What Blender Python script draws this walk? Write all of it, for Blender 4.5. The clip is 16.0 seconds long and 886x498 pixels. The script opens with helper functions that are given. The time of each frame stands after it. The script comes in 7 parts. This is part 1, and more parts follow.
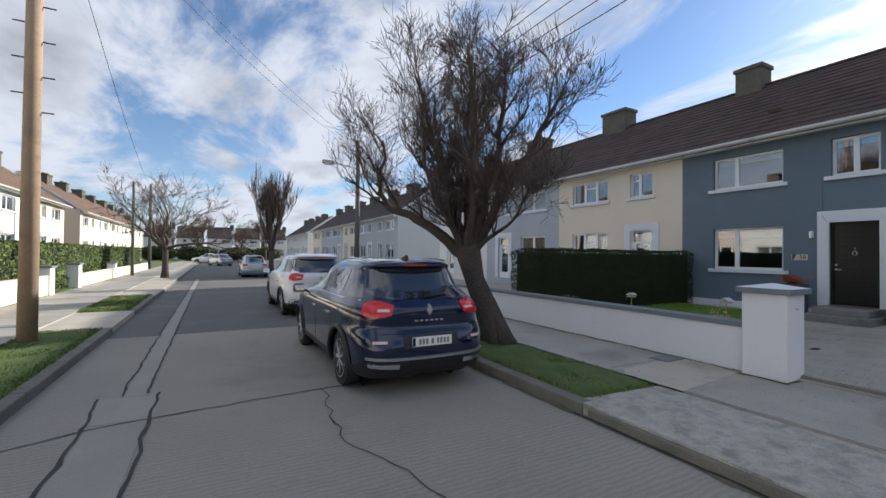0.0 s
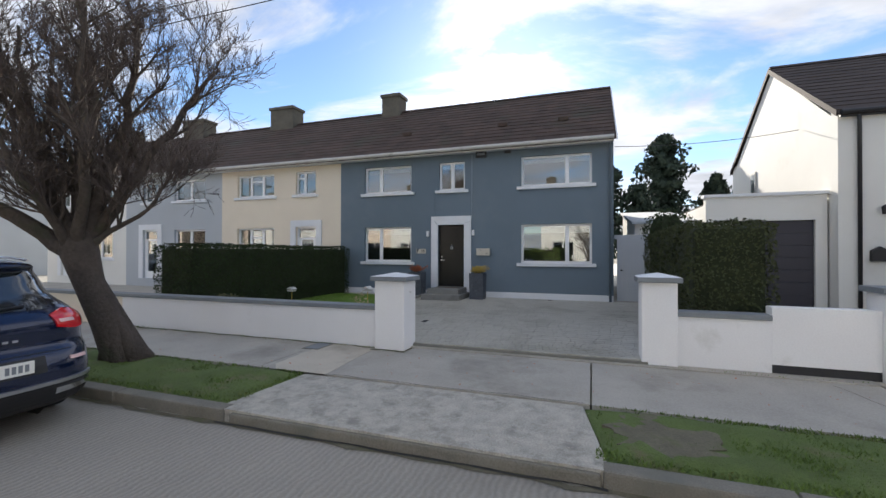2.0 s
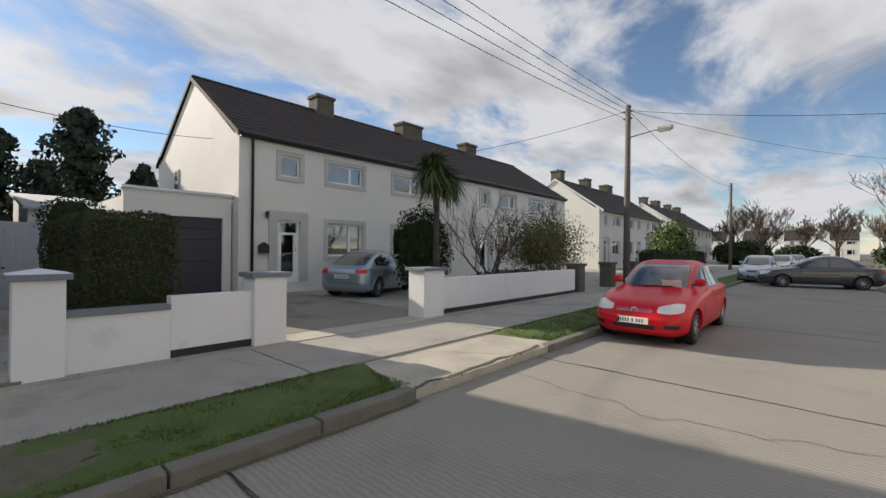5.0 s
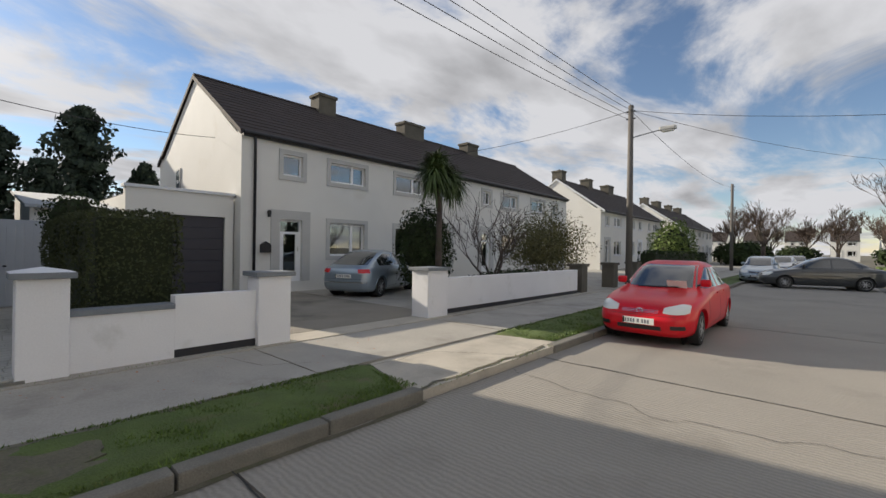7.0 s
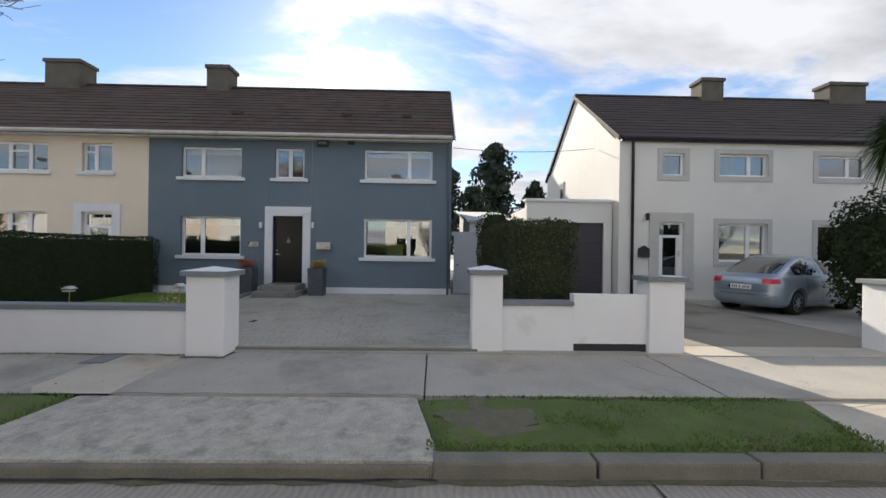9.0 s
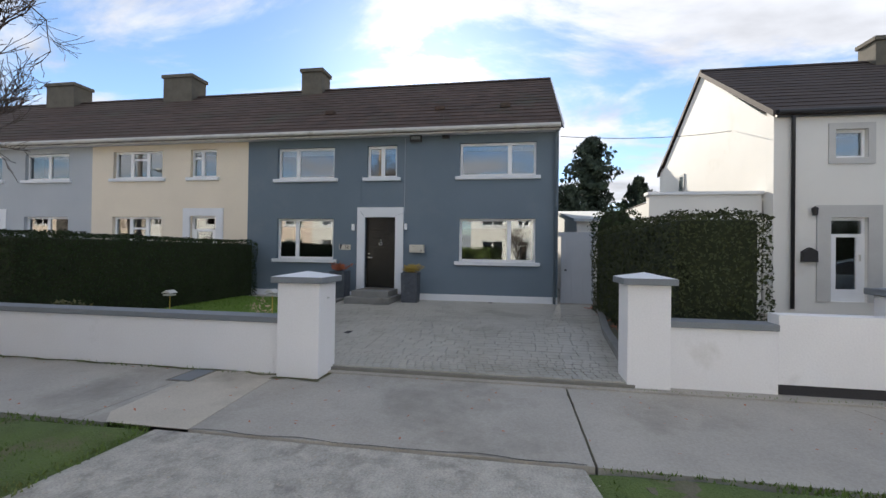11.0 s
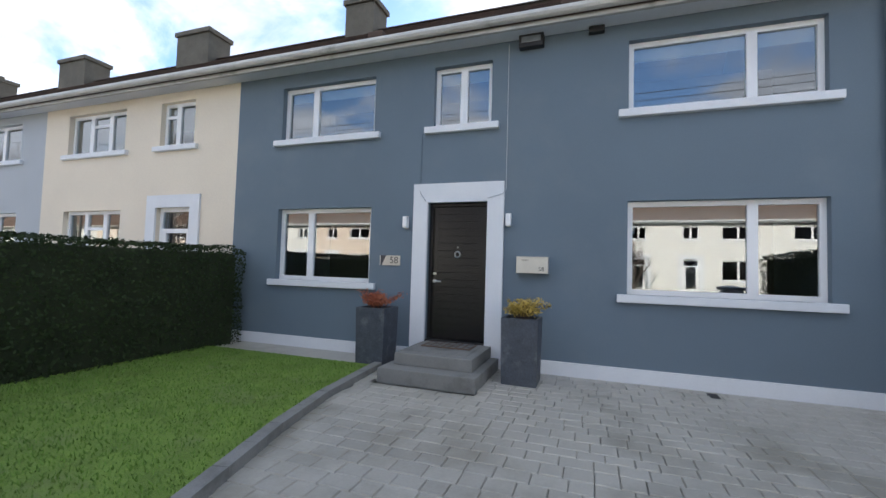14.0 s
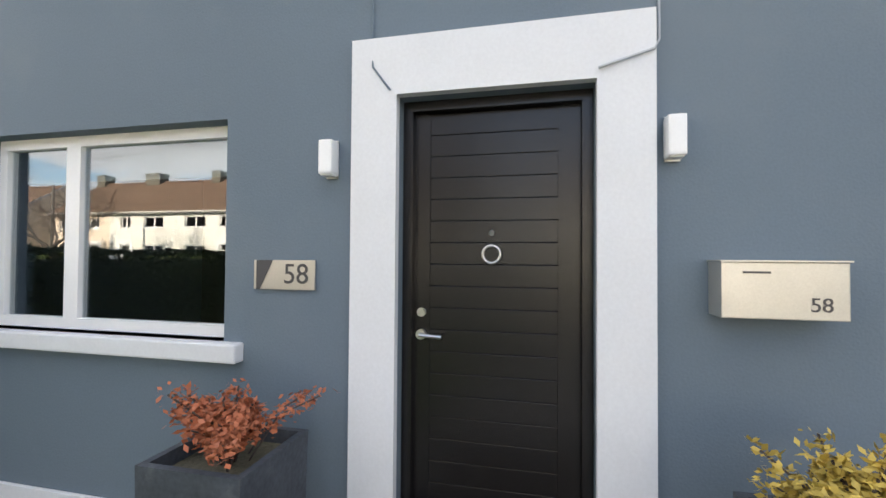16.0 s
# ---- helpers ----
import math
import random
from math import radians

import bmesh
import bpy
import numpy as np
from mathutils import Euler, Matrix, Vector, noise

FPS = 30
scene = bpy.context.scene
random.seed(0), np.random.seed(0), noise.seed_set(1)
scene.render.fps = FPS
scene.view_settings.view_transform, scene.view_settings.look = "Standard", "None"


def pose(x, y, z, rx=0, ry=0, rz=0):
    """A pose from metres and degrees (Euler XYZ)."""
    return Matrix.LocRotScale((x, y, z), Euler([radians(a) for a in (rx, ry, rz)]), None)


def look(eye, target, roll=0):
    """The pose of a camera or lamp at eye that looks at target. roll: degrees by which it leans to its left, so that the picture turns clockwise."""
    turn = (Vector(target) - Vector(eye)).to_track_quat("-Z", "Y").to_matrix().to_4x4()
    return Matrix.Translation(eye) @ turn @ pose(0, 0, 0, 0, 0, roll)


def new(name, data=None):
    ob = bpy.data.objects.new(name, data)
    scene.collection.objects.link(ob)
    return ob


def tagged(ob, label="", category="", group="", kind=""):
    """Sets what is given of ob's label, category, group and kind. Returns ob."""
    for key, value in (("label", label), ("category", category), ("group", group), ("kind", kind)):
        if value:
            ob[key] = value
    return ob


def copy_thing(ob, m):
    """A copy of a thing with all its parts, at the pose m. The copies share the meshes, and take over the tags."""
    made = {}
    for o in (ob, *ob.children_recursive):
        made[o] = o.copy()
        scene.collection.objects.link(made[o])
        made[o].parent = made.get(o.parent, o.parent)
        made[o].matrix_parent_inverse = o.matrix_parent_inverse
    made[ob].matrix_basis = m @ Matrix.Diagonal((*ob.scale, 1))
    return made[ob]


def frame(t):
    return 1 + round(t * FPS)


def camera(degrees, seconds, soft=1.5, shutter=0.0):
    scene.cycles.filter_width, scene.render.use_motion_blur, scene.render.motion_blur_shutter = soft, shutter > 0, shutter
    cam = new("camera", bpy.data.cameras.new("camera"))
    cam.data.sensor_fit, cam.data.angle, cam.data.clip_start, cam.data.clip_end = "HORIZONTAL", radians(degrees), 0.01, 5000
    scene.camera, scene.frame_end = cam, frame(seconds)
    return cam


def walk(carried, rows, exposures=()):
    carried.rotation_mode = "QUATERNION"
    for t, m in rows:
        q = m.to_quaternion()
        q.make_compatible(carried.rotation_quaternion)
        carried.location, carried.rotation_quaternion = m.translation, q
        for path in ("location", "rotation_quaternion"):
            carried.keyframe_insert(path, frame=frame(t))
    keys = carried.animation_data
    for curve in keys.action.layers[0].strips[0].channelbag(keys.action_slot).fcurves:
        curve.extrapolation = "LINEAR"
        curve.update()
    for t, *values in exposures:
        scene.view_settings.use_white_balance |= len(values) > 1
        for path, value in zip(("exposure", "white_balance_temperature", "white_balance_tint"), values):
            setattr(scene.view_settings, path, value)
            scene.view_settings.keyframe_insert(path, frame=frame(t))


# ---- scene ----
cam = camera(92.6, 16.0)
PATH = [
    (0, (-0.314, -0.098, 1.462), (0.641, 1.659, 1.489), 0.6),
    (0.5, (-0.244, -0.122, 1.461), (0.852, 1.55, 1.487), 0.5),
    (1, (-0.171, -0.173, 1.442), (1.191, 1.291, 1.472), 0.1),
    (1.1, (-0.154, -0.201, 1.45), (1.277, 1.196, 1.469), 0.3),
    (1.5, (-0.133, -0.243, 1.461), (1.527, 0.872, 1.484), 0.1),
    (2, (-0.092, -0.297, 1.467), (1.793, 0.369, 1.481), 0.1),
    (2.5, (-0.082, -0.353, 1.456), (1.91, -0.171, 1.467), 0.1),
    (3, (-0.055, -0.44, 1.44), (1.927, -0.709, 1.451), 0.1),
    (3.5, (-0.077, -0.499, 1.446), (1.803, -1.183, 1.451), 0.3),
    (4, (-0.106, -0.556, 1.447), (1.596, -1.606, 1.45), 0.4),
    (4.5, (-0.16, -0.618, 1.448), (1.328, -1.955, 1.449), 0.5),
    (4.7, (-0.185, -0.639, 1.454), (1.216, -2.066, 1.454), 0.5),
    (6.8, (-0.081, -0.617, 1.435), (1.142, -2.2, 1.438), 0.8),
    (7, (-0.091, -0.613, 1.446), (1.246, -2.1, 1.447), 0.8),
    (7.5, (-0.008, -0.553, 1.436), (1.616, -1.72, 1.438), 0.9),
    (8, (0.058, -0.503, 1.423), (1.917, -1.243, 1.427), 0.9),
    (8.5, (0.078, -0.445, 1.416), (2.051, -0.772, 1.42), 0.8),
    (9, (0.135, -0.356, 1.418), (2.134, -0.399, 1.419), 0.8),
    (9.5, (0.289, -0.232, 1.41), (2.286, -0.122, 1.408), 0.9),
    (10, (0.546, -0.094, 1.385), (2.536, 0.111, 1.384), 0.8),
    (10.2, (0.671, -0.043, 1.399), (2.656, 0.201, 1.397), 0.8),
    (12.5, (3.878, 1.199, 1.341), (5.841, 1.581, 1.382), 0.8),
    (13, (5.034, 1.462, 1.39), (6.987, 1.887, 1.451), 0.9),
    (13.5, (6.205, 1.739, 1.393), (8.121, 2.304, 1.476), 1.2),
    (14, (7.234, 2.202, 1.386), (9.116, 2.873, 1.479), 1.7),
    (14.5, (8.304, 2.684, 1.407), (10.139, 3.474, 1.495), 1.6),
    (15, (9.309, 3.226, 1.405), (11.122, 4.064, 1.5), 1.5),
    (15.5, (10.27, 3.643, 1.487), (12.143, 4.341, 1.558), 1.0),
    (16, (11.128, 3.871, 1.584), (13.079, 4.309, 1.624), 0.4),
]
walk(cam, [(t, look(eye, target, roll)) for t, eye, target, roll in PATH],
     [(0, 1.2, 6150, 10), (1.5, 1.5, 6350, 10), (2.5, 1.6, 6500, 10), (4, 1.08, 6750, 10), (7, 1.0, 6800, 10), (8.5, 1.35, 6700, 10), (10, 1.55, 6600, 10), (12.5, 1.68, 6300, 10), (13, 1.75, 6200, 10), (14, 2.1, 6150, 10), (15, 2.6, 6300, 10), (16, 2.75, 7100, 10)])

# ---- light ----
SUN_EL, SUN_AZ = radians(21.3), radians(77.8)   # azimuth clockwise from +y
sun_dir = Vector((math.sin(SUN_AZ) * math.cos(SUN_EL), math.cos(SUN_AZ) * math.cos(SUN_EL), math.sin(SUN_EL)))
sun = new("sun", bpy.data.lights.new("sun", "SUN"))
sun.data.energy, sun.data.angle, sun.data.color = 3.2, radians(0.5), (1.0, 0.91, 0.78)
sun.matrix_world = look(tuple(sun_dir * 60), (0, 0, 0))

world = bpy.data.worlds.new("world")
scene.world = world
world.use_nodes = True
wn, wl = world.node_tree.nodes, world.node_tree.links
wn.clear()
out = wn.new("ShaderNodeOutputWorld")
bg = wn.new("ShaderNodeBackground")
bg.inputs[1].default_value = 0.1
sky = wn.new("ShaderNodeTexSky")
sky.sky_type = "NISHITA"
sky.sun_disc = False
sky.sun_elevation, sky.sun_rotation = SUN_EL, SUN_AZ
sky.ozone_density, sky.dust_density, sky.air_density = 3.0, 0.0, 1.0
coord = wn.new("ShaderNodeTexCoord")
sep = wn.new("ShaderNodeSeparateXYZ")
wl.new(coord.outputs["Generated"], sep.inputs[0])
zz = wn.new("ShaderNodeMath"); zz.operation = "MAXIMUM"; zz.inputs[1].default_value = 0.0
wl.new(sep.outputs[2], zz.inputs[0])
za = wn.new("ShaderNodeMath"); za.operation = "ADD"; za.inputs[1].default_value = 0.16
wl.new(zz.outputs[0], za.inputs[0])
dx = wn.new("ShaderNodeMath"); dx.operation = "DIVIDE"
dy = wn.new("ShaderNodeMath"); dy.operation = "DIVIDE"
wl.new(sep.outputs[0], dx.inputs[0]); wl.new(za.outputs[0], dx.inputs[1])
wl.new(sep.outputs[1], dy.inputs[0]); wl.new(za.outputs[0], dy.inputs[1])
comb = wn.new("ShaderNodeCombineXYZ")
wl.new(dx.outputs[0], comb.inputs[0]); wl.new(dy.outputs[0], comb.inputs[1])
cmap = wn.new("ShaderNodeMapping")
cmap.inputs["Rotation"].default_value = (0, 0, 0.5)
cmap.inputs["Scale"].default_value = (1.0, 0.62, 1)
wl.new(comb.outputs[0], cmap.inputs[0])
cn = wn.new("ShaderNodeTexNoise")
cn.inputs["Scale"].default_value, cn.inputs["Detail"].default_value, cn.inputs["Roughness"].default_value, cn.inputs["Distortion"].default_value = 1.15, 12.0, 0.6, 0.5
wl.new(cmap.outputs[0], cn.inputs["Vector"])
cover = wn.new("ShaderNodeMapRange")
cover.interpolation_type = "SMOOTHSTEP"
cover.inputs[1].default_value, cover.inputs[2].default_value = 0.405, 0.54
wl.new(cn.outputs[0], cover.inputs[0])
# clouds: grey where thick, bright at their edges and towards the sun; thin haze about the sun
thick = wn.new("ShaderNodeMapRange")
thick.inputs[1].default_value, thick.inputs[2].default_value = 0.48, 0.78
thick.inputs[3].default_value, thick.inputs[4].default_value = 1.12, 0.5
cn2 = wn.new("ShaderNodeTexNoise")
cn2.inputs["Scale"].default_value, cn2.inputs["Detail"].default_value = 2.2, 6.0
wl.new(cmap.outputs[0], cn2.inputs["Vector"])
wl.new(cn2.outputs[0], thick.inputs[0])
dot = wn.new("ShaderNodeVectorMath"); dot.operation = "DOT_PRODUCT"
dot.inputs[1].default_value = tuple(sun_dir)
wl.new(coord.outputs["Generated"], dot.inputs[0])
near = wn.new("ShaderNodeMath"); near.operation = "MAXIMUM"; near.inputs[1].default_value = 0.0
wl.new(dot.outputs["Value"], near.inputs[0])
p1 = wn.new("ShaderNodeMath"); p1.operation = "POWER"; p1.inputs[1].default_value = 350.0
wl.new(near.outputs[0], p1.inputs[0])
p2 = wn.new("ShaderNodeMath"); p2.operation = "MULTIPLY"; p2.inputs[1].default_value = 22.0
wl.new(p1.outputs[0], p2.inputs[0])
p3 = wn.new("ShaderNodeMath"); p3.operation = "MULTIPLY_ADD"; p3.inputs[1].default_value = 3.15
wl.new(thick.outputs[0], p3.inputs[0]); wl.new(p2.outputs[0], p3.inputs[2])
ccol = wn.new("ShaderNodeVectorMath"); ccol.operation = "SCALE"
ccol.inputs[0].default_value = (0.94, 0.97, 1.05)
wl.new(p3.outputs[0], ccol.inputs["Scale"])
mixc = wn.new("ShaderNodeMix"); mixc.data_type = "RGBA"
wl.new(cover.outputs[0], mixc.inputs[0])
clear = wn.new("ShaderNodeVectorMath"); clear.operation = "MULTIPLY"
clear.inputs[1].default_value = (0.66, 0.63, 0.64)
wl.new(sky.outputs[0], clear.inputs[0])
wl.new(clear.outputs[0], mixc.inputs[6]); wl.new(ccol.outputs[0], mixc.inputs[7])
haze1 = wn.new("ShaderNodeMath"); haze1.operation = "POWER"; haze1.inputs[1].default_value = 38.0
wl.new(near.outputs[0], haze1.inputs[0])
haze2 = wn.new("ShaderNodeVectorMath"); haze2.operation = "SCALE"
haze2.inputs[0].default_value = (1.8, 1.72, 1.6)
wl.new(haze1.outputs[0], haze2.inputs["Scale"])
hazed = wn.new("ShaderNodeVectorMath"); hazed.operation = "ADD"
wl.new(mixc.outputs[2], hazed.inputs[0]); wl.new(haze2.outputs[0], hazed.inputs[1])
wl.new(hazed.outputs[0], bg.inputs[0])
wl.new(bg.outputs[0], out.inputs[0])


# ---- materials ----
def mat(name, color, rough=0.7, metal=0.0, scale=4.0, vary=0.15, fine=60.0, bump=0.15, bump_dist=0.004, dark=None, stain=0.0, spec=0.5, island=0.0, rand=0.0, coat=0.0):
    """A surface with variation at two scales. dark: a second colour for blotches of amount stain."""
    m = bpy.data.materials.new(name)
    m.use_nodes = True
    n, l = m.node_tree.nodes, m.node_tree.links
    b = n["Principled BSDF"]
    b.inputs["Roughness"].default_value, b.inputs["Metallic"].default_value = rough, metal
    b.inputs["Specular IOR Level"].default_value = spec
    b.inputs["Coat Weight"].default_value = coat
    b.inputs["Coat Roughness"].default_value = 0.04
    tc = n.new("ShaderNodeTexCoord")
    geo = n.new("ShaderNodeNewGeometry")
    big, small = n.new("ShaderNodeTexNoise"), n.new("ShaderNodeTexNoise")
    big.inputs["Scale"].default_value, big.inputs["Detail"].default_value = scale, 5
    small.inputs["Scale"].default_value, small.inputs["Detail"].default_value = fine, 3
    for t in (big, small):
        l.new(geo.outputs["Position"], t.inputs["Vector"])
    add = n.new("ShaderNodeMath"); add.operation = "ADD"
    l.new(big.outputs[0], add.inputs[0]); l.new(small.outputs[0], add.inputs[1])
    last = add.outputs[0]
    if island:
        a2 = n.new("ShaderNodeMath"); a2.operation = "MULTIPLY_ADD"; a2.inputs[1].default_value = island
        l.new(geo.outputs["Random Per Island"], a2.inputs[0]); l.new(last, a2.inputs[2]); last = a2.outputs[0]
    if rand:
        oi = n.new("ShaderNodeObjectInfo")
        a3 = n.new("ShaderNodeMath"); a3.operation = "MULTIPLY_ADD"; a3.inputs[1].default_value = rand
        l.new(oi.outputs["Random"], a3.inputs[0]); l.new(last, a3.inputs[2]); last = a3.outputs[0]
    mr = n.new("ShaderNodeMapRange")
    extra = island + rand
    mr.inputs[1].default_value, mr.inputs[2].default_value = 0.6, 1.4 + extra
    mr.inputs[3].default_value, mr.inputs[4].default_value = 1 - vary, 1 + vary
    l.new(last, mr.inputs[0])
    sc = n.new("ShaderNodeVectorMath"); sc.operation = "SCALE"
    sc.inputs[0].default_value = color[:3]
    l.new(mr.outputs[0], sc.inputs["Scale"])
    col = sc.outputs[0]
    if dark:
        st = n.new("ShaderNodeTexNoise")
        st.inputs["Scale"].default_value, st.inputs["Detail"].default_value, st.inputs["Roughness"].default_value = scale * 0.6, 7, 0.65
        mp = n.new("ShaderNodeMapping"); mp.inputs["Location"].default_value = (7.3, 2.1, 4.4)
        l.new(geo.outputs["Position"], mp.inputs[0]); l.new(mp.outputs[0], st.inputs["Vector"])
        r2 = n.new("ShaderNodeMapRange"); r2.inputs[1].default_value, r2.inputs[2].default_value = 0.62 - 0.25 * stain, 0.75 - 0.15 * stain
        l.new(st.outputs[0], r2.inputs[0])
        mx = n.new("ShaderNodeMix"); mx.data_type = "RGBA"
        l.new(r2.outputs[0], mx.inputs[0]); l.new(col, mx.inputs[6]); mx.inputs[7].default_value = (*dark, 1)
        col = mx.outputs[2]
    l.new(col, b.inputs["Base Color"])
    if bump:
        bp = n.new("ShaderNodeBump")
        bp.inputs["Strength"].default_value, bp.inputs["Distance"].default_value = bump, bump_dist
        l.new(small.outputs[0], bp.inputs["Height"]); l.new(bp.outputs[0], b.inputs["Normal"])
    return m


def glass_mat(name, gloss=0.1, tint=(0.75, 0.8, 0.82)):
    m = bpy.data.materials.new(name)
    m.use_nodes = True
    n, l = m.node_tree.nodes, m.node_tree.links
    n.remove(n["Principled BSDF"])
    o = n["Material Output"]
    fr, tr, gl, mx = n.new("ShaderNodeLayerWeight"), n.new("ShaderNodeBsdfTransparent"), n.new("ShaderNodeBsdfGlossy"), n.new("ShaderNodeMixShader")
    pw, ml = n.new("ShaderNodeMath"), n.new("ShaderNodeMath")
    pw.operation, ml.operation = "POWER", "MULTIPLY_ADD"
    pw.inputs[1].default_value, ml.inputs[1].default_value, ml.inputs[2].default_value = 5.0, 1 - gloss, gloss
    tr.inputs[0].default_value = (*tint, 1)
    gl.inputs["Roughness"].default_value = 0.0
    l.new(fr.outputs["Facing"], pw.inputs[0]); l.new(pw.outputs[0], ml.inputs[0]); l.new(ml.outputs[0], mx.inputs[0]); l.new(tr.outputs[0], mx.inputs[1]); l.new(gl.outputs[0], mx.inputs[2])
    l.new(mx.outputs[0], o.inputs[0])
    return m


def brushed_mat(name, color, rough=0.85):
    """Concrete brushed across the road, with ribs along x."""
    m = mat(name, color, rough, scale=0.7, vary=0.14, fine=45, bump=0.35, bump_dist=0.006, dark=tuple(c * 0.72 for c in color), stain=0.25)
    n, l = m.node_tree.nodes, m.node_tree.links
    w = n.new("ShaderNodeTexWave")
    w.wave_type, w.bands_direction = "BANDS", "Y"
    w.inputs["Scale"].default_value, w.inputs["Distortion"].default_value, w.inputs["Detail"].default_value, w.inputs["Detail Scale"].default_value = 5.5, 5.0, 3, 1.2
    g = n.new("ShaderNodeNewGeometry")
    l.new(g.outputs["Position"], w.inputs["Vector"])
    old = [x for x in n if x.type == "BUMP"][0]
    b2 = n.new("ShaderNodeBump"); b2.inputs["Strength"].default_value, b2.inputs["Distance"].default_value = 0.5, 0.012
    l.new(w.outputs[1], b2.inputs["Height"]); l.new(old.outputs[0], b2.inputs["Normal"])
    l.new(b2.outputs[0], n["Principled BSDF"].inputs["Normal"])
    pb = n["Principled BSDF"]
    was = pb.inputs["Base Color"].links[0].from_socket
    r = n.new("ShaderNodeMapRange"); r.inputs[3].default_value, r.inputs[4].default_value = 0.9, 1.06
    s = n.new("ShaderNodeVectorMath"); s.operation = "SCALE"
    l.new(w.outputs[1], r.inputs[0]); l.new(was, s.inputs[0]); l.new(r.outputs[0], s.inputs["Scale"]); l.new(s.outputs[0], pb.inputs["Base Color"])
    return m


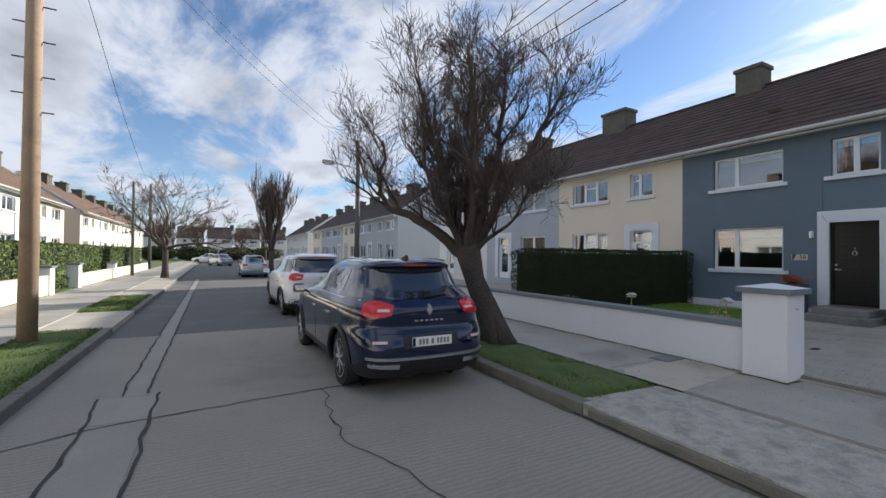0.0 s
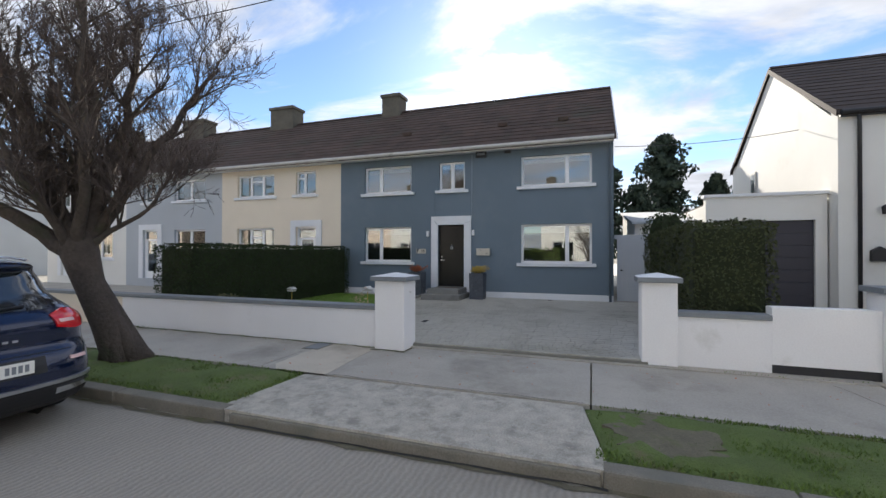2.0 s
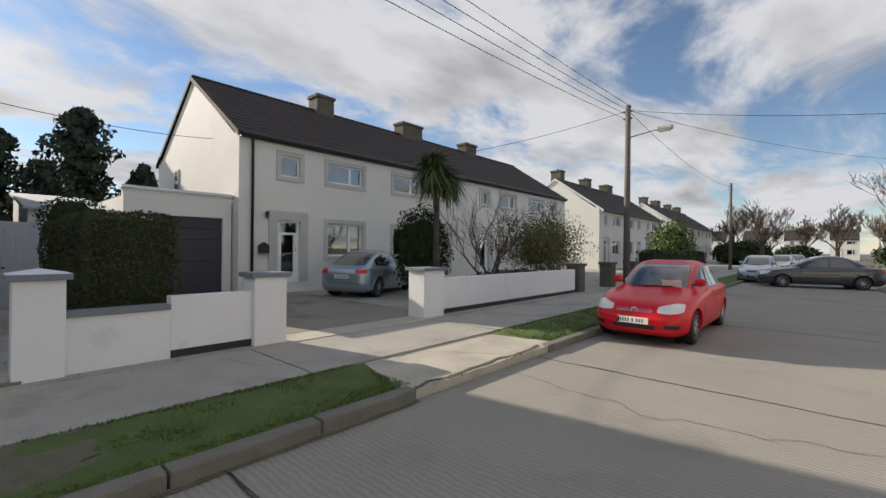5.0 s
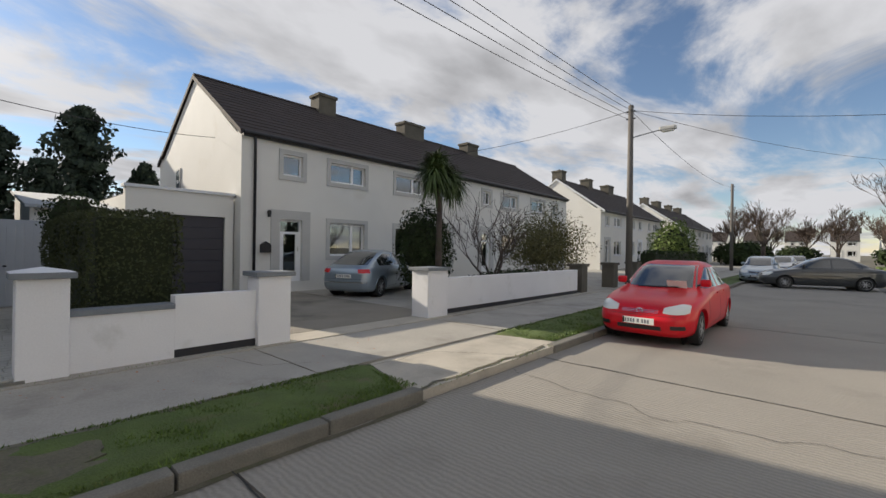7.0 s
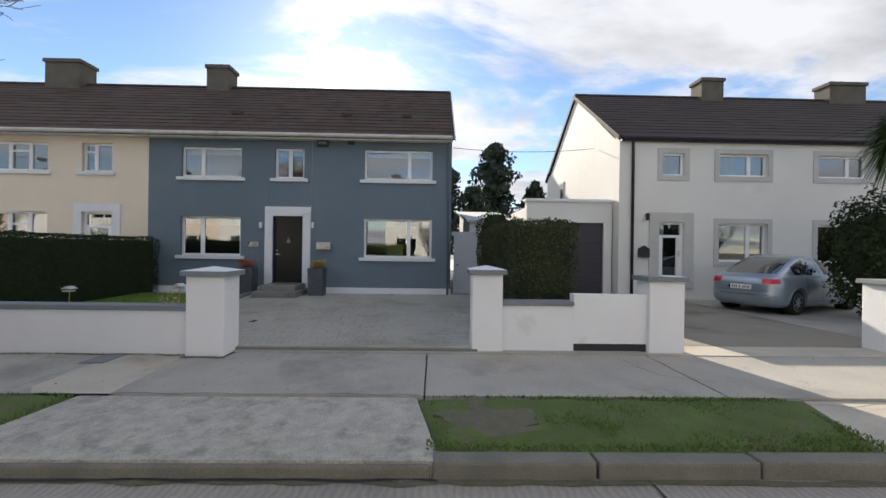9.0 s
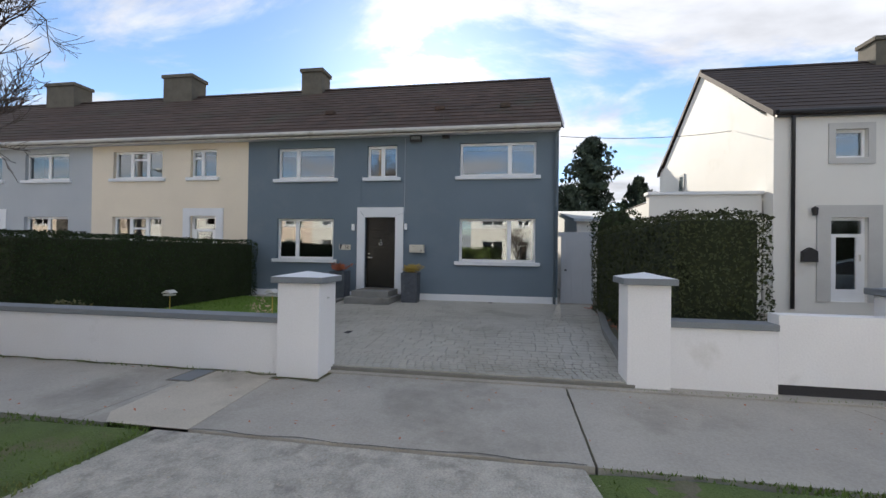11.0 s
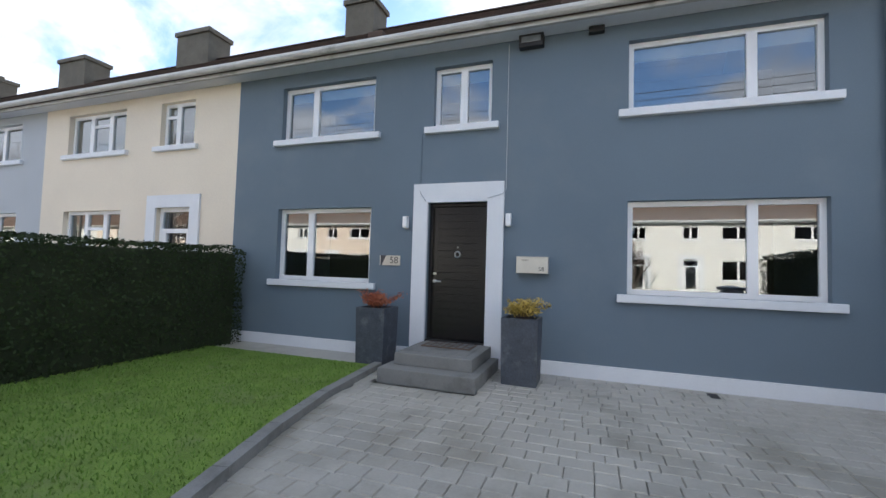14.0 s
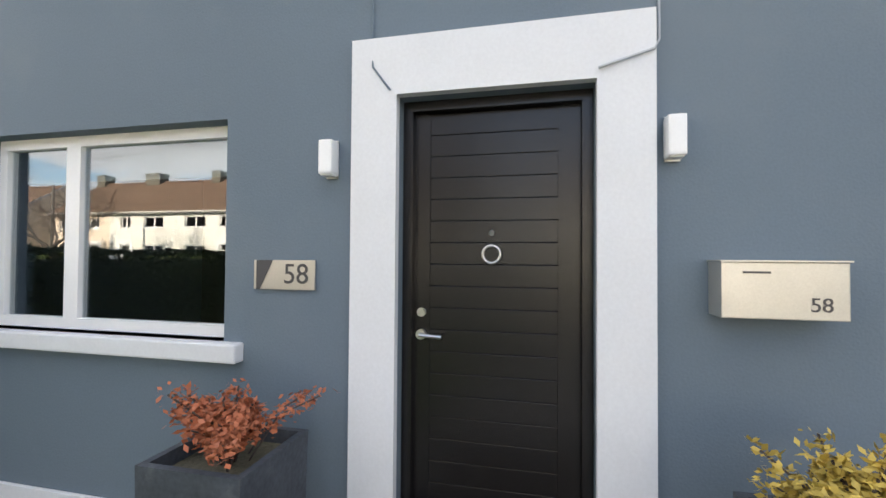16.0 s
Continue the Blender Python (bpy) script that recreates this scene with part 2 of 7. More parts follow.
M = {
    "road": brushed_mat("road_concrete", (0.30, 0.278, 0.242)),
    "asphalt": mat("old_asphalt", (0.13, 0.128, 0.125), 0.9, scale=0.8, vary=0.18, fine=120, bump=0.5, bump_dist=0.004, dark=(0.2, 0.195, 0.185), stain=0.3),
    "trench": mat("road_patch", (0.31, 0.295, 0.265), 0.9, scale=1.5, vary=0.15, fine=90, bump=0.4),
    "tar": mat("tar_joint", (0.03, 0.03, 0.03), 0.75, vary=0.3),
    "drive_brown": mat("weathered_brown_tarmac", (0.25, 0.225, 0.185), 0.85, scale=1.2, vary=0.2, fine=90, bump=0.5, dark=(0.13, 0.12, 0.10), stain=0.4),
    "moss": mat("mossy_grime", (0.10, 0.095, 0.05), 0.95, scale=7, vary=0.4, fine=60, bump=0.5, dark=(0.07, 0.085, 0.03), stain=0.5),
    "far_twig": mat("pale_brown_twig", (0.12, 0.088, 0.07), 0.9, vary=0.3, bump=0.0),
    "ground": mat("soil", (0.12, 0.11, 0.08), 0.95, scale=0.3, vary=0.2, fine=20, bump=0.5, bump_dist=0.02),
    "pave": mat("pavement_concrete", (0.36, 0.34, 0.30), 0.7, scale=1.3, vary=0.2, fine=55, bump=0.45, dark=(0.23, 0.215, 0.185), stain=0.4),
    "pave_light": mat("light_pavement_concrete", (0.46, 0.42, 0.35), 0.75, scale=1.6, vary=0.16, fine=60, bump=0.35, dark=(0.33, 0.30, 0.25), stain=0.45),
    "kerb": mat("kerb_concrete", (0.175, 0.165, 0.14), 0.9, scale=3, vary=0.3, fine=70, bump=0.5, bump_dist=0.008, dark=(0.14, 0.14, 0.12), stain=0.4),
    "apron": mat("exposed_aggregate", (0.45, 0.43, 0.38), 0.75, scale=8, vary=0.34, fine=62, bump=1.0, bump_dist=0.02, dark=(0.27, 0.255, 0.225), stain=0.4),
    "grass": mat("verge_grass", (0.085, 0.125, 0.03), 0.9, scale=3, vary=0.35, fine=70, bump=0.8, bump_dist=0.02, dark=(0.15, 0.125, 0.075), stain=0.25),
    "lawn": mat("lawn_grass", (0.13, 0.21, 0.028), 0.9, scale=3.5, vary=0.35, fine=90, bump=0.8, bump_dist=0.015, dark=(0.14, 0.19, 0.05), stain=0.3),
    "dirt": mat("bare_earth", (0.125, 0.115, 0.08), 0.95, scale=6, vary=0.3, fine=50, bump=0.8, bump_dist=0.01, dark=(0.1, 0.11, 0.05), stain=0.4),
    "paver": mat("concrete_paver", (0.375, 0.36, 0.315), 0.36, scale=1.3, vary=0.24, fine=60, bump=0.35, bump_dist=0.003, rand=0.8, island=0.5, dark=(0.24, 0.225, 0.18), stain=0.5),
    "jointsand": mat("joint_sand", (0.19, 0.185, 0.16), 0.95, vary=0.2),
    "white_wall": mat("white_masonry_paint", (0.78, 0.78, 0.79), 0.75, scale=1.4, vary=0.05, fine=50, bump=0.35, bump_dist=0.006, dark=(0.6, 0.6, 0.58), stain=0.12),
    "cap_grey": mat("grey_cap_paint", (0.19, 0.21, 0.23), 0.7, scale=3, vary=0.12, fine=60, bump=0.25),
    "black_plinth": mat("black_plinth_paint", (0.025, 0.025, 0.028), 0.7, vary=0.2),
    "slate_blue": mat("slate_blue_render", (0.133, 0.176, 0.218), 0.8, scale=0.8, vary=0.07, fine=90, bump=0.35, bump_dist=0.004, dark=(0.158, 0.196, 0.23), stain=0.3),
    "cream": mat("cream_render", (0.74, 0.66, 0.535), 0.8, scale=0.8, vary=0.07, fine=40, bump=0.35, bump_dist=0.008),
    "grey_render": mat("pale_grey_render", (0.42, 0.45, 0.48), 0.8, scale=0.8, vary=0.07, fine=60, bump=0.3),
    "white_render": mat("white_render", (0.72, 0.712, 0.672), 0.8, scale=0.9, vary=0.05, fine=60, bump=0.3, dark=(0.66, 0.64, 0.58), stain=0.15),
    "pink_render": mat("pinkish_render", (0.68, 0.57, 0.47), 0.8, scale=0.9, vary=0.06, fine=60, bump=0.3),
    "trim": mat("white_trim_paint", (0.70, 0.72, 0.75), 0.6, scale=3, vary=0.05, fine=60, bump=0.12),
    "grey_trim": mat("grey_trim_paint", (0.5, 0.5, 0.48), 0.7, scale=3, vary=0.08, fine=60, bump=0.15),
    "upvc": mat("white_upvc", (0.82, 0.83, 0.84), 0.3, vary=0.03, bump=0.0),
    "tile": mat("roof_tile", (0.062, 0.040, 0.031), 0.9, scale=1.2, vary=0.5, fine=30, bump=0.4, bump_dist=0.01, island=0.5, dark=(0.055, 0.05, 0.035), stain=0.35),
    "tile_dark": mat("dark_roof_tile", (0.046, 0.034, 0.030), 0.85, scale=1.2, vary=0.3, fine=30, bump=0.4, bump_dist=0.01, island=0.5),
    "tile_red": mat("brown_roof_tile", (0.15, 0.095, 0.065), 0.85, scale=1.2, vary=0.3, fine=30, bump=0.4, bump_dist=0.01, island=0.5),
    "chimney": mat("chimney_render", (0.115, 0.105, 0.085), 0.9, scale=3, vary=0.25, fine=40, bump=0.5, bump_dist=0.01, dark=(0.09, 0.085, 0.07), stain=0.4),
    "gutter": mat("gutter_plastic", (0.5, 0.49, 0.46), 0.55, scale=4, vary=0.15, dark=(0.3, 0.29, 0.25), stain=0.2),
    "gutter_dark": mat("black_gutter", (0.02, 0.02, 0.022), 0.45, vary=0.1),
    "glass": glass_mat("window_glass", 0.2),
    # dimness of unlit rooms, put into the colour of their walls
    "room": mat("unlit_room_tone", (0.10, 0.09, 0.08), 0.9, vary=0.1),
    "blind": mat("window_blind", (0.6, 0.6, 0.58), 0.8, vary=0.04),
    "door_black": mat("black_door_paint", (0.009, 0.008, 0.008), 0.27, vary=0.2, bump=0.05, scale=6),
    "steel": mat("brushed_steel", (0.62, 0.62, 0.6), 0.3, 1.0, vary=0.05, bump=0.0),
    "mailbox": mat("brushed_mailbox_steel", (0.55, 0.54, 0.5), 0.38, 0.75, vary=0.08, fine=150, bump=0.08),
    "black": mat("black_plastic", (0.015, 0.015, 0.017), 0.5, vary=0.1, bump=0.05),
    "step": mat("step_concrete", (0.20, 0.20, 0.19), 0.8, scale=4, vary=0.15, fine=70, bump=0.35, dark=(0.13, 0.13, 0.12), stain=0.3),
    "planter": mat("slate_planter", (0.055, 0.065, 0.082), 0.6, scale=9, vary=0.35, fine=45, bump=0.5, bump_dist=0.005, dark=(0.12, 0.135, 0.15), stain=0.22),
    "hedge": mat("dark_hedge_leaf", (0.026, 0.042, 0.014), 0.8, scale=3, vary=0.3, bump=0.0, island=0.5, spec=0.25),
    "hedge_brown": mat("hedge_leaf", (0.048, 0.058, 0.024), 0.8, scale=2, vary=0.3, bump=0.0, island=0.5, spec=0.25),
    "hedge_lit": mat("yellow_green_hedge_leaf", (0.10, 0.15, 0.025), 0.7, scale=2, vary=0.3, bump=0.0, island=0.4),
    # near-black green: shade inside the foliage, put into the colour of the fill
    "hedge_shade_core": mat("hedge_shade_core", (0.02, 0.028, 0.01), 0.95, scale=3, vary=0.3, bump=0.0),
    "leaf_red": mat("rust_leaf", (0.42, 0.13, 0.06), 0.6, vary=0.4, bump=0.0, island=1.0),
    "leaf_yellow": mat("yellow_leaf", (0.52, 0.38, 0.08), 0.6, vary=0.35, bump=0.0, island=1.0),
    "bark": mat("tree_bark", (0.075, 0.06, 0.05), 0.95, scale=4, vary=0.35, fine=22, bump=0.9, bump_dist=0.02, dark=(0.055, 0.06, 0.035), stain=0.3),
    "twig": mat("twig_bark", (0.085, 0.066, 0.058), 0.9, vary=0.3, bump=0.0),
    "pole": mat("weathered_pole_wood", (0.36, 0.26, 0.18), 0.85, scale=2, vary=0.2, fine=30, bump=0.4, dark=(0.22, 0.17, 0.13), stain=0.3),
    "pole_grey": mat("grey_pole_wood", (0.13, 0.12, 0.11), 0.85, scale=2, vary=0.2, fine=30, bump=0.3),
    "wire": mat("black_cable", (0.02, 0.02, 0.02), 0.6, vary=0.1, bump=0.0),
    "gate": mat("pale_grey_gate_paint", (0.42, 0.45, 0.49), 0.6, scale=3, vary=0.05, bump=0.1),
    "garage": mat("dark_garage_door", (0.022, 0.022, 0.035), 0.45, vary=0.1, bump=0.05),
    "rubber": mat("tyre_rubber", (0.02, 0.02, 0.02), 0.85, vary=0.2, bump=0.2),
    "alloy": mat("wheel_alloy", (0.45, 0.46, 0.48), 0.35, 0.9, vary=0.08, bump=0.0),
    "chrome": mat("chrome", (0.75, 0.76, 0.78), 0.12, 1.0, vary=0.03, bump=0.0),
    "lamp_red": mat("red_lamp_lens", (0.58, 0.008, 0.014), 0.15, vary=0.1, bump=0.0, coat=0.5),
    "lamp_clear": mat("clear_lamp_lens", (0.75, 0.76, 0.72), 0.12, vary=0.05, bump=0.0, coat=0.6),
    "plate": mat("number_plate", (0.8, 0.8, 0.76), 0.4, vary=0.04, bump=0.0),
    "paint_blue": mat("dark_blue_car_paint", (0.002, 0.010, 0.045), 0.2, 0.4, vary=0.04, bump=0.0, coat=1.0),
    "paint_white": mat("white_car_paint", (0.75, 0.76, 0.77), 0.3, vary=0.03, bump=0.0, coat=1.0),
    "paint_red": mat("red_car_paint", (0.66, 0.005, 0.016), 0.4, vary=0.03, bump=0.0, coat=0.35, spec=0.3),
    "paint_silver": mat("silver_blue_car_paint", (0.33, 0.40, 0.46), 0.3, 0.55, vary=0.04, bump=0.0, coat=1.0),
    "paint_grey": mat("dark_grey_car_paint", (0.05, 0.055, 0.06), 0.3, 0.5, vary=0.04, bump=0.0, coat=1.0),
    "cordyline": mat("cordyline_leaf", (0.07, 0.11, 0.03), 0.55, vary=0.35, bump=0.0, island=0.8),
    "conifer": mat("conifer_needles", (0.022, 0.038, 0.022), 0.8, vary=0.4, bump=0.0, island=0.9),
    "mat_brown": mat("coir_doormat", (0.12, 0.085, 0.06), 0.95, scale=18, vary=0.4, fine=160, bump=0.6),
}


# ---- mesh helpers ----
def part(name, bm, material, parent=None, label="", smooth=False):
    """Links a bmesh as one mesh object under a thing or a part."""
    me = bpy.data.meshes.new(name)
    if smooth:
        for f in bm.faces:
            f.smooth = True
    bm.to_mesh(me)
    bm.free()
    me.materials.append(M[material] if isinstance(material, str) else material)
    ob = new(name, me)
    ob.parent = parent
    if label:
        ob["label"] = label
    return ob


def thing(name, x, y, z, label, category, group="", rz=0.0):
    e = new(name)
    e.empty_display_size = 0.1
    e.matrix_world = pose(x, y, z, 0, 0, rz)
    return tagged(e, label, category, group)


def setting(name, bm, material, label="", smooth=False):
    return tagged(part(name, bm, material, None, label, smooth), kind="structure")


def box(bm, x0, x1, y0, y1, z0, z1, bevel=0.0):
    vs = [bm.verts.new(p) for p in ((x0, y0, z0), (x1, y0, z0), (x1, y1, z0), (x0, y1, z0), (x0, y0, z1), (x1, y0, z1), (x1, y1, z1), (x0, y1, z1))]
    fs = [bm.faces.new([vs[i] for i in f]) for f in ((3, 2, 1, 0), (4, 5, 6, 7), (0, 1, 5, 4), (1, 2, 6, 5), (2, 3, 7, 6), (3, 0, 4, 7))]
    if bevel:
        es = list({e for f in fs for e in f.edges})
        bmesh.ops.bevel(bm, geom=es, offset=bevel, segments=2, affect="EDGES", profile=0.6)
    return bm


def boxes(*dims, bevel=0.0):
    bm = bmesh.new()
    for d in dims:
        box(bm, *d, bevel=bevel)
    return bm


def prism(bm, pts, a, b, axis="z"):
    """A polygon pts drawn in the two other axes, from a to b along axis."""
    def at(p, h):
        return {"z": (p[0], p[1], h), "y": (p[0], h, p[1]), "x": (h, p[0], p[1])}[axis]
    lo, hi = [bm.verts.new(at(p, a)) for p in pts], [bm.verts.new(at(p, b)) for p in pts]
    n = len(pts)
    bm.faces.new(lo[::-1]), bm.faces.new(hi)
    for i in range(n):
        bm.faces.new((lo[i], lo[(i + 1) % n], hi[(i + 1) % n], hi[i]))
    bmesh.ops.recalc_face_normals(bm, faces=bm.faces)
    return bm


def tube(bm, pts, radii, n=8, cap=True):
    """A round bar through pts."""
    rings = []
    pts = [Vector(p) for p in pts]
    if not hasattr(radii, "__len__"):
        radii = [radii] * len(pts)
    side = None
    for i, p in enumerate(pts):
        d = (pts[min(i + 1, len(pts) - 1)] - pts[max(i - 1, 0)]).normalized()
        if side is None:
            side = d.orthogonal().normalized()
        side = (side - d * side.dot(d)).normalized()
        up = d.cross(side)
        rings.append([bm.verts.new(p + (side * math.cos(a) + up * math.sin(a)) * radii[i]) for a in (2 * math.pi * k / n for k in range(n))])
    for r, s in zip(rings, rings[1:]):
        for k in range(n):
            bm.faces.new((r[k], r[(k + 1) % n], s[(k + 1) % n], s[k]))
    if cap:
        bm.faces.new(rings[0][::-1]), bm.faces.new(rings[-1])
    return bm


def facade(bm, X, y0, y1, z0, z1, holes, depth=0.3):
    """A wall across y whose outer face is at X and inner face at X + depth, with holes (y0, y1, z0, z1) through it."""
    ys = sorted({y0, y1, *(v for h in holes for v in h[:2])})
    zs = sorted({z0, z1, *(v for h in holes for v in h[2:])})
    solid = lambda i, j: 0 <= i < len(ys) - 1 and 0 <= j < len(zs) - 1 and not any(h[0] - 1e-6 <= ys[i] and ys[i + 1] <= h[1] + 1e-6 and h[2] - 1e-6 <= zs[j] and zs[j + 1] <= h[3] + 1e-6 for h in holes)
    def quad(*p):
        bm.faces.new([bm.verts.new(q) for q in p])
    for i in range(len(ys) - 1):
        for j in range(len(zs) - 1):
            if not solid(i, j):
                continue
            a, b, c, d = ys[i], ys[i + 1], zs[j], zs[j + 1]
            for x in (X, X + depth):
                quad((x, a, c), (x, b, c), (x, b, d), (x, a, d))
            if not solid(i - 1, j): quad((X, a, c), (X + depth, a, c), (X + depth, a, d), (X, a, d))
            if not solid(i + 1, j): quad((X, b, c), (X + depth, b, c), (X + depth, b, d), (X, b, d))
            if not solid(i, j - 1): quad((X, a, c), (X + depth, a, c), (X + depth, b, c), (X, b, c))
            if not solid(i, j + 1): quad((X, a, d), (X + depth, a, d), (X + depth, b, d), (X, b, d))
    bmesh.ops.remove_doubles(bm, verts=bm.verts, dist=1e-5)
    bmesh.ops.recalc_face_normals(bm, faces=bm.faces)
    return bm


# ---- houses ----
def window(house, X, y0, y1, z0, z1, splits, sill="trim", transom=(), surround="", blind=False, set_in=0.1):
    """A white window: frame with mullions at the fractions in splits, panes, a sill. X: the wall's outer face."""
    w = 0.065
    a, b = X + set_in, X + set_in + 0.06
    cuts = [y0, *(y0 + (y1 - y0) * s for s in splits), y1]
    lights = [(c + (w if k == 0 else w * 0.85), d - (w if k == len(cuts) - 2 else w * 0.85), z0 + w, z1 - w) for k, (c, d) in enumerate(zip(cuts, cuts[1:]))]
    win = part("window", facade(bmesh.new(), a, y0, y1, z0, z1, lights, 0.06), "upvc", house)
    for k, (c, d) in enumerate(zip(cuts, cuts[1:])):
        c2, d2 = c + (w if k == 0 else w * 0.85), d - (w if k == len(cuts) - 2 else w * 0.85)
        if k in transom:
            zt = z1 - (z1 - z0) * 0.3
            part("transom", boxes((a + 0.005, b, c2, d2, zt - 0.03, zt + 0.03)), "upvc", win)
        p = part("pane", boxes((a + 0.03, a + 0.036, c2 - 0.01, d2 + 0.01, z0 + w - 0.01, z1 - w + 0.01)), "glass", win)
        p.visible_shadow = False
    if blind:
        part("blind", boxes((a + 0.12, a + 0.13, y0 + 0.05, y1 - 0.05, z1 - (z1 - z0) * 0.22, z1 - 0.01)), "blind", win)
    if sill:
        part("sill", boxes((X - 0.07, X + set_in - 0.002, y0 - 0.12, y1 + 0.12, z0 - 0.1, z0 + 0.0), bevel=0.012), sill, win)
    if surround:
        s = 0.15
        part("window_surround", facade(bmesh.new(), X - 0.03, y0 - s, y1 + s, z0 - s, z1 + s, [(y0, y1, z0, z1)], 0.028), surround, win)
    return win


def glazed_door(house, X, y0, y1, z0, z1, surround="trim", sw=0.24):
    """A white door with a tall glass panel, a fanlight over it and a flat surround."""
    a, b = X + 0.08, X + 0.14
    d = part("door", facade(bmesh.new(), a, y0, y1, z0, z1, [(y0 + 0.07, y1 - 0.07, z1 - 0.4, z1 - 0.07), (y0 + 0.18, y1 - 0.18, z0 + 0.3, z1 - 0.48)], 0.06), "upvc", house)
    part("pane", boxes((a + 0.03, a + 0.036, y0 + 0.17, y1 - 0.17, z0 + 0.29, z1 - 0.47)), "glass", d)
    part("fanlight", boxes((a + 0.03, a + 0.036, y0 + 0.06, y1 - 0.06, z1 - 0.41, z1 - 0.06)), "glass", d)
    part("handle", boxes((a - 0.04, a + 0.005, y0 + 0.1, y0 + 0.13, z0 + 1.0, z0 + 1.16), bevel=0.005), "steel", d)
    if surround:
        part("door_surround", facade(bmesh.new(), X - 0.04, y0 - sw, y1 + sw, z0, z1 + sw, [(y0, y1, z0, z1)], 0.038), surround, house)
    return d


def roof_slope(bm, p0, along, down, length, width, course=0.33, lift=0.018, tile=0.0):
    """Courses of tiles over a slope: p0 the ridge corner, along the ridge, down the slope, as unit vectors. tile: the width of single tiles."""
    p0, along, down = Vector(p0), Vector(along), Vector(down)
    up = along.cross(down)
    if up.z < 0:
        up = -up
    rows = max(1, round(width / course))
    step = width / rows
    cols = max(1, round(length / tile)) if tile else 1
    cw = length / cols
    for r in range(rows):
        for c in range(cols):
            off = (cw / 2 if (r % 2 and cols > 1) else 0)
            a0, a1 = max(0, c * cw + off - (cw if c == 0 and off else 0)), min(length, (c + 1) * cw + off)
            a0, a1 = a0 + (0.004 if cols > 1 else 0), a1
            j = (random.random() - 0.5) * 0.008 if cols > 1 else 0
            q = [p0 + along * a0 + down * (r * step), p0 + along * a1 + down * (r * step), p0 + along * a1 + down * ((r + 1) * step + 0.03), p0 + along * a0 + down * ((r + 1) * step + 0.03)]
            lo = [bm.verts.new(v) for v in q]
            hi = [bm.verts.new(q[0] + up * 0.012), bm.verts.new(q[1] + up * 0.012), bm.verts.new(q[2] + up * (lift + 0.012 + j)), bm.verts.new(q[3] + up * (lift + 0.012 + j))]
            bm.faces.new(hi), bm.faces.new((lo[3], lo[2], hi[2], hi[3])), bm.faces.new((lo[0], lo[3], hi[3], hi[0])), bm.faces.new((lo[2], lo[1], hi[1], hi[2]))
    return bm


def chimney(house, x, y0, y1, z0, z1, pots=2, d=0.45):
    c = part("chimney", boxes((x - d, x + d, y0, y1, z0, z1 - 0.18)), "chimney", house)
    part("chimney_cap", boxes((x - d - 0.06, x + d + 0.06, y0 - 0.06, y1 + 0.06, z1 - 0.18, z1 - 0.04), bevel=0.02), "chimney", c)
    part("chimney_pot", tube(bmesh.new(), [(x, (y0 + y1) / 2, z1 - 0.04), (x, (y0 + y1) / 2, z1 + 0.1)], [0.12, 0.1], 10), "chimney", c)


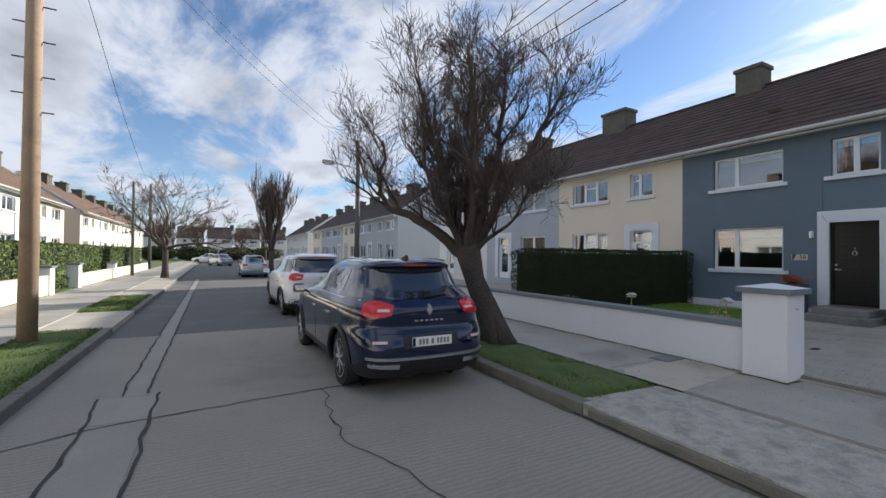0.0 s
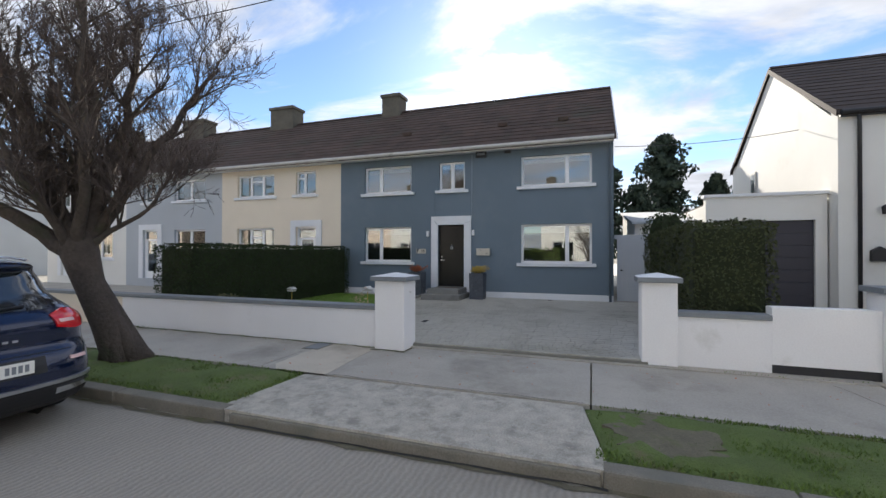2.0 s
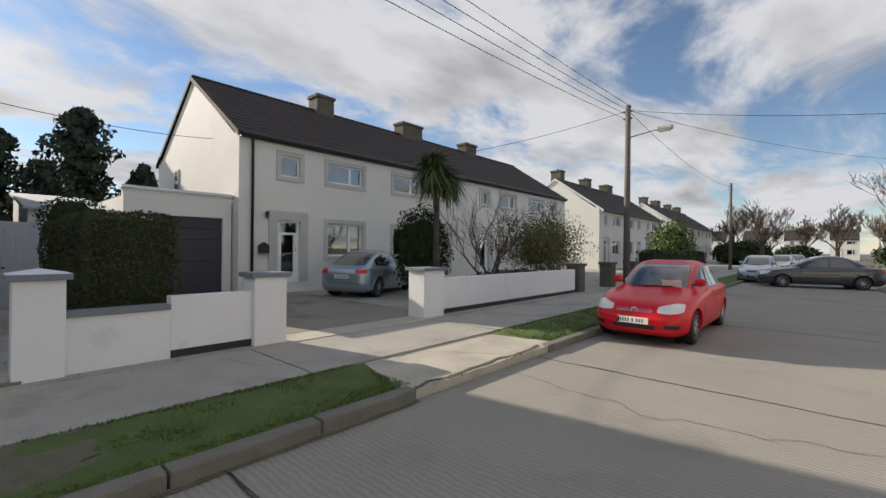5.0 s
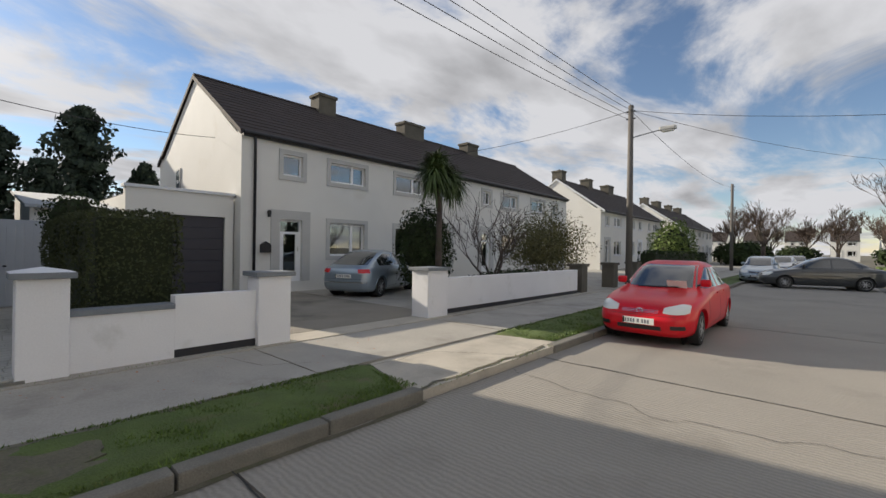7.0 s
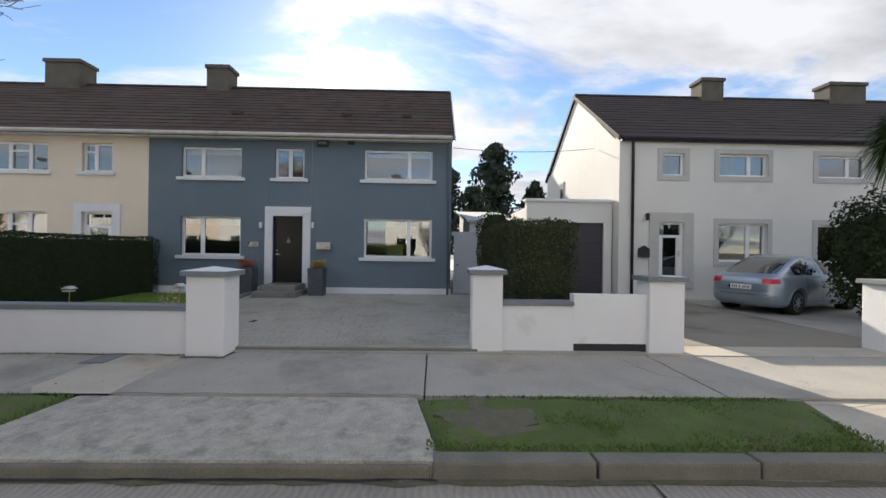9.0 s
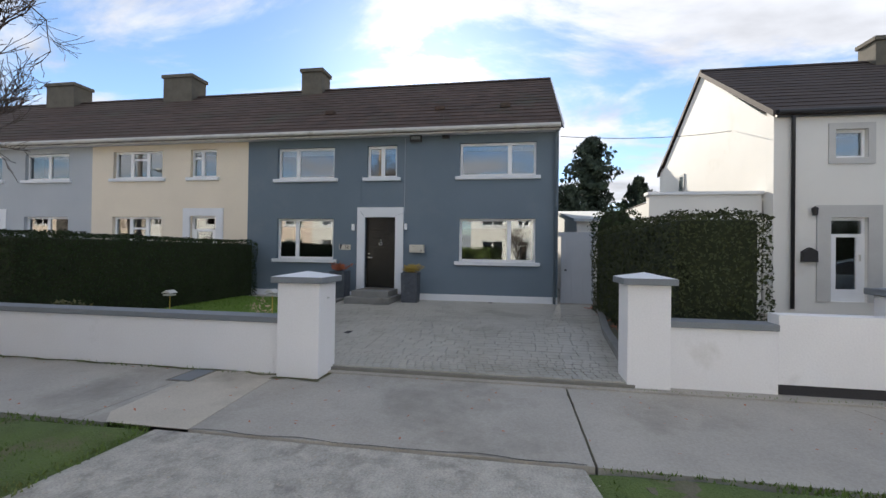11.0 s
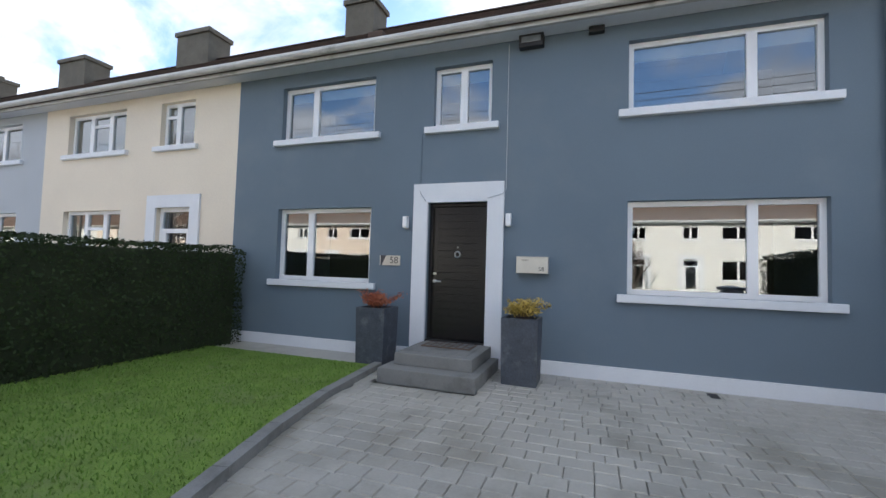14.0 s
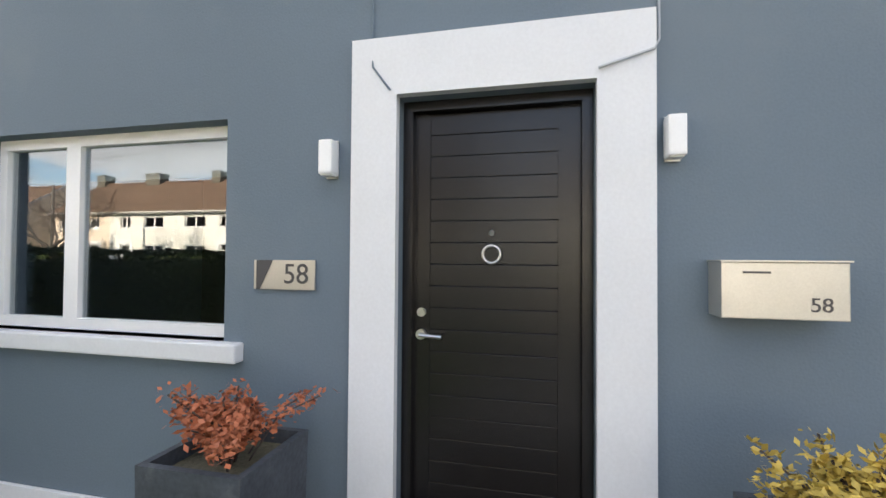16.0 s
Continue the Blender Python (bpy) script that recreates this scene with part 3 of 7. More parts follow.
def house_shell(name, X, y0, y1, wall, tile, label, holes, face=-1, eave=4.93, ridge=7.62, run=3.85, over=0.45, verge=0.06, ends=(False, False), base=0.0, group="terraced houses", tiles=0.0, gutter="gutter", soffit="trim"):
    """A two-storey house whose front is at X and faces face * x, with its roof. ends: whether the side at y0 and y1 is a free gable."""
    h = thing(name, 0, 0, 0, label, "house", group)
    D = 2 * run
    s = -face
    bm = bmesh.new()
    facade(bm, 0, y0, y1, base - 0.3, eave, holes, 0.3)
    for y, end in ((y0, ends[0]), (y1, ends[1])):
        a, b = (y, y + 0.25) if y == y0 else (y - 0.25, y)
        prism(bm, [(0.301, base - 0.3), (D - 0.301, base - 0.3), (D - 0.301, eave), (run, ridge - 0.14), (0.301, eave)], a, b, "y")
        if end:
            for q in ([(0.0, eave + 0.001), (0.30, eave + 0.001), (0.30, eave + 0.2)], [(D, eave + 0.001), (D - 0.3, eave + 0.001), (D - 0.3, eave + 0.2)]):
                prism(bm, q, a, b, "y")
    box(bm, D - 0.3, D, y0, y1, base - 0.3, eave)
    for v in bm.verts:
        v.co.x = X + s * v.co.x
    bmesh.ops.recalc_face_normals(bm, faces=bm.faces)
    part("wall", bm, wall, h)
    # plain floor and partition added behind the windows, coloured dark as unlit rooms
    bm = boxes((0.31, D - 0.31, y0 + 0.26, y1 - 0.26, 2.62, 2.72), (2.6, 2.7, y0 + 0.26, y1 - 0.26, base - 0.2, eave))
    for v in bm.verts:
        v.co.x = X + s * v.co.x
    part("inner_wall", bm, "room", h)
    slope = math.hypot(run, ridge - eave)
    dx, dz = run / slope, (ridge - eave) / slope
    ya, yb = y0 - (verge if ends[0] else 0), y1 + (verge if ends[1] else 0)
    bm = bmesh.new()
    roof_slope(bm, (X + s * run, ya, ridge), (0, 1, 0), (-s * dx, 0, -dz), yb - ya, slope + over, tile=tiles)
    roof_slope(bm, (X + s * run, ya, ridge), (0, 1, 0), (s * dx, 0, -dz), yb - ya, slope + over)
    prism(bm, [(X + s * run - 0.12, ridge - 0.02), (X + s * run, ridge + 0.08), (X + s * run + 0.12, ridge - 0.02)], ya, yb, "y")
    bmesh.ops.recalc_face_normals(bm, faces=bm.faces)
    part("roof", bm, tile, h)
    e = eave - over * dz
    xo = X - s * over * dx
    part("soffit", boxes((min(xo + s * 0.06, X - s * 0.002), max(xo + s * 0.06, X - s * 0.002), y0, y1, e - 0.02, e + 0.03)), soffit, h)
    bm = boxes((min(xo, xo + s * 0.05), max(xo, xo + s * 0.05), y0, y1, e - 0.06, e + 0.1))
    part("fascia", bm, gutter, h)
    bm = bmesh.new()
    tube(bm, [(xo - s * 0.065, y0, e + 0.05), (xo - s * 0.065, y1, e + 0.05)], 0.06, 10)
    part("gutter", bm, gutter, h)
    if ends[0] or ends[1]:
        for y in ([ya - 0.001] if ends[0] else []) + ([yb + 0.001] if ends[1] else []):
            bm = bmesh.new()
            w = 0.06 if y == ya - 0.001 else -0.06
            for sg in (-1, 1):
                prism(bm, [(X + s * run, ridge - 0.16), (X + s * run, ridge + 0.01), (X + s * (run + sg * (run + over * dx)), e + 0.12), (X + s * (run + sg * (run + over * dx)), e - 0.04)], y, y - w * 0.5, "y")
            part("bargeboard", bm, soffit, h)
    return h


# ---- ground ----
KX, LX, WX = 3.12, -2.08, 6.10     # kerbs' road edges and the street face of the front walls
setting("ground", boxes((-1500, 1500, -1500, 1500, -0.6, -0.3)), "ground")
for a, b in ((-80, -34), (-34, -20.02), (-20, -12.02), (-12, -6.52), (-6.5, -1.92), (-1.9, 9.98), (10, 40), (40.02, 105)):
    setting("road", boxes((LX, KX, a, b, -0.45, -0.2)), "asphalt" if a > 9 else "road")
setting("road_junction", boxes((-60, LX - 0.01, -31, -22.5, -0.45, -0.2)), "asphalt")
setting("trench_patch", boxes((-1.34, -0.86, -1.9, 5.0, -0.3, -0.196), (-1.42, -0.8, 5.02, 5.85, -0.3, -0.195), (-1.2, -0.98, 5.87, 30, -0.3, -0.196)), "trench")


def strip(pts, w, z, name="tar_joint", material="tar", wob=0.02):
    """A thin uneven line on a surface."""
    bm = bmesh.new()
    path = []
    for (xa, ya), (xb, yb) in zip(pts, pts[1:]):
        n = max(2, int(math.hypot(xb - xa, yb - ya) / 0.15))
        path += [(xa + (xb - xa) * i / n, ya + (yb - ya) * i / n) for i in range(n)]
    path.append(pts[-1])
    prev = None
    for i, (x, y) in enumerate(path):
        q = path[min(i + 1, len(path) - 1)], path[max(i - 1, 0)]
        d = Vector((q[0][0] - q[1][0], q[0][1] - q[1][1])).normalized()
        o = noise.noise(Vector((x * 3, y * 3, 0))) * wob * 2
        ww = w * (0.6 + 0.8 * abs(noise.noise(Vector((x * 7, y * 7, 5)))))
        cx, cy = x - d.y * o, y + d.x * o
        cur = (bm.verts.new((cx - d.y * ww, cy + d.x * ww, z)), bm.verts.new((cx + d.y * ww, cy - d.x * ww, z)))
        if prev:
            bm.faces.new((prev[0], prev[1], cur[1], cur[0]))
        prev = cur
    bmesh.ops.recalc_face_normals(bm, faces=bm.faces)
    return setting(name, bm, material)


strip([(-1.42, 5.9), (-1.34, 4.8), (-1.38, 2)], 0.02, -0.19)
strip([(-0.84, 5.9), (-0.84, 4.8), (-0.85, 2)], 0.02, -0.19)
strip([(-1.22, 5.9), (-1.2, 30)], 0.015, -0.19), strip([(-0.96, 5.9), (-0.98, 30)], 0.015, -0.19)
strip([(-2.05, 4.6), (-1.4, 4.9), (-0.8, 5.0), (0.9, 5.2), (3.1, 5.4)], 0.013, -0.192)
strip([(0.9, 5.2), (0.75, 3.6), (1.1, 2.6), (1.0, 1.2), (1.4, -1.9)], 0.007, -0.192, wob=0.06)
strip([(3.1, -1.9), (-2.05, -1.9)], 0.008, -0.192), strip([(3.1, -6.5), (-2.05, -6.5)], 0.012, -0.192)
strip([(3.1, -5.6), (1.0, -5.2), (-0.6, -5.6), (-2.05, -5.3)], 0.005, -0.192, wob=0.08)
strip([(3.1, -12), (-2.05, -12)], 0.012, -0.192)

strip([(KX - 0.06, -3.9), (KX - 0.05, 0), (KX - 0.06, 9)], 0.045, -0.194, "gutter_dirt", "dirt", wob=0.03)
strip([(KX - 0.04, 3.2), (KX - 0.03, 0), (KX - 0.03, -0.4)], 0.02, -0.191)
strip([(KX + 0.07, -3.9), (KX + 0.1, -6.8)], 0.03, -0.085, "gutter_dirt", "dirt", wob=0.05)
setting("pavement", boxes((4.42, WX + 0.02, -80, -7.32, -0.4, -0.065), (4.42, WX + 0.02, -7.3, -3.42, -0.4, -0.066), (4.42, WX + 0.02, -3.4, -0.29, -0.4, -0.065), (4.42, WX + 0.02, -0.27, 2.84, -0.4, -0.064), (4.42, WX + 0.02, 3.92, 105, -0.4, -0.065)), "pave")
setting("pale_pavement_slab", prism(bmesh.new(), [(4.42, 2.85), (WX, 2.98), (WX, 3.90), (4.62, 3.79), (4.42, 3.62)], -0.4, -0.0625), "pave_light")
setting("pavement_infill", boxes((4.42, WX + 0.02, 2.845, 3.915, -0.4, -0.067)), "pave")
strip([(4.42, -0.28), (WX, -0.28)], 0.005, -0.06, "pavement_joint", "dirt"), strip([(4.42, -3.41), (WX, -3.41)], 0.006, -0.06, "pavement_joint", "dirt"), strip([(4.42, -7.31), (6.9, -7.31)], 0.006, -0.06, "pavement_joint", "dirt")
strip([(4.43, -0.22), (4.43, 2.85)], 0.006, -0.06), strip([(4.3, -3.7), (4.2, -5.2), (3.3, -5.9), (3.2, -6.9)], 0.006, -0.07, wob=0.05)
strip([(6.0, -2.9), (5.2, -3.1), (4.9, -3.6)], 0.005, -0.06)
setting("far_pavement", boxes((-5.2, -3.3, -22.5, 105, -0.4, -0.065)), "pave")
setting("garden_ground", boxes((WX + 0.02, 60, -80, -7.9, -0.4, -0.045), (WX + 0.02, 60, -3.4, 105, -0.4, -0.045)), "pave")
setting("neighbour_drive", boxes((WX + 0.62, 13.2, -7.9, -3.42, -0.4, -0.05)), "drive_brown")
setting("neighbour_drive_sill", boxes((WX + 0.02, WX + 0.61, -7.9, -3.42, -0.4, -0.052)), "pave_light")
setting("far_garden_ground", boxes((-60, -5.2, -22.5, 105, -0.4, -0.04), (-60, -5.2, -80, -31, -0.4, -0.04)), "grass")


def verge(x0, x1, y0, y1, name="verge", slant0=0.0, slant1=0.0):
    """A grass strip with an uneven, slightly domed top; its ends may run askew by the slants."""
    bm = bmesh.new()
    nx, ny = max(2, int((x1 - x0) / 0.12)), max(2, int((y1 - y0) / 0.15))
    g = {}
    for i in range(nx + 1):
        for j in range(ny + 1):
            x = x0 + (x1 - x0) * i / nx
            ya, yb = y0 + slant0 * i / nx, y1 + slant1 * i / nx
            y = ya + (yb - ya) * j / ny + (0.05 * noise.noise(Vector((x * 5, j, 3))) if j in (0, ny) else 0)
            e = min(i, nx - i, j, ny - j)
            g[i, j] = bm.verts.new((x, y, -0.085 + (0.03 if e else -0.02) + 0.03 * noise.noise(Vector((x * 2.5, y * 2.5, 1)))))
    for i in range(nx):
        for j in range(ny):
            bm.faces.new((g[i, j], g[i + 1, j], g[i + 1, j + 1], g[i, j + 1]))
    return setting(name, bm, "grass", smooth=True)


for y0, y1, sa, sb in ((3.2, 30, -0.08, 0), (-3.8, -0.4, -0.38, 0.18), (-20, -7.2, 0, 0.22), (-80, -22, 0, 0)):
    verge(KX + 0.15, 4.41, y0, y1, slant0=sa, slant1=sb)
for y0, y1 in ((4.6, 10.6), (13.6, 18.0)):
    verge(-3.29, LX - 0.15, y0, y1)
setting("apron", prism(bmesh.new(), [(KX + 0.02, -0.42), (4.41, -0.20), (4.41, 3.14), (KX + 0.02, 3.24)], -0.4, -0.083), "apron")
setting("apron_south", prism(bmesh.new(), [(KX + 0.02, -7.3), (4.415, -6.98), (4.415, -4.18), (KX + 0.02, -3.8)], -0.4, -0.095), "pave_light")
setting("bare_patch", prism(bmesh.new(), [(3.86 + 0.44 * math.cos(a) * (1 + 0.5 * noise.noise(Vector((3 * math.cos(a), 3 * math.sin(a), 2)))), -0.86 + 0.42 * math.sin(a) * (1 + 0.6 * noise.noise(Vector((4 * math.cos(a), 4 * math.sin(a), 7))))) for a in (2 * math.pi * k / 60 for k in range(60))], -0.2, -0.05), "dirt")
setting("far_apron", boxes((-3.3, LX - 0.02, 10.62, 13.58, -0.4, -0.09), (-3.3, LX - 0.02, 18.02, 105, -0.4, -0.09), (-3.3, LX - 0.02, -22.5, 4.58, -0.4, -0.09)), "pave_light")


def kerb(y0, y1, x, w, top, stone=1.55, sides=1):
    """Kerb stones laid end to end along y, with small gaps and uneven heights."""
    line = tagged(new("kerb"), "row of worn concrete kerb stones along the road", "kerb", "", "structure")
    n = max(1, round((y1 - y0) / stone))
    for i in range(n):
        a, b = y0 + (y1 - y0) * i / n + 0.008, y0 + (y1 - y0) * (i + 1) / n - 0.008
        part("kerb_stone", boxes((x + random.uniform(-0.008, 0.008), x + w, a, b, -0.4, top + random.uniform(-0.006, 0.006)), bevel=0.022), "kerb", line)


kerb(-3.9, -0.36, KX - 0.02, 0.17, -0.072, 1.4)
kerb(3.12, 36, KX - 0.02, 0.17, -0.075)
kerb(-36, -6.9, KX - 0.02, 0.17, -0.075)
kerb(-0.36, 3.05, KX - 0.02, 0.1, -0.11, 3.4)
kerb(4.6, 10.6, LX - 0.15, 0.17, -0.075), kerb(13.6, 18, LX - 0.15, 0.17, -0.075), kerb(-20, 4.5, LX - 0.15, 0.17, -0.12), kerb(18, 60, LX - 0.15, 0.17, -0.12)

# ---- terraces ----
X0 = 13.08
h58 = house_shell("house", X0, -0.87, 8.27, "slate_blue", "tile", "two-storey end-of-terrace house in slate-blue render with white trim", [
    (5.5, 7.3, 1.13, 2.32), (3.625, 4.53, 0.33, 2.36), (-0.28, 1.8, 1.13, 2.32),
    (5.5, 7.3, 3.5, 4.42), (3.61, 4.5, 3.5, 4.42), (-0.28, 1.8, 3.5, 4.42)], ends=(True, False), tiles=0.33)
window(h58, X0, 5.5, 7.3, 1.13, 2.32, (0.66,), blind=True)
window(h58, X0, -0.28, 1.8, 1.13, 2.32, (0.34,), blind=True)
window(h58, X0, 5.5, 7.3, 3.5, 4.42, (0.66,), blind=True)
window(h58, X0, 3.61, 4.5, 3.5, 4.42, (0.5,), blind=True)
window(h58, X0, -0.28, 1.8, 3.5, 4.42, (0.34,), blind=True)
chimney(h58, X0 + 3.85, 7.62, 8.45, 7.0, 8.42, d=0.36)

cream = house_shell("house", X0, 8.27, 13.85, "cream", "tile", "two-storey mid-terrace house in cream render with white windows", [
    (11.25, 13.05, 1.15, 2.38), (9.32, 10.22, 0.3, 2.4), (11.25, 13.05, 3.6, 4.47), (9.35, 10.25, 3.6, 4.47)], tiles=0.5)
window(cream, X0, 11.25, 13.05, 1.15, 2.38, (0.33, 0.66), transom=(1,))
window(cream, X0, 11.25, 13.05, 3.6, 4.47, (0.33, 0.66), transom=(1,))
window(cream, X0, 9.35, 10.25, 3.6, 4.47, (0.6,), transom=(1,))
glazed_door(cream, X0, 9.32, 10.22, 0.3, 2.4)
chimney(cream, X0 + 3.85, 13.2, 14.5, 7.0, 8.5, d=0.4)
for y, colour, word in ((13.85, "grey_render", "pale grey"), (19.43, "white_render", "white")):
    h = house_shell("house", X0, y, y + 5.58, colour, "tile", "two-storey mid-terrace house in %s render" % word, [
        (y + 0.9, y + 2.65, 1.15, 2.38), (y + 3.6, y + 4.5, 0.3, 2.4), (y + 0.9, y + 2.65, 3.6, 4.47), (y + 3.6, y + 4.5, 3.6, 4.47)], ends=(False, y > 19))
    window(h, X0, y + 0.9, y + 2.65, 1.15, 2.38, (0.5,))
    window(h, X0, y + 0.9, y + 2.65, 3.6, 4.47, (0.5,))
    window(h, X0, y + 3.6, y + 4.5, 3.6, 4.47, (0.5,))
    glazed_door(h, X0, y + 3.6, y + 4.5, 0.3, 2.4)
    chimney(h, X0 + 3.85, y + 5.0, y + 6.4 - (0.9 if y > 19 else 0), 7.0, 8.45, d=0.4)


def terrace(X, face, y0, count, width, colours, tile, label, ends=(True, True), eave=4.9, sy=1, **more):
    for k in range(count):
        a = y0 + k * width
        c = colours[k % len(colours)]
        m = (lambda u, v: (a + u, a + v)) if (k % 2 == 0) else (lambda u, v: (a + width - v, a + width - u))
        o = [(0.9, 2.65, 1.15, 2.35), (0.9, 2.65, 3.6, 4.4), (width - 1.9, width - 1.0, 3.6, 4.4), (width - 1.9, width - 1.0, 0.3, 2.4)]
        hs = [(*m(*q[:2]), q[2], q[3]) for q in o]
        h = house_shell("house", X, a, a + width, c[0], tile, label % c[1], hs, face=face, ends=(ends[0] and k == 0, ends[1] and k == count - 1), eave=eave, ridge=eave + 2.75, **more)
        if face == -1:
            for q in hs[:3]:
                window(h, X, *q, (0.5,), sill="trim")
            glazed_door(h, X, *hs[3], surround="trim" if k % 2 else "grey_trim")
        else:
            for q in hs[:3]:
                w = window(h, 0, *q, (0.5,), sill="trim")
                w.matrix_basis = Matrix.Translation((X, 0, 0)) @ Matrix.Diagonal((-1, 1, 1, 1))
            before = set(h.children)
            d = glazed_door(h, 0, *hs[3])
            for ob in set(h.children) - before:
                ob.matrix_basis = Matrix.Translation((X, 0, 0)) @ Matrix.Diagonal((-1, 1, 1, 1))
        if k % 2 == 0:
            chimney(h, X - face * 3.85, a + width - 0.8, a + width - 0.02 + (0.6 if k < count - 1 else 0), eave + 2.1, eave + 3.5)
        else:
            chimney(h, X - face * 3.85, a + width - 0.9, a + width - 0.1, eave + 2.1, eave + 3.5)


terrace(X0, -1, 32.4, 6, 5.6, [("grey_render", "pale grey"), ("grey_render", "pale grey"), ("cream", "cream")], "tile_dark", "two-storey terraced house in %s render, far up the street")
terrace(X0, -1, 70, 4, 5.6, [("white_render", "white")], "tile_dark", "two-storey terraced house in %s render, far up the street")
# white terrace beyond the gap
terrace(13.2, -1, -51, 3, 5.6, [("white_render", "white")], "tile_dark", "two-storey terraced house in %s render, down the street", gutter="gutter_dark")
terrace(13.2, -1, -80, 4, 5.6, [("white_render", "white")], "tile_dark", "two-storey terraced house in %s render, down the street", gutter="gutter_dark")
# opposite side of the street
terrace(-10.0, 1, -19, 4, 5.7, [("white_render", "white")], "tile_red", "two-storey terraced house in %s render across the street")
terrace(-10.0, 1, 6.5, 6, 5.7, [("white_render", "white"), ("white_render", "white"), ("pink_render", "pinkish cream")], "tile_red", "two-storey terraced house in %s render across the street")
terrace(-10.0, 1, 45, 6, 5.7, [("pink_render", "pinkish cream"), ("white_render", "white")], "tile_red", "two-storey terraced house in %s render across the street")
terrace(-10.0, 1, -72, 6, 5.7, [("pink_render", "pinkish cream"), ("white_render", "white")], "tile_red", "two-storey terraced house in %s render across the street")
XW = 13.2
for k in range(4):
    a = -6.1 - (k + 1) * 5.5
    hs = [(a + 0.8, a + 2.35, 1.15, 2.35), (a + 0.8, a + 2.35, 3.82, 4.52), (a + 3.45, a + 4.15, 3.82, 4.52), (a + 3.45, a + 4.25, 0.3, 2.36)] if k % 2 == 0 else [(a + 3.1, a + 4.7, 1.15, 2.35), (a + 3.1, a + 4.7, 3.82, 4.52), (a + 1.3, a + 2.0, 3.82, 4.52), (a + 1.3, a + 2.1, 0.3, 2.36)]
    h = house_shell("house", XW, a, a + 5.5, "white_render", "tile_dark", "two-storey terraced house in white render with a dark tiled roof", hs, ends=(k == 3, k == 0), gutter="gutter_dark", tiles=0.5 if k == 0 else 0, soffit="tile_dark", eave=4.98, ridge=7.8, run=4.2, over=0.14, verge=0.05)
    for q, sp in zip(hs[:3], ((0.35,), (0.35,), ())):
        window(h, XW, *q, sp, sill="", surround="grey_trim")
    glazed_door(h, XW, *hs[3], surround="grey_trim", sw=0.3)
    if k < 3:
        cy0, cy1, top = ((-12.0, -11.1, 8.55), (-17.9, -16.4, 8.5), (-23.0, -21.9, 8.4))[k]
        chimney(h, XW + 4.2, cy0, cy1, 7.0, top, d=0.36)
    if k == 0:
        white_house = h

# ---- front walls ----
def pillar(x0, x1, y0, y1, top, name, label, cap="cap_grey", base=-0.066, pyramid=True):
    p = thing(name, (x0 + x1) / 2, (y0 + y1) / 2, base, label, "pillar", "gate pillars")
    hx, hy, t = (x1 - x0) / 2, (y1 - y0) / 2, top - base
    part("shaft", boxes((-hx, hx, -hy, hy, 0, t - 0.13), bevel=0.015), "white_wall", p)
    bm = boxes((-hx - 0.055, hx + 0.055, -hy - 0.055, hy + 0.055, t - 0.13, t - 0.06), bevel=0.01)
    part("cap", bm, cap, p)
    bm = bmesh.new()
    v = [bm.verts.new(q) for q in ((-hx - 0.05, -hy - 0.05, t - 0.059), (hx + 0.05, -hy - 0.05, t - 0.059), (hx + 0.05, hy + 0.05, t - 0.059), (-hx - 0.05, hy + 0.05, t - 0.059), (0, 0, t if pyramid else t - 0.045))]
    for i in range(4):
        bm.faces.new((v[i], v[(i + 1) % 4], v[4]))
    bm.faces.new(v[3::-1])
    part("cap_top", bm, "trim" if pyramid else cap, p)
    return p


pillar(5.86, 6.31, 2.44, 2.95, 1.14, "gate_pillar", "white rendered gate pillar with a grey-edged sloping cap, beside the paved drive")
pillar(6.22, 6.62, -1.36, -0.92, 1.19, "gate_pillar", "white rendered gate pillar with a pointed cap, beside the hedge")
pillar(6.22, 6.62, -4.02, -3.5, 1.12, "gate_pillar", "white rendered gate pillar with a flat dark cap, beside the open drive", pyramid=False)
pillar(6.25, 6.75, -7.85, -7.2, 1.1, "gate_pillar", "white rendered gate pillar with a flat grey cap", pyramid=False)


def low_wall(x0, x1, y0, y1, z, name, label, cap="cap_grey", plinth=False, paint="white_wall"):
    w = thing(name, (x0 + x1) / 2, (y0 + y1) / 2, -0.07, label, "wall", "front walls")
    hx, hy = (x1 - x0) / 2, (y1 - y0) / 2
    lo = 0.13 if plinth else 0.0
    part("wall_body", boxes((-hx, hx, -hy, hy, lo, z + 0.07 - (0.07 if cap else 0)), bevel=0.004), paint, w)
    if cap:
        part("coping", boxes((-hx - 0.03, hx + 0.03, -hy, hy, z, z + 0.07), bevel=0.01), cap, w)
    if plinth:
        part("plinth", boxes((-hx + 0.01, hx - 0.01, -hy, hy, 0, lo)), "black_plinth", w)
    return w


low_wall(5.98, 6.2, 2.95, 8.9, 0.6, "front_wall", "low white rendered wall with a grey coping, in front of the lawn")
low_wall(6.0, 6.2, 8.9, 13.8, 0.6, "front_wall", "low cream rendered wall in front of the neighbouring garden", paint="cream")
low_wall(6.0, 6.2, 17, 24, 0.6, "front_wall", "low white rendered wall in front of a garden up the street")
low_wall(6.3, 6.5, -2.42, -1.36, 0.68, "front_wall", "short low pale wall with a grey coping, in front of the hedge")
low_wall(6.3, 6.5, -3.5, -2.42, 0.78, "front_wall", "short low white wall with a black plinth", cap="", plinth=True)
low_wall(6.4, 6.6, -15.0, -7.85, 0.78, "front_wall", "long low white wall with a black plinth, in front of the shrubs", cap="", plinth=True)
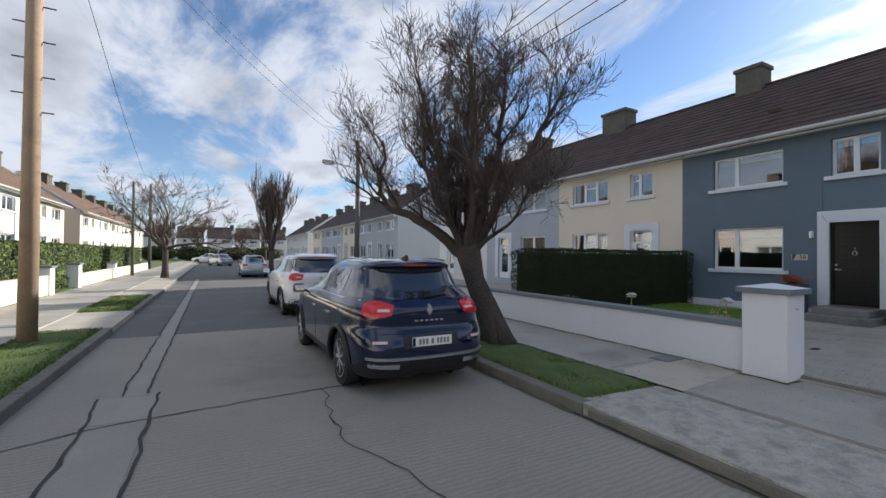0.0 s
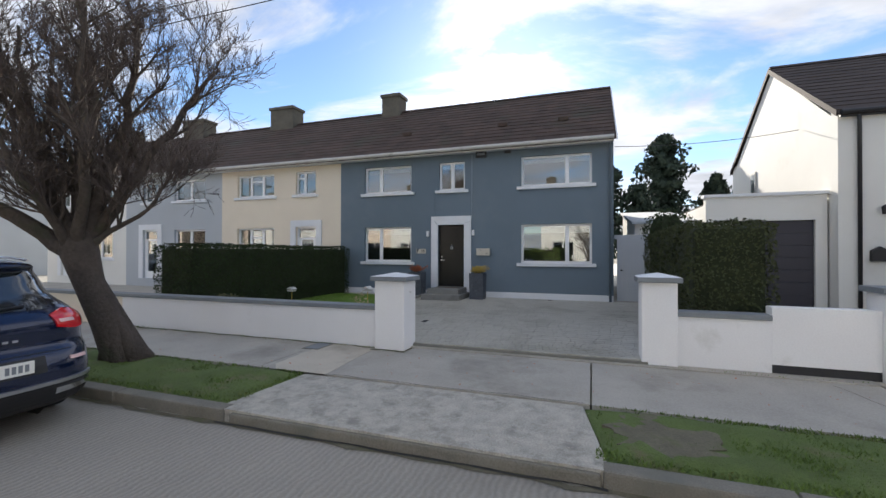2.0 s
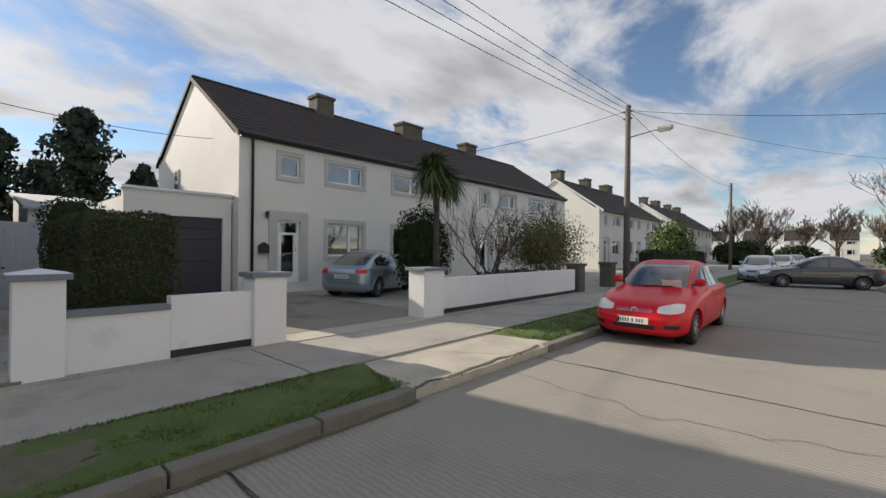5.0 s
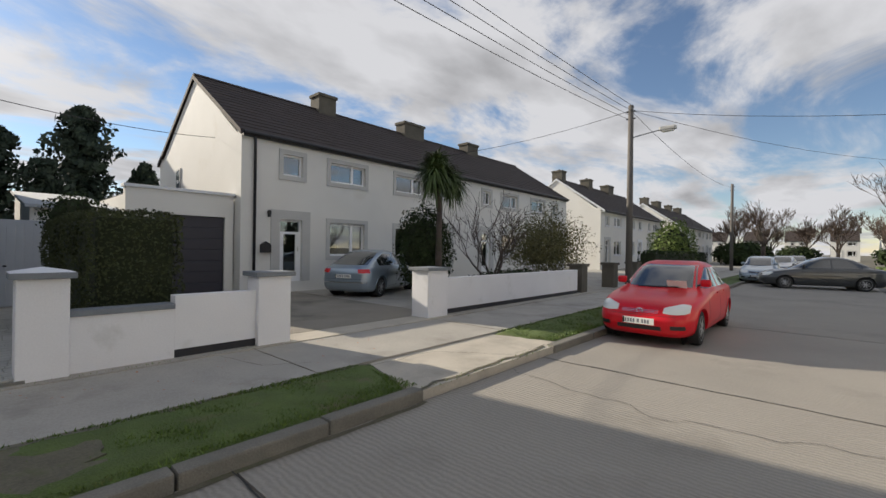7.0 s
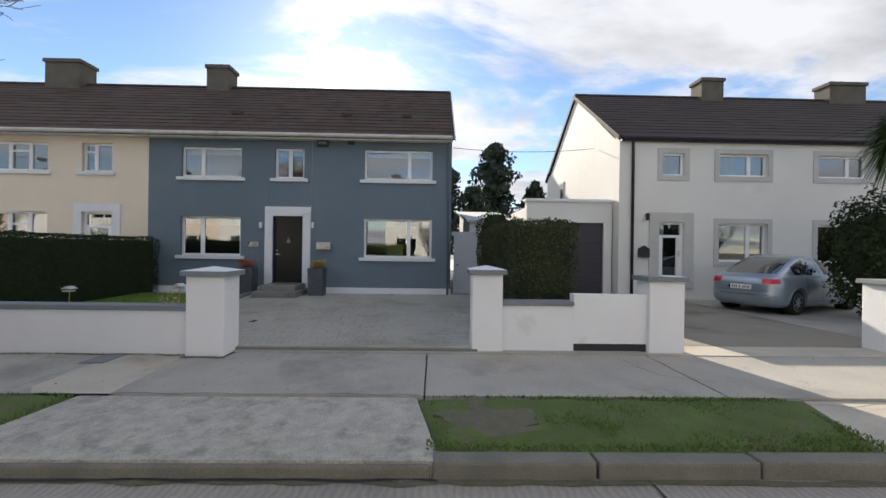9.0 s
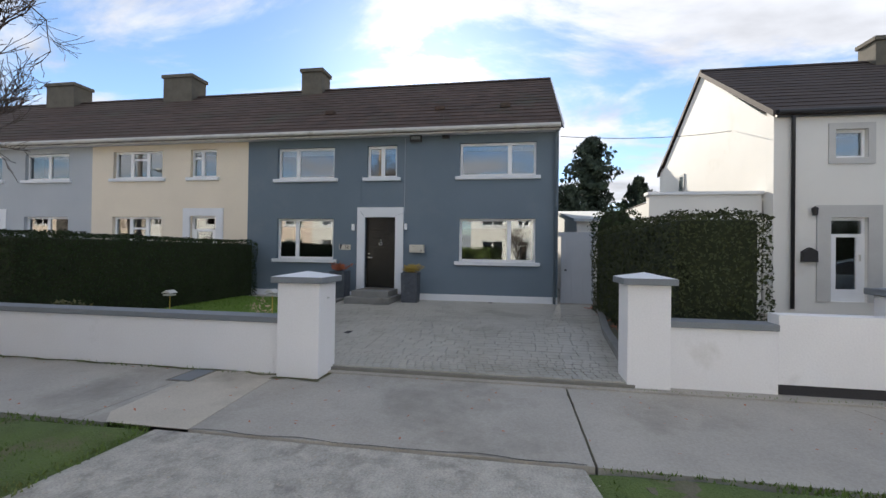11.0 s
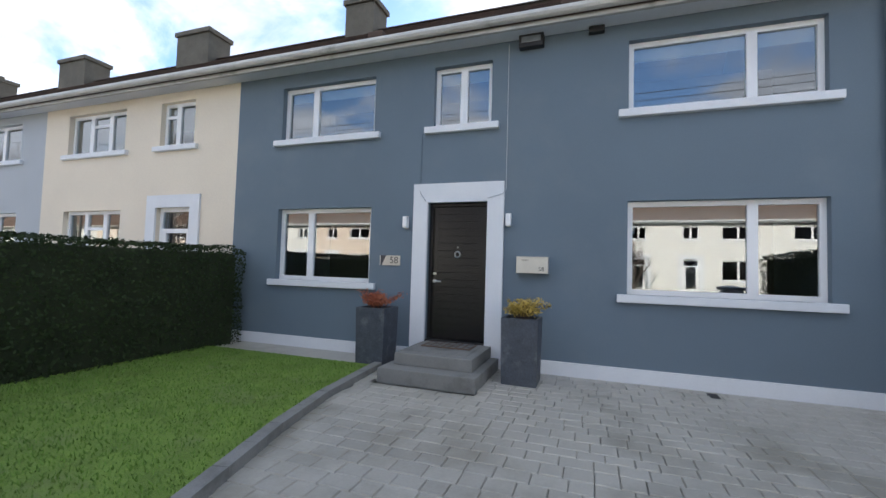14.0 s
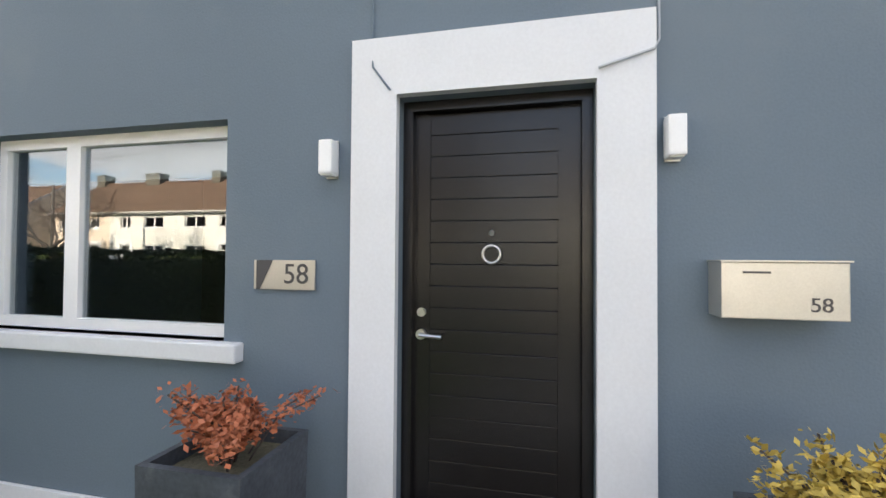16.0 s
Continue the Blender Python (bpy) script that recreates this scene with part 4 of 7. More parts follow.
for x0, x1, y0, y1, top in ((-5.65, -5.15, 18.9, 19.4, 1.0), (-5.65, -5.15, 22.4, 22.9, 1.02), (-5.6, -5.2, 30.2, 30.6, 0.9)):
    pillar(x0, x1, y0, y1, top, "gate_pillar", "white gate pillar across the street, with a flat cap", pyramid=False)
low_wall(-5.4, -5.2, 22.9, 30.2, 0.5, "front_wall", "low pale wall under the hedge across the street", cap="", paint="cream")
low_wall(-5.4, -5.2, 30.6, 44, 0.5, "front_wall", "low pale wall across the street", cap="", paint="cream")
low_wall(-5.4, -5.2, -20, 1.9, 0.62, "front_wall", "low pale wall across the street", cap="", paint="cream")
for y in (-15.5, -18.6, -21.5):
    p = thing("stone_pier", 6.6, y, -0.066, "dark weathered stone gate pier beside the pavement", "pillar", "stone gate piers")
    part("shaft", boxes((-0.25, 0.25, -0.25, 0.25, 0, 0.95), bevel=0.02), "chimney", p)
    part("cap", boxes((-0.3, 0.3, -0.3, 0.3, 0.951, 1.05), bevel=0.02), "chimney", p)
low_wall(6.5, 6.7, -30, -21.8, 0.6, "front_wall", "low weathered wall down the street", cap="", paint="chimney")
low_wall(-5.4, -5.2, 2, 18.9, 0.62, "front_wall", "low cream rendered wall across the street", cap="", paint="cream")


# houses that close the street at both ends
end_house = bpy.data.objects[white_house.name]
for k in range(5):
    copy_thing(end_house, Matrix.Translation((14.0 - 6.4 * k, 118, 0)) @ pose(0, 0, 0, 0, 0, 90) @ Matrix.Translation((-13.2, 8.85, 0)))["label"] = "white two-storey house closing the top of the street"
    copy_thing(end_house, Matrix.Translation((24.0 - 9.4 * k, -150, 0)) @ pose(0, 0, 0, 0, 0, -90) @ Matrix.Translation((-13.2, 8.85, 0)))["label"] = "white two-storey house closing the foot of the street"


# ---- plants ----
def leaves(name, n, where, size, material, parent=None, label="", kind=""):
    """n small four-sided leaves; where(k) gives a place and the way out of the surface."""
    v, f = [], []
    for k in range(n):
        p, out = where(k)
        a = Vector((random.gauss(0, 1), random.gauss(0, 1), random.gauss(0, 1))) + Vector(out) * 1.5
        a.normalize()
        b = a.orthogonal().normalized()
        b = (Matrix.Rotation(random.random() * 6.28, 3, a) @ b) * size * random.uniform(0.6, 1.3)
        c = a.cross(b) * 0.5
        p = Vector(p)
        i = len(v)
        v += [p - b, p + c, p + b, p - c]
        f.append((i, i + 1, i + 2, i + 3))
    me = bpy.data.meshes.new(name)
    me.from_pydata(v, [], f)
    me.materials.append(M[material])
    ob = new(name, me)
    ob.parent = parent
    return tagged(ob, label, "", "", kind)


def hedge(x0, x1, y0, y1, z0, z1, n, size, material, label, lump=0.07):
    cx, cy = (x0 + x1) / 2, (y0 + y1) / 2
    e = thing("hedge", cx, cy, z0, label, "hedge", "clipped hedges")
    hx, hy, h = (x1 - x0) / 2, (y1 - y0) / 2, z1 - z0
    # solid fill under the leaves, coloured as dark as the shaded inside
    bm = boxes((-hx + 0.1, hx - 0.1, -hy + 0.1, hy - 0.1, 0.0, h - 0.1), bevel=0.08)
    part("hedge_shade_core", bm, "hedge_shade_core", e)
    areas = [2 * hx * h, 2 * hx * h, 2 * hy * h, 2 * hy * h, 4 * hx * hy]
    def where(k):
        s = random.choices(range(5), areas)[0]
        u, w = random.uniform(-1, 1), random.random()
        if s < 2:
            p, o = Vector((u * hx, (1, -1)[s] * hy, w * h)), (0, (1, -1)[s], 0)
        elif s < 4:
            p, o = Vector(((1, -1)[s - 2] * hx, u * hy, w * h)), ((1, -1)[s - 2], 0, 0)
        else:
            p, o = Vector((u * hx, (w * 2 - 1) * hy, h)), (0, 0, 1)
        q = Vector((p.x + cx, p.y + cy, p.z)) * 1.8
        d = noise.noise(q) * lump + noise.noise(q * 3) * lump * 0.5 - abs(random.gauss(0, 0.018))
        for i, half in ((0, hx), (1, hy)):
            if abs(p[i]) > half - 0.08 and h - p.z < 0.08:
                p.z -= 0.04
        return p + Vector(o) * d, o
    leaves("hedge_leaves", n, where, size, material, e, kind="stuff")
    return e


hedge(6.7, 12.95, 7.82, 9.0, 0.0, 1.64, 26000, 0.027, "hedge", "tall clipped dark green hedge between two front gardens")
hedge(6.9, 12.3, -2.7, -1.6, 0.0, 1.93, 26000, 0.026, "hedge_brown", "tall clipped green-brown hedge beside the paved drive")
hedge(-6.4, -5.5, 2, 28.4, -0.05, 1.74, 22000, 0.055, "hedge_lit", "long clipped yellow-green hedge across the street")
hedge(-6.4, -5.5, 31, 43, -0.05, 1.74, 8000, 0.06, "hedge_lit", "long clipped yellow-green hedge across the street")
hedge(-6.4, -5.5, -18, -7, -0.05, 1.6, 4000, 0.09, "hedge", "long clipped dark green hedge across the street")
hedge(6.8, 7.8, -40, -26, -0.05, 1.5, 2500, 0.09, "hedge", "clipped dark green hedge down the street")


def blades(name, n, region, z, h, material, w=0.008):
    """Grass blades over region(), which gives x and y."""
    v, f = [], []
    for _ in range(n):
        x, y = region()
        zz = z(x, y) if callable(z) else z
        a, l = random.random() * 6.28, h * random.uniform(0.5, 1.3)
        dx, dy = math.cos(a) * w, math.sin(a) * w
        i = len(v)
        v += [(x - dx, y - dy, zz), (x + dx, y + dy, zz), (x + random.gauss(0, 0.4) * l, y + random.gauss(0, 0.4) * l, zz + l)]
        f.append((i, i + 1, i + 2))
    me = bpy.data.meshes.new(name)
    me.from_pydata(v, [], f)
    me.materials.append(M[material])
    return tagged(new(name, me), "", "", "", "stuff")


M["blade"] = mat("grass_blade", (0.10, 0.16, 0.028), 0.7, scale=2.5, vary=0.35, bump=0, island=1.2, dark=(0.17, 0.15, 0.06), stain=0.25)
M["blade_lawn"] = mat("lawn_blade", (0.12, 0.22, 0.028), 0.7, scale=2.5, vary=0.3, bump=0, island=1.2, dark=(0.16, 0.22, 0.05), stain=0.3)
LAWN = [(6.24, 3.1), (7.0, 3.28), (7.9, 3.72), (9.0, 4.25), (10.1, 4.56), (11.0, 4.74), (12.1, 4.85)]


def lawn_edge(x):
    for (xa, ya), (xb, yb) in zip(LAWN, LAWN[1:]):
        if x <= xb:
            return ya + (yb - ya) * max(0, x - xa) / (xb - xa)
    return LAWN[-1][1]


def in_lawn():
    while True:
        x, y = random.uniform(6.3, 12.35), random.uniform(3.2, 8.3)
        if y > lawn_edge(x) + 0.12:
            return x, y


def in_strip(x0, x1, y0, y1, thin=None):
    def f():
        while True:
            x, y = random.uniform(x0, x1), random.uniform(y0, y1)
            if thin and random.random() < thin(x, y):
                continue
            return x, y
    return f


setting("lawn", prism(bmesh.new(), [*[(x, y + 0.02) for x, y in LAWN], (12.4, 4.87), (12.4, 8.4), (6.24, 8.4)], -0.1, 0.06), "lawn")
blades("lawn_blades", 26000, in_lawn, 0.058, 0.03, "blade_lawn", 0.006)
bare = lambda x, y: 0.93 if (-1.35 < y and 3.45 < x < 4.4) else 0.15
blades("verge_blades", 9000, in_strip(3.27, 4.42, -3.95, -0.32, bare), -0.075, 0.03, "blade")
blades("verge_blades", 9000, in_strip(3.27, 4.42, 3.15, 8.5), -0.075, 0.03, "blade")
blades("verge_blades", 9000, in_strip(3.27, 4.42, -14, -7.15), -0.075, 0.04, "blade", 0.012)
blades("verge_blades", 7000, in_strip(-3.3, -2.2, 4.6, 10.6), -0.075, 0.035, "blade", 0.012)
blades("verge_blades", 3000, in_strip(-3.3, -2.2, 13.6, 18), -0.075, 0.06, "blade", 0.014)
blades("weeds", 120, in_strip(3.12, 3.24, -6.9, -3.8), -0.1, 0.028, "blade", 0.01)


def tree(x, y, label, height, trunk_h, trunk_r, spread, limbs, depth, seed, lean=(0, 0), twig_r=0.006, name="tree", splay=0.5, z=-0.08, up=0.35, kids=3, wig=0.16, fat=1.0, twig="twig"):
    rng = random.Random(seed)
    e = thing(name, x, y, z, label, "tree", "bare street trees")
    thick, thin = bmesh.new(), bmesh.new()
    top = Vector((lean[0], lean[1], trunk_h))
    pts = [Vector((0, 0, -0.1)), Vector((lean[0] * 0.18, lean[1] * 0.18, trunk_h * 0.25)), Vector((lean[0] * 0.55, lean[1] * 0.55, trunk_h * 0.6)), top]
    tube(thick, pts, [trunk_r * 1.45, trunk_r * 1.08, trunk_r * 0.95, trunk_r * 0.9], 14)
    bmesh.ops.create_icosphere(thick, subdivisions=2, radius=trunk_r * 0.93, matrix=Matrix.Translation(top))

    def grow(p, d, length, r, level):
        n = 4 if level < 2 else 3
        q, path, radii = p.copy(), [p.copy()], [r]
        for i in range(n):
            d = (d + Vector((rng.gauss(0, wig), rng.gauss(0, wig), rng.gauss(0, wig * 0.5) + up * 0.28))).normalized()
            q = q + d * length / n
            path.append(q.copy())
            radii.append(max(twig_r * 0.5, r * (1 - 0.55 * (i + 1) / n)))
        tube(thick if level < 2 else thin, path, radii, 7 if level < 2 else (4 if level < 3 else 3), cap=level < 2)
        if level >= depth:
            return
        for k in range(kids + (level > 0)):
            t = rng.uniform(0.3, 1.0) if k else 1.0
            i = min(n - 1, int(t * n))
            s = path[i].lerp(path[i + 1], t * n - i) if t < 1 else path[-1]
            nd = (d + Vector((rng.gauss(0, splay), rng.gauss(0, splay), rng.gauss(0.15, splay * 0.5)))).normalized()
            grow(s, nd, length * rng.uniform(0.5, 0.78), max(twig_r, radii[i] * rng.uniform(0.45, 0.65)), level + 1)
    for k in range(limbs):
        a = 2 * math.pi * (k + rng.uniform(-0.25, 0.25)) / limbs
        s = spread * rng.uniform(0.6, 1.1)
        d = Vector((math.cos(a) * s, math.sin(a) * s, 1.0)).normalized()
        grow(top - Vector((0, 0, 0.25 * rng.random())), d, (height - trunk_h) * rng.uniform(0.42, 0.6), trunk_r * fat * rng.uniform(0.42, 0.6), 0)
    part("trunk", thick, "bark", e, smooth=True)
    part("twig_growth", thin, twig, e)["kind"] = "stuff"
    return e


def street_tree(x, y):
    """The gnarled tree by the kerb: a leaning trunk, limbs along their own lines, twigs grown from them."""
    rng = random.Random(11)
    e = thing("tree", x, y, -0.08, "gnarled bare street tree with thick leaning trunk and dense twigs", "tree", "bare street trees")
    thick, thin = bmesh.new(), bmesh.new()
    fork = Vector((-0.27, 0.50, 1.58))
    tube(thick, [(0.06, -0.05, -0.1), (0.02, 0.0, 0.12), (-0.08, 0.14, 0.55), (-0.2, 0.36, 1.1), tuple(fork), (-0.26, 0.52, 1.95)], [0.34, 0.26, 0.205, 0.19, 0.24, 0.15], 16)
    for k in range(7):
        a = k * 0.9
        tube(thick, [(0.05 + 0.22 * math.cos(a), -0.04 + 0.22 * math.sin(a), -0.08), (0.13 * math.cos(a), 0.04 + 0.13 * math.sin(a), 0.35), (-0.1 + 0.1 * math.cos(a), 0.18 + 0.1 * math.sin(a), 0.75)], [0.12, 0.10, 0.07], 7)
    for v in thick.verts:
        d = noise.noise(v.co * 6.0) * 0.045 + noise.noise(v.co * 15.0) * 0.018
        v.co += Vector((v.co.x - fork.x * v.co.z / 1.6, v.co.y - fork.y * v.co.z / 1.6, 0)).normalized() * d

    def grow(p, d, length, r, level):
        n = 3 if level > 1 else 4
        q, path, radii = p.copy(), [p.copy()], [r]
        for i in range(n):
            d = (d + Vector((rng.gauss(0, 0.24), rng.gauss(0, 0.24), rng.gauss(0.10, 0.12)))).normalized()
            q = q + d * length / n
            path.append(q.copy())
            radii.append(max(0.003, r * (1 - 0.6 * (i + 1) / n)))
        tube(thick if level < 1 else thin, path, radii, 6 if level < 1 else 4 if level < 2 else 3, cap=False)
        if level < 3:
            for k in range((6, 5, 5)[level]):
                t = rng.uniform(0.15, 1.0)
                i = min(n - 1, int(t * n))
                s = path[i].lerp(path[i + 1], t * n - i)
                nd = (d + Vector((rng.gauss(0, 0.62), rng.gauss(0, 0.62), rng.gauss(0.2, 0.4)))).normalized()
                grow(s, nd, length * rng.uniform(0.45, 0.75), max(0.0035, radii[i] * rng.uniform(0.4, 0.62)), level + 1)
    limbs = [([(-0.45, 0.5, 0.35), (-1.05, 1.1, 0.75), (-1.45, 1.5, 0.95), (-1.55, 1.6, 1.5), (-1.5, 1.7, 2.3)], 0.13), ([(-0.3, 0.2, 0.9), (-0.75, 0.3, 2.0), (-1.2, 0.4, 3.3)], 0.12),
             ([(0.05, 0.05, 1.1), (0.0, -0.3, 2.3), (-0.3, -0.4, 3.7)], 0.13), ([(0.3, -0.3, 1.1), (0.6, -0.4, 2.3), (0.85, -0.2, 3.7)], 0.13),
             ([(0.45, -0.55, 0.9), (0.95, -0.95, 1.9), (1.6, -1.5, 3.0)], 0.12), ([(-0.25, -0.55, 0.8), (-0.55, -1.0, 1.8), (-0.7, -1.3, 3.1)], 0.10),
             ([(0.45, 0.5, 0.9), (0.85, 1.0, 2.0), (0.95, 1.2, 3.3)], 0.11), ([(0.25, -0.4, 0.25), (0.6, -0.85, 0.6), (0.85, -1.15, 1.2)], 0.06),
             ([(-0.15, 0.6, 1.1), (-0.25, 1.0, 2.2), (-0.2, 1.4, 3.4)], 0.10), ([(-0.5, -0.1, 0.5), (-1.1, -0.2, 1.2), (-1.4, -0.3, 2.2)], 0.08), ([(0.15, 0.2, 1.2), (0.35, 0.3, 2.6), (0.25, 0.4, 4.0)], 0.12)]
    for pts, r in limbs:
        line = [fork - Vector((0, 0, 0.15))] + [fork + Vector((q[0] * 0.8, q[1] * 0.8, q[2] * 0.97)) for q in pts]
        fine = []
        for i in range(len(line) - 1):
            a, b, c, d = line[max(0, i - 1)], line[i], line[i + 1], line[min(len(line) - 1, i + 2)]
            for k in range(4):
                t = k / 4
                fine.append(0.5 * (2 * b + (c - a) * t + (2 * a - 5 * b + 4 * c - d) * t * t + (3 * b - a - 3 * c + d) * t ** 3) + Vector((rng.gauss(0, 0.025), rng.gauss(0, 0.025), 0)))
        fine.append(line[-1])
        m = len(fine)
        rad = [max(0.014, r * (1 - 0.85 * (i / m) ** 0.8)) for i in range(m)]
        tube(thick, fine, rad, 9, cap=False)
        for k in range(10):
            i = rng.randrange(max(2, m // 4), m - 1) if k else m - 2
            out = (fine[i] - fork) * 0.35
            d = (Vector((out.x, out.y, 0.55)) + Vector((rng.gauss(0, 0.45), rng.gauss(0, 0.45), rng.gauss(0.2, 0.3)))).normalized()
            grow(fine[i], d, rng.uniform(0.6, 1.1), rad[i] * 0.5, 0)
    part("trunk", thick, "bark", e, smooth=True)
    part("twig_growth", thin, "twig", e)["kind"] = "stuff"


street_tree(4.12, 6.08)
tree(-2.8, 30.0, "broad bare street tree on the far verge", 6.2, 1.9, 0.17, 1.3, 8, 4, 5, up=0.0, twig_r=0.011, wig=0.25, twig="far_twig")
tree(4.0, 38, "tall narrow bare street tree beside the road", 6.8, 1.6, 0.2, 0.22, 12, 4, 7, splay=0.17, wig=0.09, up=0.5, twig_r=0.011, kids=4, twig="far_twig")
tree(4.1, -50, "bare street tree down the street", 5.6, 2.2, 0.2, 0.5, 7, 4, 8, twig_r=0.012, twig="far_twig")
tree(-4.5, -40, "bare street tree at the junction", 6.5, 2.0, 0.2, 0.6, 7, 4, 9, twig_r=0.014, twig="far_twig")
far = tree(-1.5, -75, "bare tree far down the street", 6.0, 1.8, 0.2, 0.7, 7, 4, 10, twig_r=0.025, twig="far_twig")
tree(2.0, -90, "bare tree far down the street", 6.2, 2.0, 0.2, 0.6, 7, 4, 12, twig_r=0.03, twig="far_twig")
tree(-12, -60, "bare tree far down the street", 5.6, 1.8, 0.2, 0.7, 7, 4, 13, twig_r=0.025, twig="far_twig")


for x, y, s in ((-9, 96, 1.1), (-3, 104, 1.3), (5, 98, 1.0), (9, 92, 1.2), (-7, -86, 1.1), (6, -82, 0.9), (9, -70, 1.0), (-14, 88, 1.2)):
    copy_thing(far, Matrix.Translation((x, y, -0.1)) @ pose(0, 0, 0, 0, 0, x * 40) @ Matrix.Scale(s, 4))["label"] = "bare brown tree at the far end of the street"


def bush(x, y, z, rx, ry, rz, n, size, material, label, name="bush", lumps=0.25, gaps=0.0, group="garden shrubs"):
    e = thing(name, x, y, z, label, "shrub", group)
    bm = bmesh.new()
    bmesh.ops.create_icosphere(bm, subdivisions=2, radius=0.72)
    for v in bm.verts:
        v.co *= 1 + 0.3 * noise.noise(v.co * 2 + Vector((x, y, 0)))
        v.co = Vector((v.co.x * rx, v.co.y * ry, v.co.z * rz + rz))
    # dense bushes get a fill whose dark colour stands for inner shade
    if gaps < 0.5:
        part("core", bm, "hedge_shade_core", e)
    else:
        bm.free()
    def where(k):
        d = Vector((random.gauss(0, 1), random.gauss(0, 1), random.gauss(0, 1))).normalized()
        r = (1 + lumps * noise.noise(d * 2.2 + Vector((x, y, z))) + lumps * 0.6 * noise.noise(d * 6)) * (random.uniform(0.8, 1.03) if gaps < 0.5 else random.uniform(0.3, 1.03))
        return Vector((d.x * rx * r, d.y * ry * r, d.z * rz * r + rz)), d
    leaves("leaves", n, where, size, material, e, kind="stuff")
    return e


M["shrub_yellow"] = mat("yellow_green_shrub_leaf", (0.105, 0.10, 0.035), 0.65, vary=0.4, bump=0, island=1.2)
bush(9.6, -10.45, 0, 0.9, 0.9, 1.42, 7000, 0.05, "hedge", "large rounded dark green bush in front of the white house")
bush(8.8, -17.0, 0.0, 1.6, 2.5, 1.6, 17000, 0.05, "shrub_yellow", "large loose yellow-green shrub behind the white wall", lumps=0.5, gaps=0.9)
bush(8.4, -36.0, -0.05, 1.6, 1.6, 1.95, 5000, 0.09, "hedge_lit", "round evergreen tree down the street")
bush(8.0, -13.0, -0.05, 0.9, 1.9, 0.42, 2500, 0.05, "hedge", "low dark green shrub behind the white wall")
bush(12.0, -2.1, 1.55, 0.5, 0.6, 0.5, 1500, 0.04, "hedge", "dark green shrub rising above the hedge beside the side gate")
bush(-7.3, 1.9, -0.05, 0.75, 0.75, 0.95, 2600, 0.06, "hedge", "rounded dark green bush in a front garden across the street")
tree(-7.6, 0.0, "small bare garden tree across the street", 3.6, 0.9, 0.12, 0.6, 6, 3, 31, twig_r=0.012, z=-0.05)
tree(7.9, -12.0, "small bare many-branched shrub behind the white wall", 3.1, 0.5, 0.08, 1.0, 7, 3, 21, twig_r=0.008, splay=0.6, z=-0.05)


def cordyline(x, y, z):
    e = thing("cabbage_palm", x, y, z, "cabbage palm with a slim trunk and a shaggy green crown", "palm tree", "")
    part("trunk", tube(bmesh.new(), [(0, 0, 0), (0.03, 0.02, 1.5), (0, 0.02, 3.1)], [0.12, 0.1, 0.08], 9), "bark", e, smooth=True)
    part("fork", tube(bmesh.new(), [(0.02, 0.02, 2.6), (-0.1, 0.25, 3.1), (-0.12, 0.4, 3.5)], [0.07, 0.07, 0.06], 8), "bark", e, smooth=True)
    v, f = [], []
    for c in ((0, -0.12, 3.75), (-0.12, 0.42, 3.7), (0.05, 0.15, 4.05), (0, -0.5, 3.6)):
        for _ in range(330):
            d = Vector((random.gauss(0, 1), random.gauss(0, 1), random.gauss(0.15, 0.8))).normalized()
            l, s = random.uniform(0.5, 0.85), d.cross(Vector((0, 0, 1))).normalized() * 0.028
            a = Vector(c)
            m, t = a + d * l * 0.5 + Vector((0, 0, 0.05)), a + d * l + Vector((0, 0, -0.28 * l - (0.2 * l if d.z < 0 else 0)))
            i = len(v)
            v += [a - s * 0.5, a + s * 0.5, m + s, m - s, t]
            f += [(i, i + 1, i + 2, i + 3), (i + 3, i + 2, i + 4)]
    me = bpy.data.meshes.new("fronds")
    me.from_pydata(v, [], f)
    me.materials.append(M["cordyline"])
    ob = new("fronds", me)
    ob.parent = e
    ob["kind"] = "stuff"
    return e


cordyline(8.68, -10.22, -0.05)


def conifer(x, y, h, r, n, seed, label="tall dark conifer behind the houses"):
    rng = random.Random(seed)
    e = thing("conifer", x, y, -0.1, label, "tree", "conifers behind the houses")
    part("trunk", tube(bmesh.new(), [(0, 0, 0), (0, 0, h * 0.95)], [0.22, 0.03], 7), "bark", e)
    def where(k):
        t = rng.random() ** 0.7
        z = h * (0.2 + 0.8 * t)
        a = rng.random() * 6.28
        lay = 0.55 + 0.45 * math.sin(z * 4.2 + 3 * math.sin(a * 2 + seed) + 2 * noise.noise(Vector((a, z, seed))))
        rr = r * (1.02 - t) ** 0.5 * lay * (0.85 + 0.5 * noise.noise(Vector((math.cos(a) * 1.5, math.sin(a) * 1.5, z * 0.6 + seed)))) * math.sqrt(rng.random())
        return (math.cos(a) * rr, math.sin(a) * rr, z - rr * 0.15), (math.cos(a), math.sin(a), 0.2)
    leaves("needles", n, where, 0.2, "conifer", e, kind="stuff")


conifer(30, -4.6, 9.0, 3.5, 7000, 1), conifer(30.5, -1.2, 7.4, 3.2, 4600, 2), conifer(29, -7.2, 6.2, 2.0, 3000, 3), conifer(33, 1.8, 6.9, 3.0, 3000, 4), conifer(28, -3.0, 5.6, 2.4, 3000, 6)

for x, y in ((-9, 92), (-4, 100), (4, 96), (10, 100), (-2.5, 84)):
    bush(x, y, -0.1, 3.2, 2.0, 1.3, 1200, 0.3, "hedge_brown", "dark shrubs at the top of the street")
